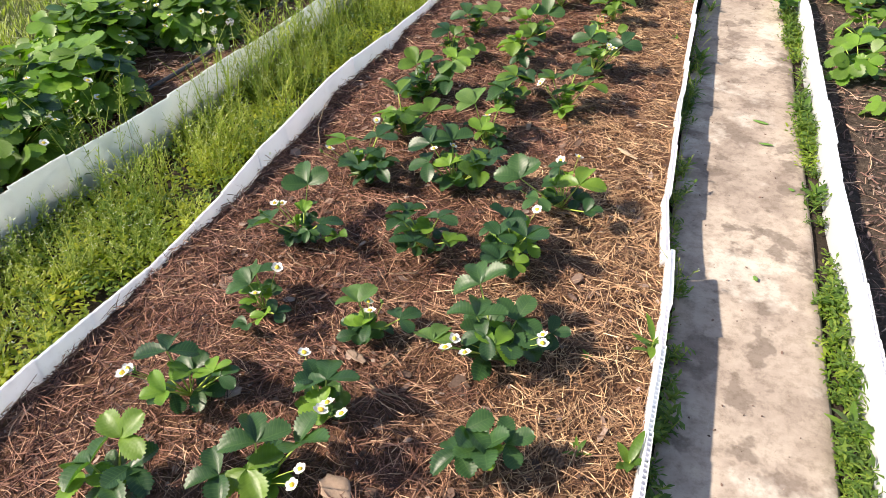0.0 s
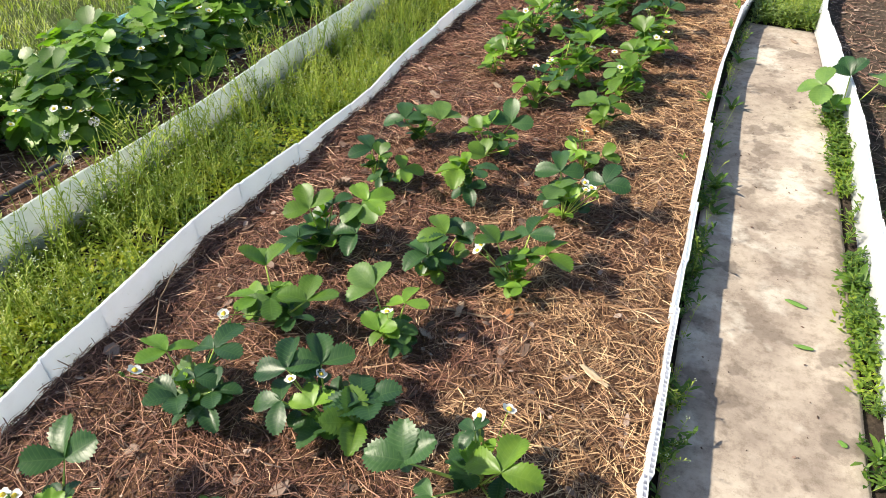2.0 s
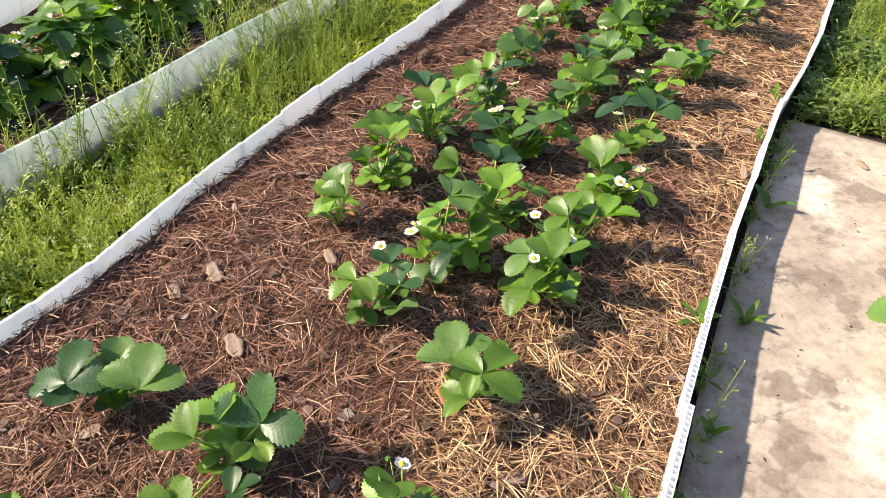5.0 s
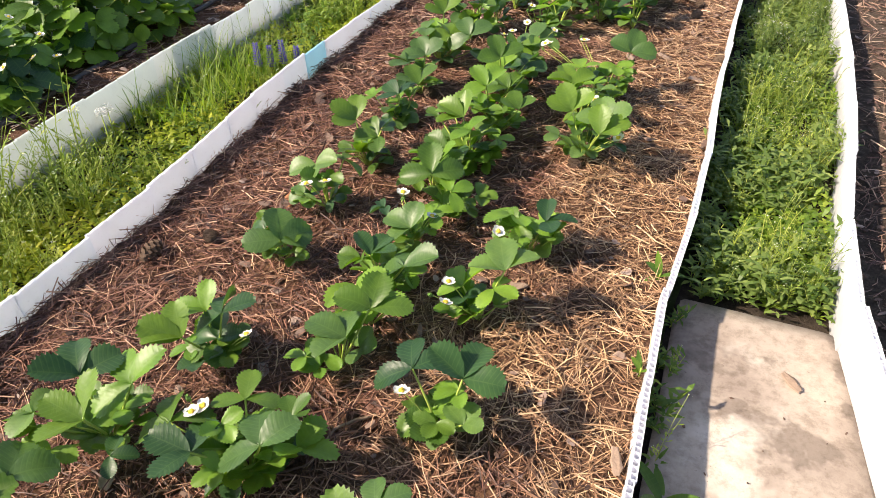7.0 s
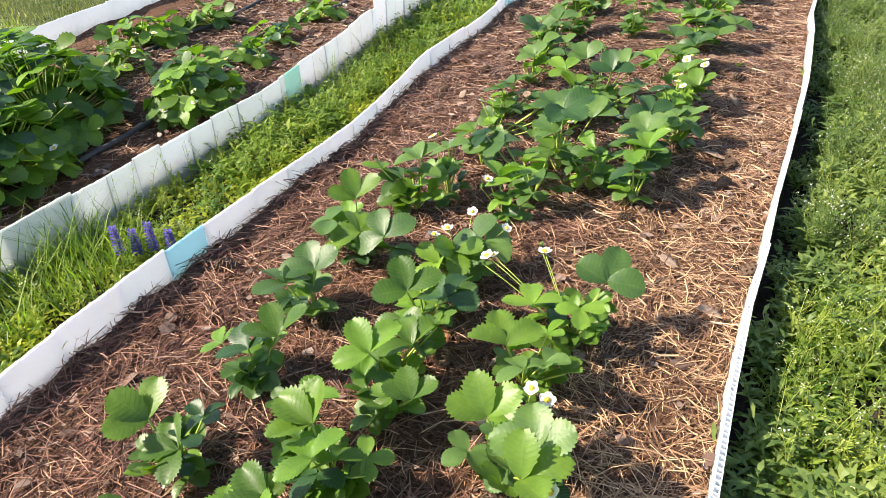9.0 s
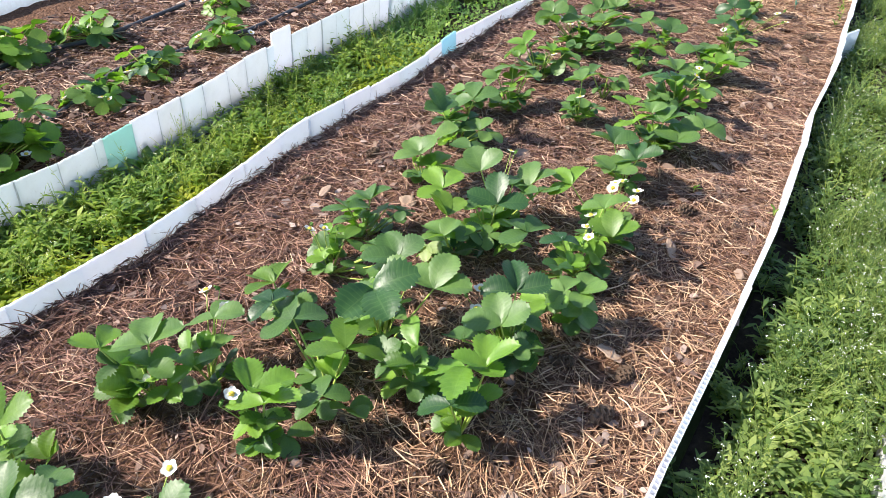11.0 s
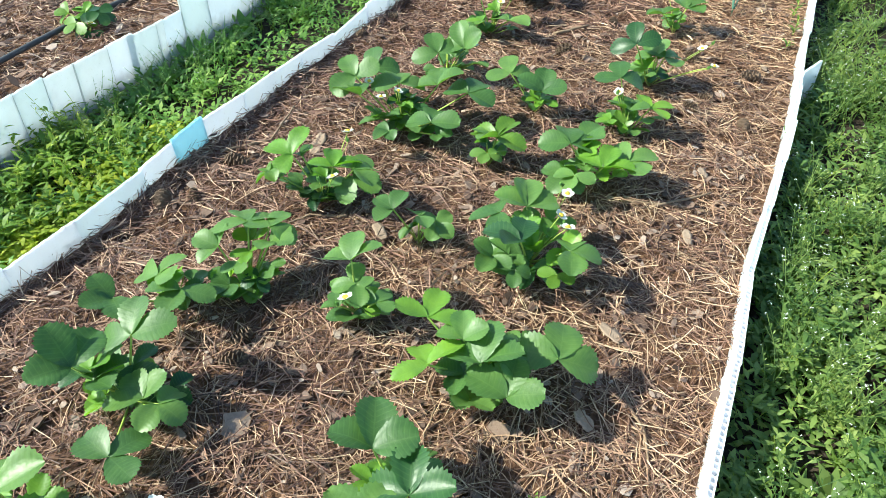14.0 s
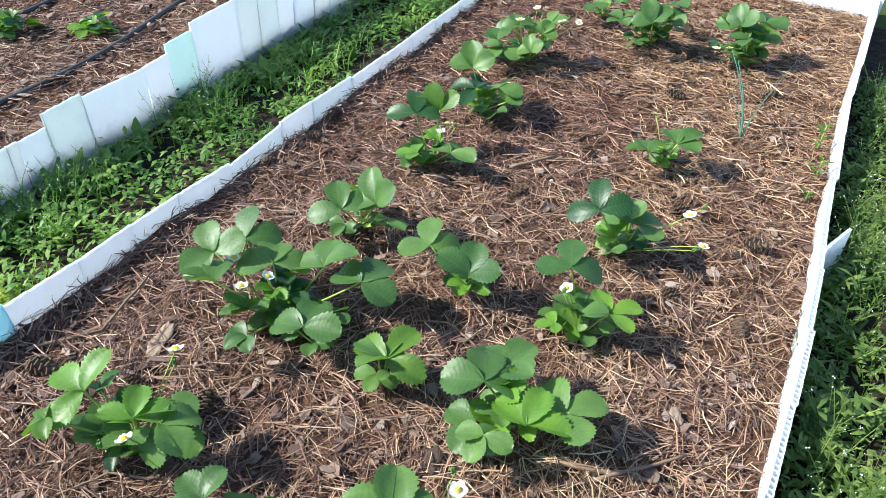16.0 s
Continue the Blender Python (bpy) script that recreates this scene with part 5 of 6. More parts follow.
def weed_shape(kind, seed):
    """Template of a wild plant: 0 pod-bearing stem with tiny white blooms, 1 low leafy tuft, 2 leafy shoot, 3 rosette."""
    rnd = random.Random(seed)
    p = Pile()

    def blade_leaf(base, az, length, width, up, tone=0):
        d = np.array((math.cos(az) * math.cos(up), math.sin(az) * math.cos(up), math.sin(up)))
        s = np.array((-math.sin(az), math.cos(az), 0))
        c = np.array(base)
        v = [c - s * width * 0.15, c + s * width * 0.15, c + d * length * 0.5 + s * width * 0.5 + (0, 0, 0.02 * length), c + d * length * 0.5 - s * width * 0.5 + (0, 0, 0.02 * length), c + d * length + s * 0.0004 - (0, 0, 0.15 * length), c + d * length - s * 0.0004 - (0, 0, 0.15 * length)]
        p.add(v, [(0, 1, 2, 3), (3, 2, 4, 5)], tone)

    if kind in (0, 4):
        # thin forked stems: flat pods on short foot-stalks below, a small head of blooms on top
        for stem in range(rnd.choice((2, 3, 4))):
            az, ln, h = rnd.uniform(0, 6.28), rnd.uniform(0.02, 0.08), rnd.uniform(0.08, 0.19)
            way = [(s, np.array((math.cos(az) * ln * s * s, math.sin(az) * ln * s * s, h * s))) for s in (0, 0.35, 0.7, 1.0)]
            pts = [w for _, w in way]
            p.add(*tube(pts, [0.0011, 0.0009, 0.0008, 0.0006], 3), 1)
            for i in range(8):
                s = 0.40 + 0.52 * i / 8
                base = np.array((math.cos(az) * ln * s * s, math.sin(az) * ln * s * s, h * s))
                a2, q = rnd.uniform(0, 6.28), rnd.uniform(0.006, 0.012)
                out = np.array((math.cos(a2), math.sin(a2), 0.45))
                side = np.array((-math.sin(a2), math.cos(a2), 0.0)) * 0.0019
                tip = base + out * q
                p.add([base, tip - side, tip + out * 0.0035, tip + side], [(0, 1, 2, 3)], 1)
            top = np.array(pts[-1])
            for i in range(rnd.choice((0, 2, 4)) if kind == 0 else rnd.choice((0, 2, 4, 7))):
                c = top + np.array((rnd.gauss(0, 0.003), rnd.gauss(0, 0.003), rnd.uniform(-0.004, 0.003)))
                q = rnd.uniform(0.0009, 0.0016) if kind == 0 else rnd.uniform(0.0007, 0.0012)
                p.add([c + (-q, -q, 0), c + (q, -q, 0.0006), c + (q, q, 0), c + (-q, q, 0.0006)], [(0, 1, 2, 3)], 2)
        for i in range(6):
            blade_leaf((0, 0, 0.003), rnd.uniform(0, 6.28), rnd.uniform(0.03, 0.06), 0.009, rnd.uniform(0.2, 0.9))
    elif kind == 5:
        for stem in range(3):
            az, up, h = rnd.uniform(0, 6.28), rnd.uniform(0.9, 1.4), rnd.uniform(0.06, 0.11)
            blade_leaf((0, 0, 0), az, h, 0.004, up, 1)
            tip = np.array((math.cos(az) * math.cos(up) * h, math.sin(az) * math.cos(up) * h, math.sin(up) * h * 0.85))
            for i in range(rnd.choice((1, 2, 3))):
                c = tip + np.array((rnd.uniform(-0.01, 0.01), rnd.uniform(-0.01, 0.01), rnd.uniform(-0.01, 0.003)))
                q = 0.0018
                p.add([c + (-q, -q, 0), c + (q, -q, 0.0006), c + (q, q, 0), c + (-q, q, 0.0006)], [(0, 1, 2, 3)], 2)
    elif kind == 1:
        for i in range(15):
            a = rnd.uniform(0, 6.28)
            q = rnd.uniform(0.004, 0.045)
            blade_leaf((math.cos(a) * q, math.sin(a) * q, rnd.uniform(0.004, 0.035)), rnd.uniform(0, 6.28), rnd.uniform(0.014, 0.027), rnd.uniform(0.007, 0.011), rnd.uniform(0.0, 0.9))
    elif kind == 2:
        for stem in range(3):
            az, ln, h = rnd.uniform(0, 6.28), rnd.uniform(0.02, 0.05), rnd.uniform(0.05, 0.10)
            pts = [(math.cos(az) * ln * s, math.sin(az) * ln * s, h * s) for s in (0, 0.5, 1.0)]
            p.add(*tube(pts, [0.0012, 0.001, 0.0008], 3), 1)
            for i in range(9):
                s = 0.15 + 0.85 * i / 8
                blade_leaf((math.cos(az) * ln * s, math.sin(az) * ln * s, h * s), rnd.uniform(0, 6.28), rnd.uniform(0.022, 0.042), rnd.uniform(0.007, 0.013), rnd.uniform(0.0, 0.8))
    else:
        for i in range(11):
            blade_leaf((0, 0, 0.004), i * 0.571 + rnd.uniform(-0.2, 0.2), rnd.uniform(0.045, 0.085), rnd.uniform(0.014, 0.022), rnd.uniform(0.2, 0.9))
    return p.arrays()


TEMPLATES = [[weed_shape(kd, 10 * kd + s) for s in range(4)] for kd in range(6)]


def scatter(name, kind, xs, ys, z, smin, smax, seed, label, category, leaf=None):
    g = np.random.default_rng(seed)
    pick = g.integers(0, 4, len(xs))
    V, F, I, off = [], [], [], 0
    for t in range(4):
        tv, tf, ti = TEMPLATES[kind][t]
        q = np.where(pick == t)[0]
        if not len(q):
            continue
        a, s = g.random(len(q)) * 6.283, smin + (smax - smin) * g.random(len(q))
        ca, sa = np.cos(a)[:, None], np.sin(a)[:, None]
        X = (tv[None, :, 0] * ca - tv[None, :, 1] * sa) * s[:, None] + xs[q][:, None]
        Y = (tv[None, :, 0] * sa + tv[None, :, 1] * ca) * s[:, None] + ys[q][:, None]
        Z = tv[None, :, 2] * s[:, None] + z
        V.append(np.stack((X, Y, Z), -1).reshape(-1, 3))
        F.append((tf[None] + (np.arange(len(q)) * len(tv))[:, None, None]).reshape(-1, 4) + off)
        I.append(np.tile(ti, len(q)))
        off += len(q) * len(tv)
    me = mesh_of(name, np.concatenate(V), np.concatenate(F), [leaf or WEED, leaf if kind == 4 else STEMGREEN, WHITEBLOOM if kind == 4 else BLOOM], np.concatenate(I))
    return tagged(new(name, me), label, category, kind="stuff")


def grass(name, xs, ys, z, hmin, hmax, width, lean, seed, label, mat=None):
    me = mesh_of(name, *blades(len(xs), xs, ys, z, hmin, hmax, width, lean, seed), mat or GRASS)
    return tagged(new(name, me), label, "grass", kind="stuff")


# strip between the beds
xs, ys = spread(14500, SECOND, LEFT, 0.2, 7.6, 11, -0.05, 5.0)
grass("grass", xs, ys, TURF_Z, 0.012, 0.055, 0.0024, 1.0, 1, "bright yellow-green grass on the strip between the beds")
xs, ys = spread(2600, SECOND, LEFT, 6.3, 10.3, 12, 0.12)
grass("grass", xs, ys, TURF_Z, 0.02, 0.06, 0.0030, 0.7, 2, "thin short grass on the strip between the beds", MIDWEED)
xs, ys = spread(150, lambda y: SECOND(y) + 0.12, lambda y: SECOND(y) + 0.30, 8.75, 9.25, 43, -0.2)
grass("tall_grass", xs, ys, TURF_Z, 0.05, 0.14, 0.0042, 0.9, 26, "fresh grass tufts on the damp earth of the strip", FRESHWEED)
xs, ys = spread(900, lambda y: SECOND(y), lambda y: SECOND(y) + 0.26, 4.92, 5.42, 13, -0.1)
grass("tall_grass", xs, ys, TURF_Z, 0.08, 0.21, 0.0038, 0.8, 3, "long grass tufts leaning on the pale boards", MIDWEED)
xs, ys = spread(2300, SECOND, LEFT, 0.2, 4.7, 14, -0.05, 3.0, 0.03)
scatter("pod_weeds", 0, xs, ys, TURF_Z, 0.5, 1.0, 4, "wild stems with seed pods and tiny white blooms", "weeds", WEEDLIGHT)
xs, ys = spread(800, SECOND, lambda y: SECOND(y) + 0.3, 0.3, 4.7, 41, -0.1, 3.0, 0.03)
scatter("pod_weeds", 0, xs, ys, TURF_Z, 0.8, 1.25, 24, "taller podded stems beside the pale boards", "weeds", WEEDLIGHT)
xs, ys = spread(620, SECOND, LEFT, 4.6, 7.7, 15, 0.05, 4.0, 0.03)
scatter("pod_weeds", 0, xs, ys, TURF_Z, 0.5, 0.95, 5, "wild stems with seed pods and tiny white blooms", "weeds", MIDWEED)
xs, ys = spread(150, SECOND, lambda y: SECOND(y) + 0.26, 7.6, 8.7, 44, 0.0, 4.0, 0.03)
scatter("pod_weeds", 4, xs, ys, TURF_Z, 0.5, 0.9, 27, "slender stems with tiny white blooms beside the tall boards", "weeds", FRESHWEED)
xs, ys = spread(1000, SECOND, LEFT, 5.6, 10.2, 16, 0.16, 5.0, 0.02)
scatter("leafy_weeds", 2, xs, ys, TURF_Z, 0.4, 0.85, 6, "small green leafy weeds on damp earth", "weeds", FRESHWEED)
xs, ys = spread(480, SECOND, lambda y: SECOND(y) + 0.27, 5.8, 7.6, 38, -0.1, 3.0, 0.02)
scatter("leafy_weeds", 2, xs, ys, TURF_Z, 0.6, 1.15, 21, "lush light green leafy weeds between the boards", "weeds", MIDWEED)
xs, ys = spread(80, SECOND, lambda y: SECOND(y) + 0.13, 5.8, 10.0, 39, -0.1, 3.0, 0.02)
scatter("leafy_weeds", 3, xs, ys, TURF_Z, 0.8, 1.6, 22, "broad-leaved weeds standing against the tall boards", "weeds", FRESHWEED)
xs, ys = spread(3300, SECOND, LEFT, 0.2, 5.9, 36, -0.05, 4.0, 0.015)
scatter("low_weeds", 1, xs, ys, TURF_Z, 0.6, 1.3, 19, "carpet of small yellow-green weeds between the beds", "weeds", WEEDLIGHT)
xs, ys = spread(850, SECOND, LEFT, 0.2, 7.8, 17, -0.1, 3.0, 0.02)
scatter("low_weeds", 1, xs, ys, TURF_Z, 0.7, 1.4, 7, "low mat of small round-leaved weeds", "weeds")
xs, ys = spread(800, SECOND, LEFT, 7.3, 10.2, 45, 0.14, 6.0, 0.02)
scatter("low_weeds", 1, xs, ys, TURF_Z, 0.8, 1.6, 28, "loose patches of small light green weeds on dark earth", "weeds", FRESHWEED)
xs, ys = spread(1500, lambda y: LEFT(y) - 0.24, LEFT, 5.3, 7.7, 42, -0.05, 4.0, 0.015)
scatter("low_weeds", 1, xs, ys, TURF_Z, 0.7, 1.4, 25, "light green carpet of small weeds along the white boards", "weeds", WEEDLIGHT)
# lane past the end of the path
xs, ys = spread(2200, lambda y: RIGHT(y) + 0.01, NEXT, 4.62, 9.75, 21, 0.05, 5.0, 0.015)
grass("grass", xs, ys, -0.118, 0.02, 0.08, 0.003, 0.7, 8, "dense fine grass on the lane beside the bed", WEED)
xs, ys = spread(1700, lambda y: RIGHT(y) + 0.03 + 0.05 * np.exp(-((y - 6.6) / 0.6) ** 2), NEXT, 5.8, 9.75, 22, 0.0, 4.0, 0.03)
scatter("pod_weeds", 4, xs, ys, -0.118, 0.55, 1.05, 9, "thicket of wild stems with tiny white blooms on the lane", "weeds", LANEWEED)
xs, ys = spread(640, lambda y: RIGHT(y) + 0.04, NEXT, 4.62, 5.9, 47, 0.0, 4.0, 0.03)
scatter("pod_weeds", 0, xs, ys, -0.118, 0.45, 0.95, 30, "yellow-green podded stems on the lane past the path", "weeds", MIDWEED)
xs, ys = spread(420, lambda y: RIGHT(y) + 0.05, NEXT, 4.62, 5.8, 48, -0.1, 4.0, 0.03)
scatter("low_weeds", 1, xs, ys, -0.118, 0.8, 1.5, 31, "light green mat of small weeds past the path", "weeds", MIDWEED)
xs, ys = spread(1500, lambda y: RIGHT(y) + 0.005 + 0.05 * np.exp(-((y - 6.6) / 0.6) ** 2), NEXT, 4.62, 9.75, 23, 0.10, 6.0, 0.02)
scatter("leafy_weeds", 2, xs, ys, -0.118, 0.6, 1.15, 10, "green leafy weeds on the lane", "weeds", LANEWEED)
xs, ys = spread(200, RIGHT, NEXT, 4.62, 9.75, 40, 0.0, 3.0, 0.02)
scatter("leafy_weeds", 3, xs, ys, -0.118, 0.5, 1.1, 23, "broad-leaved rosettes on the lane", "weeds", LANEWEED)
xs, ys = spread(1700, lambda y: RIGHT(y) + 0.02 + 0.05 * np.exp(-((y - 6.6) / 0.6) ** 2), NEXT, 4.62, 9.75, 35, 0.06, 6.0, 0.03)
scatter("low_weeds", 1, xs, ys, -0.118, 0.8, 1.5, 18, "low mat of small round-leaved weeds on the lane", "weeds", LANEWEED)
xs, ys = spread(260, RIGHT, lambda y: RIGHT(y) + 0.13, 4.62, 9.75, 46, -0.1, 4.0, 0.02)
scatter("leafy_weeds", 2, xs, ys, -0.118, 0.45, 0.9, 29, "dark green weeds in the shade of the white boards", "weeds", LANEWEED)
# fringes of the path
xs, ys = spread(380, lambda y: RIGHT(y), lambda y: RIGHT(y) + 0.05, -0.4, 4.6, 24, 0.22, 1.6, 0.012)
scatter("leafy_weeds", 2, xs, ys, PATH_Z - 0.02, 0.5, 1.0, 11, "dark green weeds in the gap beside the path", "weeds")
xs, ys = spread(26, lambda y: RIGHT(y) + 0.01, lambda y: RIGHT(y) + 0.06, 1.5, 4.4, 25, -1.0, 3.0, 0.012)
scatter("pod_weeds", 0, xs, ys, PATH_Z - 0.01, 0.5, 0.9, 12, "thin podded stems in the shade of the boards", "weeds")
xs, ys = spread(480, lambda y: NEXT(y) - 0.075, NEXT, 0.2, 3.9, 26, 0.06, 2.2, 0.008)
scatter("leafy_weeds", 2, xs, ys, PATH_Z - 0.02, 0.35, 0.9, 13, "bright weeds between the path and the white boards", "weeds", WEED)
xs, ys = spread(430, lambda y: NEXT(y) - 0.075, NEXT, 0.2, 4.0, 27, 0.06, 2.2, 0.008)
scatter("low_weeds", 1, xs, ys, PATH_Z - 0.015, 0.5, 1.1, 14, "small round-leaved weeds along the path", "weeds", MIDWEED)
# turf beyond the neighbouring bed
xs, ys = spread(22000, -4.6, FAR, 1.6, 7.5, 28, -1.0, 3.0, 0.02)
grass("grass", xs, ys, -0.138, 0.02, 0.06, 0.004, 0.9, 15, "mixed pale grass beyond the neighbouring bed", GRASSPALE)
xs, ys = spread(6500, -4.4, FAR, 1.8, 7.0, 30, -0.4, 3.0, 0.02)
scatter("pod_weeds", 5, xs, ys, -0.138, 0.6, 1.1, 17, "pale podded stems with white specks beyond the bed", "weeds")
# stray growth in the neighbouring bed
xs, ys = spread(260, lambda y: SECOND(y) - 0.16, lambda y: SECOND(y), 0.8, 4.4, 29, -0.1, 3.5, 0.02)
scatter("pod_weeds", 0, xs, ys, -0.05, 0.9, 1.6, 16, "tall wild stems along the pale boards", "weeds")

xs, ys = spread(170, lambda y: SECOND(y) + 0.005, lambda y: SECOND(y) + 0.12, 1.9, 4.7, 37, -0.3, 3.0, 0.015)
scatter("pod_weeds", 0, xs, ys, TURF_Z, 1.1, 1.8, 20, "tall podded stems leaning over the pale boards", "weeds", WEEDLIGHT)


def weed_leaf(length, width):
    v, f = [], []
    for i in range(7):
        s = i / 6
        half = width / 2 * (0.12 + 0.88 * math.sin(math.pi * min(1, 0.06 + 0.94 * s)) ** 0.8)
        for q in (-1, 0, 1):
            v.append((half * q, length * s, 0.10 * length * math.sin(2.2 * s) - 0.16 * length * s * s + 0.25 * half * abs(q)))
    for i in range(6):
        for q in range(2):
            a = i * 3 + q
            f.append((a, a + 1, a + 4, a + 3))
    return mesh_of("leaf", v, f, LEAF, smooth=True, uv=[(0.5 + 0.5 * (i % 3 - 1), (i // 3) / 6) for i in range(21)])


WEEDLEAF = [weed_leaf(0.07, 0.020), weed_leaf(0.055, 0.024), weed_leaf(0.085, 0.022)]


def leafy_weed(x, y, z, s, n, lift, label, group):
    rnd = random.Random(int(x * 999) + int(y * 777))
    root = empty("weed", Matrix.Translation((x, y, z)), label, "weed", group)
    for i in range(n):
        part("leaf", rnd.choice(WEEDLEAF), root, Matrix.Translation((0, 0, lift * i / n)) @ Euler((radians(rnd.uniform(15, 55)), 0, i * 2.4 + rnd.uniform(-0.3, 0.3))).to_matrix().to_4x4() @ Matrix.Scale(s * rnd.uniform(0.7, 1.1), 4))
    if lift > 0.01:
        part("stalk", mesh_of("stalk", *tube([(0, 0, -0.005), (0.002, 0.001, lift)], 0.0014, 5), STALK, smooth=True), root)


for x, y, s, n, lift in ((0.075, 1.20, 0.8, 9, 0.05), (0.07, 0.86, 0.9, 6, 0.03), (-0.012, 3.50, 0.8, 5, 0.02), (0.025, 4.56, 0.7, 4, 0.02), (0.012, 4.27, 0.5, 4, 0.02), (0.29, 8.92, 0.42, 10, 0.06), (0.285, 9.08, 0.45, 12, 0.08), (0.275, 8.80, 0.35, 8, 0.03), (0.235, 7.0, 0.4, 4, 0.02), (-0.03, 0.86, 0.45, 6, 0.01), (-0.06, 1.13, 0.3, 5, 0.01), (-0.04, 3.06, 0.35, 4, 0.01), (0.02, 7.02, 0.4, 6, 0.012)):
    leafy_weed(x, y, bed_z(x, y), s, n, lift, "small green weed by the white boards", "weeds at the boards")
for x, y, s, n, lift in ((0.08, 3.62, 0.8, 8, 0.02), (0.07, 3.02, 1.05, 9, 0.03), (0.085, 2.88, 0.7, 6, 0.02), (0.075, 4.08, 0.95, 5, 0.02), (0.065, 3.30, 0.7, 5, 0.01), (0.465, 2.66, 1.0, 8, 0.02), (0.475, 2.08, 0.9, 9, 0.03), (0.435, 3.90, 0.9, 7, 0.02), (0.505, 1.58, 0.9, 8, 0.03), (0.455, 3.30, 0.8, 6, 0.02), (0.51, 1.15, 0.9, 8, 0.03)):
    leafy_weed(x, y, PATH_Z - 0.012, s, n, lift, "broad-leaved green weed growing beside the path", "weeds at the path")


def bugle(x, y, size, seed):
    """Violet flower spikes over oval leaves."""
    rnd = random.Random(seed)
    root = empty("bugle_flower", Matrix.Translation((x, y, TURF_Z)), "violet-blue bugle flower spike in the grass", "wildflower", "violet flowers by the boards")
    h = 0.145 * size
    part("stalk", mesh_of("stalk", *tube([(0, 0, 0), (0.004, 0, h / 2), (0.002, 0.003, h)], 0.0017, 5), STALK, smooth=True), root)
    p = Pile()
    for i in range(60):
        s = 0.42 + 0.58 * i / 60
        a, q = i * 2.4, 0.016 * (1.25 - s * 0.7)
        c = np.array((0.003, 0.002, h * s))
        d = np.array((math.cos(a), math.sin(a), 0.25))
        t = np.array((-math.sin(a), math.cos(a), 0.0)) * 0.0052
        p.add([c - t * 0.4, c + t * 0.4, c + d * q + t, c + d * q - t], [(0, 1, 2, 3)], 0)
    part("flower_spike", p.mesh("flower_spike", VIOLET), root, None, "violet whorled flower spike")
    v, f, i = TEMPLATES[3][seed % 4]
    part("leaves", mesh_of("leaves", v, f, [WEED, STEMGREEN, BLOOM], i), root, Matrix.Scale(0.8, 4))


for j, (x, y, s) in enumerate(((-1.320, 5.315, 0.95), (-1.285, 5.337, 0.85), (-1.250, 5.357, 0.95), (-1.205, 5.372, 0.8))):
    bugle(x, y, s, 3 + j)


def dandelion_clock(x, y, z, h):
    root = empty("dandelion_clock", Matrix.Translation((x, y, z)), "dandelion gone to white seed fluff beside the boards", "wildflower", "dandelion clocks")
    part("stalk", mesh_of("stalk", *tube([(0, 0, 0), (0.006, 0.002, h / 2), (0.004, 0.006, h)], 0.0016, 5), STALK, smooth=True), root)
    g = np.random.default_rng(int(y * 100))
    d = g.normal(size=(70, 3))
    d /= np.linalg.norm(d, axis=1)[:, None]
    p = Pile()
    c = np.array((0.004, 0.006, h))
    for w in d:
        t = np.cross(w, (0.3, 0.5, 0.8)) * 0.0005
        e = np.cross(w, t)
        e = e / (np.linalg.norm(e) + 1e-9) * 0.0022
        s = t / (np.linalg.norm(t) + 1e-9) * 0.0022
        p.add([c + w * 0.003 - t, c + w * 0.003 + t, c + w * 0.016 + t, c + w * 0.016 - t], [(0, 1, 2, 3)])
        p.add([c + w * 0.016 - e, c + w * 0.0165 - s, c + w * 0.016 + e, c + w * 0.0165 + s], [(0, 1, 2, 3)])
    part("seed_head", p.mesh("seed_head", FLUFF), root, None, "round white seed head")


for x, y, z, h in ((-1.535, 4.72, TURF_Z, 0.155), (-1.465, 4.74, TURF_Z, 0.15), (-1.50, 4.80, TURF_Z, 0.13), (-1.80, 2.42, -0.05, 0.13), (-1.74, 2.24, -0.05, 0.10), (-1.80, 2.30, -0.05, 0.14)):
    dandelion_clock(x, y, z, h)


def onion(x, y):
    root = empty("onion_plant", Matrix.Translation((x, y, bed_z(x, y))), "blue-green onion with thin hollow leaves in the mulch", "onion")
    for dx, dy, h, r in ((-0.085, 0.06, 0.235, 0.0034), (-0.062, 0.045, 0.215, 0.0034), (0.085, 0.25, 0.165, 0.0028), (-0.055, 0.04, 0.13, 0.0026)):
        pts = [(dx * s * s, dy * s * s, h * s) for s in np.linspace(0, 1, 7)]
        part("leaf", mesh_of("leaf", *tube(pts, np.linspace(r, r * 0.25, 7), 6), ONION, smooth=True), root)


onion(0.09, 9.04)


# ---- hoses ----
def hose(name, pts, r, mat, label):
    pts = np.array(pts, float)
    t = np.linspace(0, len(pts) - 1, len(pts) * 8)
    fine = np.stack([np.interp(t, np.arange(len(pts)), pts[:, i]) for i in range(3)], -1)
    for _ in range(6):
        fine[1:-1] = (fine[:-2] + 2 * fine[1:-1] + fine[2:]) / 4
    tagged(new(name, mesh_of(name, *tube(fine, r, 10), mat, smooth=True)), label, "hose")


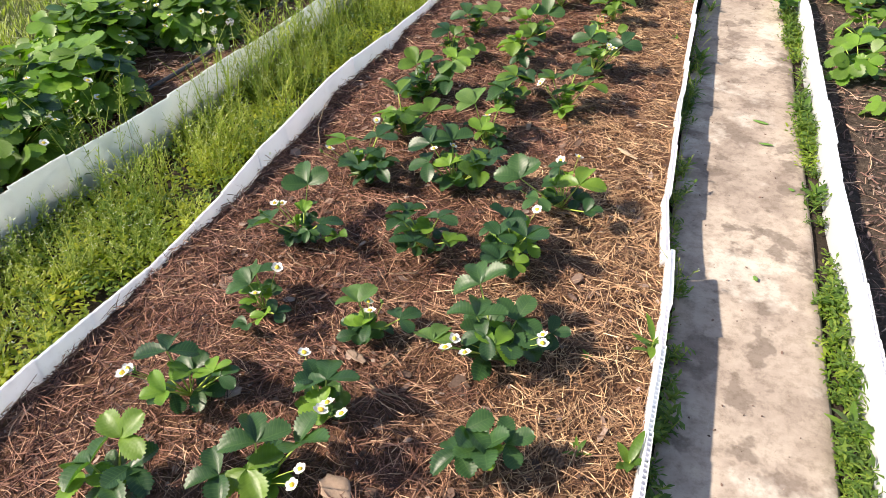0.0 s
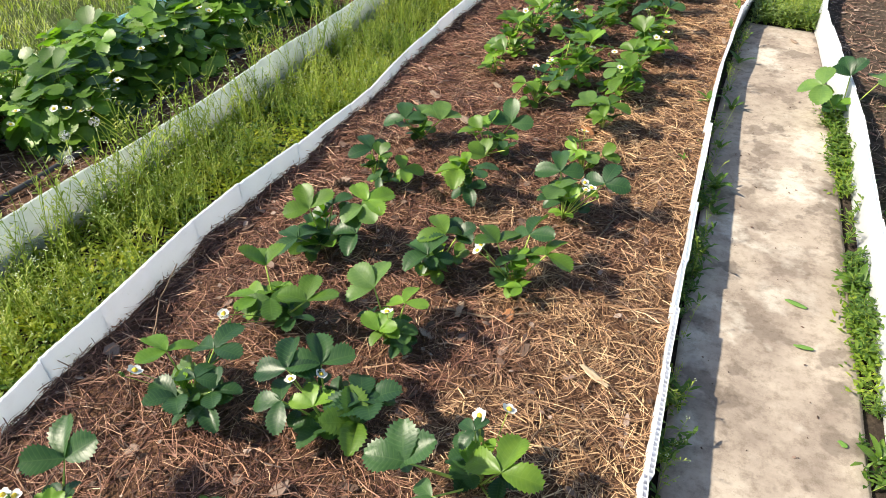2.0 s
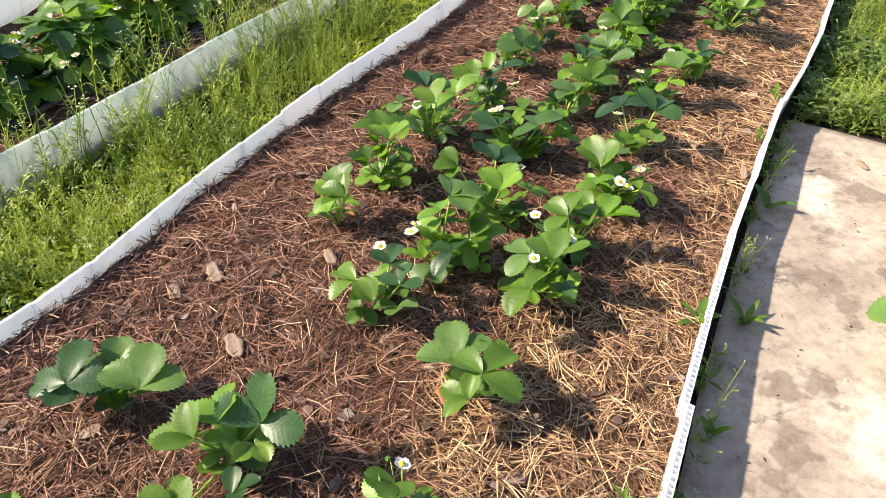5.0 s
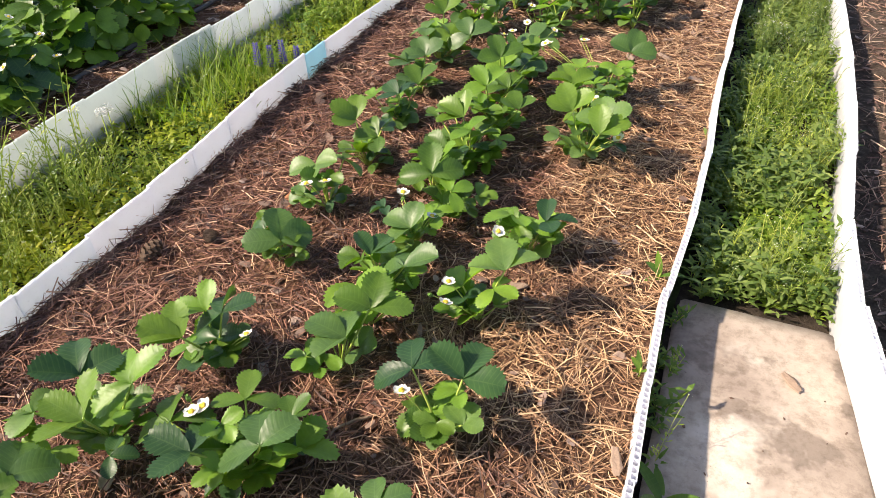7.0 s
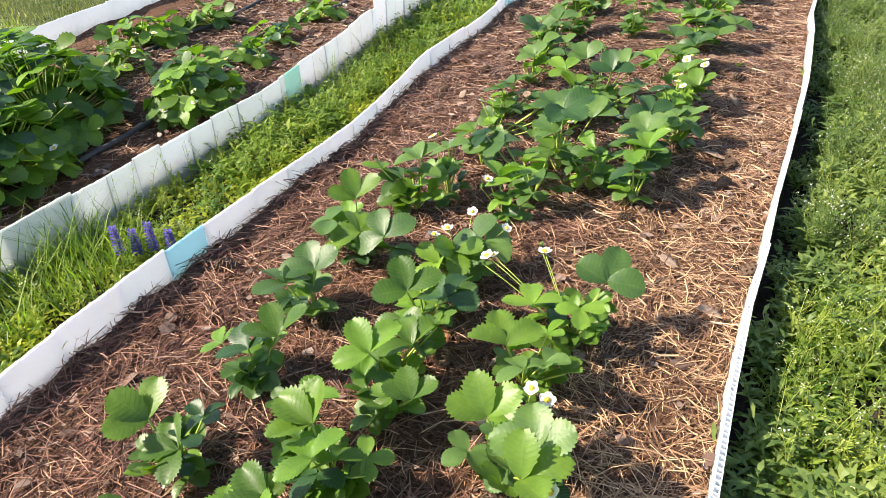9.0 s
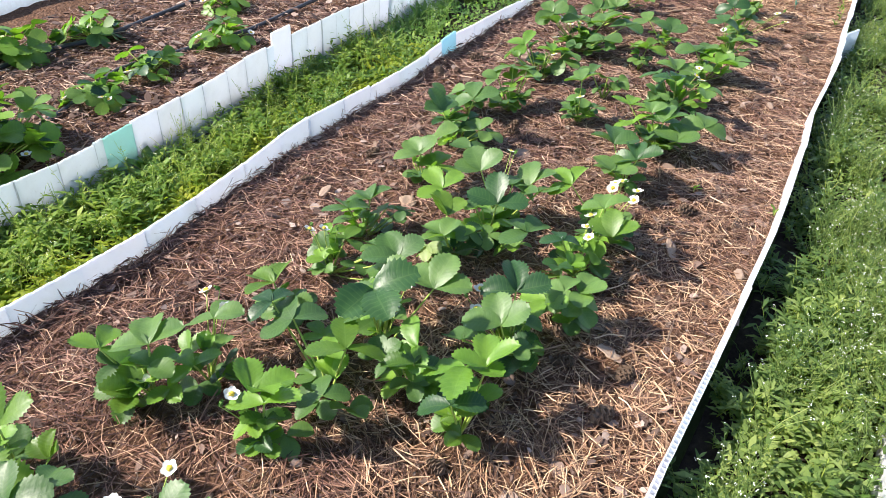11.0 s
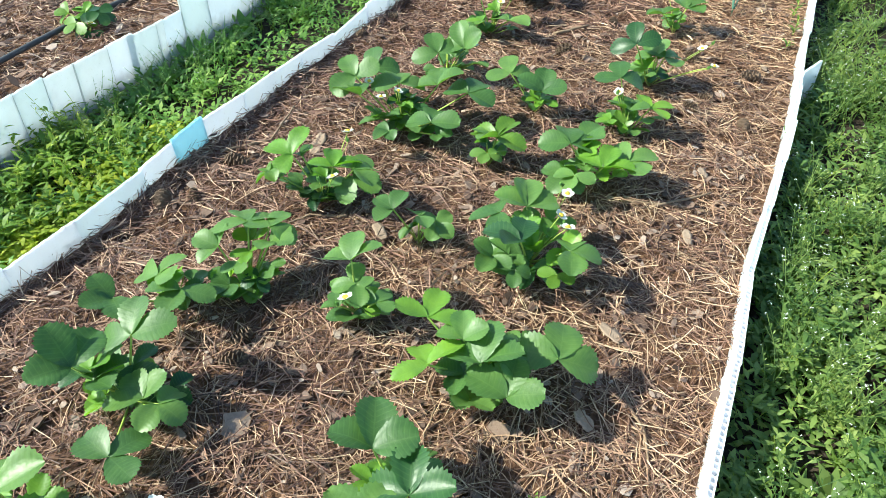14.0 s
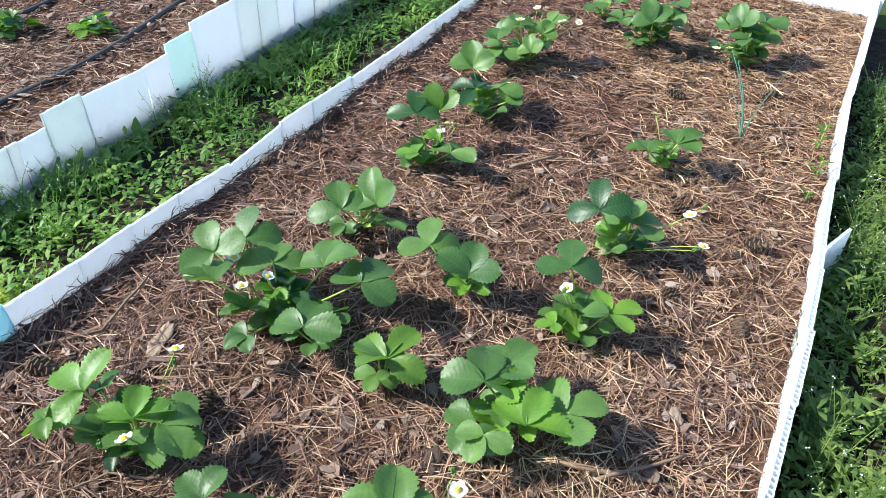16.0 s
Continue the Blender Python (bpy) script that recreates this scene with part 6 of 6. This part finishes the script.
hose("irrigation_hose", [(-1.93, 0.8, -0.03), (-1.92, 1.8, -0.03), (-1.87, 2.2, -0.028), (-1.86, 3.2, -0.03), (-1.84, 4.7, -0.03), (-1.84, 5.2, -0.03), (-1.80, 5.9, -0.028), (-1.83, 6.4, -0.03), (-1.95, 6.72, -0.028), (-1.99, 6.84, -0.028), (-1.94, 7.05, -0.028), (-1.87, 7.4, -0.03), (-1.90, 8.0, -0.03), (-1.86, 8.4, -0.028), (-1.88, 8.7, -0.03), (-2.0, 9.2, -0.03), (-2.02, 10.0, -0.03)], 0.009, HOSE, "black irrigation hose lying on the neighbouring bed")
hose("irrigation_hose", [(-2.36, 5.6, -0.03), (-2.36, 6.87, -0.03), (-2.29, 7.0, -0.028), (-2.33, 7.4, -0.03), (-2.38, 8.6, -0.03), (-2.44, 9.2, -0.03)], 0.009, HOSE, "second black irrigation hose among the neighbouring plants")
hose("yellow_hose", [(0.47, 10.05, -0.05), (0.8, 10.14, -0.07), (1.6, 10.2, -0.12)], 0.011, YELLOW, "bright yellow hose end beside the bed's corner")


# ---- litter ----
def needles(name, n, x0, x1, y0, y1, height, seed, label, lo=0.035, hi=0.085, thick=1.0, lift=0.0):
    """Fallen pine needles, most of them in pairs that share a foot."""
    g = np.random.default_rng(seed + 500)
    xs, ys = spread(n // 2, x0, x1, y0, y1, seed, -1.0, 2.5, 0.004)
    m = len(xs)
    # drifts: in each patch the needles favour one direction
    favour = 6.0 * noise2(xs[::8], ys[::8], 1.7, 3.3).repeat(8)[:m] if m > 8 else np.zeros(m)
    az = np.where(g.random(m) < 0.45, favour + g.normal(0, 0.5, m), g.random(m) * 2 * np.pi)
    ln = lo + (hi - lo) * g.random(m)
    z = height(xs, ys) + 0.0015 + 0.013 * g.random(m) ** 2.0
    az2 = az + np.where(g.random(m) < 0.7, g.normal(0, 0.22, m), g.random(m) * 6.28)
    fx, fy = xs - np.cos(az) * ln * 0.5, ys - np.sin(az) * ln * 0.5
    fx, fy, z = np.tile(fx, 2), np.tile(fy, 2), np.tile(z, 2)
    az, ln = np.concatenate((az, az2)), np.concatenate((ln, ln * (0.85 + 0.3 * g.random(m))))
    n = 2 * m
    bend = g.normal(0, 0.55, n)
    w = thick * (0.00042 + 0.00044 * g.random(n))
    tilt, roll = g.normal(0, 0.10, n) + lift * g.random(n), g.normal(0, 0.7, n)
    V = []
    for s in (0.0, 0.5, 1.0):
        a = az + bend * s * 0.5
        cx, cy = fx + np.cos(a) * ln * s, fy + np.sin(a) * ln * s
        cz = z + tilt * ln * s + 0.004 * 4 * s * (1 - s) * (g.random(n) - 0.3)
        px, py = -np.sin(az + bend * s), np.cos(az + bend * s)
        for q in (-1, 1):
            V.append(np.stack((cx + px * w * q, cy + py * w * q, cz + w * roll * q), -1))
    V = np.stack(V, 1).reshape(-1, 3)
    lo_x, hi_x = (x0(V[:, 1]) if callable(x0) else x0), (x1(V[:, 1]) if callable(x1) else x1)
    V[:, 0] = np.clip(V[:, 0], lo_x + 0.005, hi_x - 0.005)
    b = np.arange(n)[:, None, None] * 6
    f = (b + np.array([[[0, 1, 3, 2], [2, 3, 5, 4]]])).reshape(-1, 4)
    return tagged(new(name, mesh_of(name, V, f, NEEDLE)), label, "pine needles", kind="stuff")


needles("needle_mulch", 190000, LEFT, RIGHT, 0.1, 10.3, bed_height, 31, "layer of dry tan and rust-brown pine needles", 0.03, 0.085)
needles("needle_mulch", 2600, LEFT, lambda y: LEFT(y) + 0.06, 0.3, 10.3, bed_height, 34, "dark needles heaped against the white boards", 0.03, 0.06, 1.3, 0.5)
needles("needle_mulch", 26000, lambda y: SECOND(y) - 0.85, lambda y: SECOND(y) - 0.01, 0.6, 10.2, lambda x, y: -0.045 + 0.02 * noise2(x, y, 4.0, 3.0) + 0.008 * noise2(x, y, 20.0, 7.0), 32, "thin layer of grey pine needles on the neighbouring bed", 0.03, 0.08, 1.2)
needles("needle_mulch", 22000, lambda y: SECOND(y) - 1.2, lambda y: SECOND(y) - 0.01, 6.2, 10.2, lambda x, y: -0.045 + 0.02 * noise2(x, y, 4.0, 3.0) + 0.008 * noise2(x, y, 20.0, 7.0), 35, "dense tan needles on the bare half of the neighbouring bed", 0.03, 0.09, 1.5)
needles("needle_mulch", 9000, lambda y: NEXT(y) + 0.01, lambda y: NEXT(y) + 0.7, 0.6, 7.5, lambda x, y: -0.06 + 0.016 * noise2(x, y, 5.0, 6.0) + 0.008 * noise2(x, y, 22.0, 2.0), 33, "scattered needles and straw on the bed across the path", 0.03, 0.09, 1.4)


def chip_arrays(n, xs, ys, z, lo, hi, seed):
    """Thin irregular six-sided flakes lying at odd tilts."""
    g = np.random.default_rng(seed + 500)
    size = lo + (hi - lo) * g.random(n) ** 2.2
    ratio = 0.35 + 0.5 * g.random(n)
    az = g.random(n) * 6.283
    tx, ty = g.normal(0, 0.25, n), g.normal(0, 0.25, n)
    V = []
    for up in (0.0, 1.0):
        for i in range(6):
            a = i * math.pi / 3 + g.normal(0, 0.2, n)
            q = size * (0.75 + 0.4 * g.random(n))
            lx, ly = np.cos(a) * q, np.sin(a) * q * ratio
            X, Y = lx * np.cos(az) - ly * np.sin(az), lx * np.sin(az) + ly * np.cos(az)
            V.append(np.stack((xs + X, ys + Y, z + tx * X + ty * Y + up * (0.0015 + 0.05 * size)), -1))
    V = np.stack(V, 1).reshape(-1, 3)
    b = np.arange(n)[:, None, None] * 12
    F = [[6, 7, 8, 9], [6, 9, 10, 11]] + [[i, (i + 1) % 6, 6 + (i + 1) % 6, 6 + i] for i in range(6)]
    return V, (b + np.array([F])).reshape(-1, 4)


def chips(name, n, x0, x1, y0, y1, height, lo, hi, seed, label, keep=-1.0):
    xs, ys = spread(n, x0, x1, y0, y1, seed, keep, 2.0, 0.01)
    return tagged(new(name, mesh_of(name, *chip_arrays(len(xs), xs, ys, height(xs, ys) + 0.007, lo, hi, seed), BARK)), label, "bark chips", kind="stuff")


chips("bark_chips", 2200, LEFT, RIGHT, 0.2, 10.3, bed_height, 0.005, 0.018, 41, "small flakes of grey-brown bark among the needles")
chips("bark_chips", 3000, LEFT, RIGHT, 5.8, 10.3, bed_height, 0.004, 0.016, 42, "flakes of grey-pink bark on the far half of the bed")
chips("bark_chips", 1000, lambda y: SECOND(y) - 1.2, SECOND, 6.2, 10.2, lambda x, y: -0.032 + 0.0 * x, 0.006, 0.026, 47, "grey-brown bark flakes strewn on the bare half of the neighbouring bed")
chips("bark_chips", 900, lambda y: SECOND(y) - 0.7, SECOND, 0.6, 10.0, lambda x, y: -0.035 + 0.0 * x, 0.006, 0.022, 43, "bark flakes on the neighbouring bed")
chips("litter_bits", 6000, LEFT, RIGHT, 0.2, 10.3, bed_height, 0.0018, 0.0065, 45, "fine crumbs of bark and broken needles on the mulch")
chips("soil_bits", 2500, lambda y: NEXT(y) + 0.01, lambda y: NEXT(y) + 0.6, 0.4, 6.5, lambda x, y: -0.062 + 0.016 * noise2(x, y, 5.0, 6.0) + 0.008 * noise2(x, y, 22.0, 2.0), 0.003, 0.014, 46, "flakes of bark and dry stalk on grey soil")
chips("crumbs", 170, lambda y: RIGHT(y) + 0.03, lambda y: RIGHT(y) + 0.36, 0.3, 4.4, lambda x, y: PATH_Z - 0.006 + 0.0 * x, 0.0015, 0.005, 44, "crumbs of earth and plant bits on the path")

# larger flakes that lie loose on the mulch
BITS = []
for s in range(7):
    v, f = chip_arrays(1, np.zeros(1), np.zeros(1), np.zeros(1), 0.013 + 0.0015 * s, 0.016 + 0.002 * s, 600 + s)
    BITS.append(mesh_of("bark_bit", v, f, FLAKE))
g = random.Random(77)
for i in range(250):
    y = g.uniform(0.7, 9.6)
    x = g.uniform(float(LEFT(y)) + 0.08, float(RIGHT(y)) - 0.04)
    ob = new("bark_bit", BITS[i % 7])
    ob.matrix_basis = Matrix.Translation((x, y, bed_z(x, y) + 0.006)) @ Euler((g.uniform(-0.25, 0.25), g.uniform(-0.25, 0.25), g.uniform(0, 6.28))).to_matrix().to_4x4() @ Matrix.Scale(g.uniform(0.75, 1.1), 4)
    tagged(ob, "small grey-brown flake of bark on the mulch", "bark flake", "loose bark bits")


def cone_mesh():
    """A small open pine cone lying on its side along +x."""
    p = Pile()
    for i in range(46):
        s = i / 46
        a = i * 2.39996
        rad = 0.0155 * math.sin(math.pi * (0.16 + 0.78 * s)) ** 0.8
        x = -0.022 + 0.046 * s
        d = np.array((0.35, math.cos(a), math.sin(a)))
        t = np.array((0.0, -math.sin(a), math.cos(a))) * 0.0052
        c = np.array((x, 0, 0))
        tip = c + d * rad
        n = np.array((0.0018, 0, 0))
        p.add([c + d * rad * 0.25 - t * 0.4, c + d * rad * 0.25 + t * 0.4, tip + t, tip - t, tip + t + n, tip - t + n, c + d * rad * 0.3 + n * 2], [(0, 1, 2, 3), (3, 2, 4, 5), (5, 4, 6, 6)])
    v, f = tube([(-0.022, 0, 0), (0, 0, 0), (0.024, 0, 0)], [0.006, 0.008, 0.002], 6)
    p.add(v, f)
    return p.mesh("pine_cone", CONE)


CONEME = cone_mesh()
g = random.Random(5)
CONES = [(-0.573, 7.12), (-0.555, 7.07), (-1.03, 4.33), (-0.07, 0.83), (-0.75, 7.65), (-0.71, 7.62), (0.02, 8.62), (0.06, 8.30), (0.19, 8.55), (0.20, 8.28), (-0.13, 8.12), (-0.98, 7.40), (-0.93, 7.45), (-0.86, 6.75), (0.05, 6.22), (-0.60, 3.45), (-0.47, 8.05), (-0.97, 8.35)]
CONES += [(g.uniform(-0.95, 0.15), g.uniform(5.6, 9.9)) for _ in range(34)] + [(g.uniform(-1.05, 0.0), g.uniform(0.9, 5.6)) for _ in range(12)]
for x, y in CONES:
    ob = new("pine_cone", CONEME)
    s = g.uniform(0.85, 1.25)
    ob.matrix_basis = Matrix.Translation((x, y, bed_z(x, y) + 0.012 * s)) @ Euler((g.uniform(0, 6.28), g.uniform(-0.5, 0.5), g.uniform(0, 6.28))).to_matrix().to_4x4() @ Matrix.Scale(s, 4)
    tagged(ob, "open brown pine cone lying on the needle mulch", "pine cone", "pine cones on the bed")


def twig(pts, r, label="thin dry twig lying on the mulch", mat=None):
    pts = np.array([(x, y, bed_z(x, y) + 0.009 + dz) for x, y, dz in pts])
    t = np.linspace(0, len(pts) - 1, len(pts) * 3)
    fine = np.stack([np.interp(t, np.arange(len(pts)), pts[:, i]) for i in range(3)], -1)
    fine[1:-1] += rng.normal(0, 0.0012, (len(fine) - 2, 3))
    tagged(new("twig", mesh_of("twig", *tube(fine, np.linspace(r, r * 0.6, len(fine)), 6), mat or TWIG, smooth=True)), label, "twig", "twigs on the bed")


twig([(0.10, 7.28, 0), (0.15, 7.22, 0.002), (0.175, 7.12, 0)], 0.003)
twig([(-0.02, 7.83, 0), (0.10, 7.86, 0), (0.17, 7.87, 0)], 0.005)
twig([(0.04, 7.82, 0), (0.11, 7.88, 0), (0.16, 7.93, 0.006)], 0.004)
twig([(-1.05, 1.75, 0), (-1.12, 1.88, 0.02), (-1.14, 1.98, 0.05)], 0.0025)
twig([(-0.55, 2.12, 0), (-0.38, 2.13, 0), (-0.28, 2.17, 0.002)], 0.004)
twig([(-0.98, 2.78, 0), (-1.03, 2.95, 0.012)], 0.003)
twig([(-0.98, 7.62, 0), (-0.90, 7.72, 0.004), (-0.93, 7.88, 0.012)], 0.004)
twig([(-0.42, 8.62, 0), (-0.33, 8.72, 0)], 0.006)
twig([(-0.20, 2.52, 0), (-0.17, 2.66, 0.004)], 0.003)
for _ in range(60):
    x, y, a, ln = g.uniform(-1.0, 0.05), g.uniform(0.6, 9.8), g.uniform(0, 6.28), g.uniform(0.03, 0.09)
    if y > 6:
        x += g.uniform(0, 0.15)
    twig([(x, y, 0), (x + math.cos(a) * ln, y + math.sin(a) * ln, 0.003), (x + math.cos(a + 0.3) * 1.8 * ln, y + math.sin(a + 0.3) * 1.8 * ln, 0)], g.uniform(0.0016, 0.0032))


def fallen(name, x, y, z, ln, wd, az, mat, label, curl=0.3, tilt=0.15):
    """A dry curled leaf or flake."""
    n = 7
    v, f = [], []
    rnd = random.Random(int(x * 1000) * 31 + int(y * 1000))
    blunt = 0.10 if "leaf" in name else 0.3
    for i in range(n):
        s = i / (n - 1)
        half = wd / 2 * (blunt + (1 - blunt) * math.sin(math.pi * (0.08 + 0.84 * s)) ** 0.8)
        for q in (-1, -0.4, 0.4, 1):
            if abs(q) == 1:
                q *= rnd.uniform(0.62, 1.12)
            v.append((half * q, ln * (s - 0.5 + rnd.uniform(-0.04, 0.04)), curl * (half * q) ** 2 / (wd + 1e-6) * 2.5 + 0.25 * curl * ln * (s - 0.5) ** 2))
    m = len(v)
    v += [(a, b, c2 + 0.0011) for a, b, c2 in v]
    for i in range(n - 1):
        for j in range(3):
            a = i * 4 + j
            f += [(a, a + 4, a + 5, a + 1), (m + a, m + a + 1, m + a + 5, m + a + 4)]
        for a, b in ((i * 4, i * 4 + 4), (i * 4 + 7, i * 4 + 3)):
            f.append((a, m + a, m + b, b))
    ob = new(name, mesh_of(name, v, f, mat, smooth=True))
    ob.matrix_basis = Matrix.Translation((x, y, z)) @ Euler((tilt, tilt * 0.6, az)).to_matrix().to_4x4()
    return tagged(ob, label, "dry leaf" if "leaf" in name else "bark flake", "fallen leaves" if "leaf" in name else "bark flakes")


for x, y, ln, wd, az, mat in ((-0.441, 5.29, 0.05, 0.035, 0.4, DRYLEAF), (-0.84, 4.61, 0.06, 0.03, 0.2, DRYLEAF), (-0.36, 3.10, 0.06, 0.035, 1.0, DRYLEAF), (-0.39, 3.756, 0.06, 0.025, 0.9, DRYLEAF), (-0.247, 4.43, 0.06, 0.03, 2.4, TANLEAF), (-0.743, 3.82, 0.04, 0.025, 0.3, TANLEAF), (-0.64, 6.57, 0.055, 0.045, 0.5, TANLEAF), (-0.50, 5.95, 0.06, 0.04, 1.4, DRYLEAF), (-0.38, 6.1, 0.045, 0.035, 1.2, DRYLEAF),
                          (-0.55, 0.95, 0.05, 0.03, 1.3, TANLEAF), (-0.44, 0.62, 0.08, 0.06, 1.1, TANLEAF), (-0.80, 3.5, 0.05, 0.03, 0.8, DRYLEAF), (-0.33, 2.15, 0.04, 0.03, 0.1, DRYLEAF), (-0.78, 3.05, 0.06, 0.04, 0.9, TANLEAF), (0.19, 9.9, 0.06, 0.025, 1.7, DRYLEAF), (0.06, 9.55, 0.07, 0.02, 1.6, DRYLEAF), (0.22, 8.62, 0.03, 0.02, 0.5, TANLEAF), (-0.15, 5.65, 0.04, 0.03, 0.4, TANLEAF)):
    fallen("dry_leaf", x, y, bed_z(x, y) + 0.012, ln, wd, az, mat, "curled russet dry leaf on the mulch" if mat is DRYLEAF else "pale tan dry leaf on the mulch")
for x, y, ln, wd, az in ((-0.099, 2.021, 0.075, 0.022, 1.15), (-0.045, 5.68, 0.05, 0.035, 0.9), (0.058, 5.52, 0.045, 0.035, 1.2), (0.046, 7.41, 0.05, 0.03, 1.1), (0.134, 7.757, 0.04, 0.025, 0.3), (-0.87, 6.78, 0.065, 0.018, 0.6), (-0.855, 6.50, 0.05, 0.022, 0.1), (0.195, 6.67, 0.035, 0.025, 0.2), (0.007, 6.255, 0.055, 0.03, 1.3), (-0.005, 4.07, 0.05, 0.022, 0.2), (-0.119, 3.87, 0.05, 0.02, 1.2), (-0.985, 3.12, 0.04, 0.03, 1.0), (-0.77, 3.737, 0.045, 0.03, 0.5), (-0.756, 3.345, 0.045, 0.03, 0.9), (-0.446, 2.13, 0.05, 0.02, 0.1), (-0.95, 3.2, 0.055, 0.035, 0.9), (0.03, 6.70, 0.075, 0.025, 0.4), (0.21, 6.5, 0.05, 0.02, 0.4), (-0.78, 7.75, 0.08, 0.035, 0.2), (0.13, 8.0, 0.035, 0.025, 0.5), (0.05, 7.2, 0.04, 0.03, 0.9), (-0.48, 7.5, 0.05, 0.03, 0.9)):
    fallen("bark_flake", x, y, bed_z(x, y) + 0.012, ln, wd, az, WOOD if (x, y) == (-0.099, 2.021) else TANLEAF, "pale split wood flake on the needle mulch" if (x, y) == (-0.099, 2.021) else "flat pinkish bark flake on the needle mulch", 0.15)
for x, y, ln, wd, az in ((0.316, 2.528, 0.055, 0.018, 1.3), (0.335, 2.37, 0.045, 0.015, 1.6), (0.285, 4.40, 0.05, 0.025, 0.6), (0.31, 1.62, 0.02, 0.015, 0.3), (0.41, 2.1, 0.02, 0.016, 1.0)):
    fallen("fallen_leaf", x, y, PATH_Z + 0.004, ln, wd, az, TANLEAF if y > 4 else SEPAL, "loose leaf lying on the pale path", 0.1, 0.03)
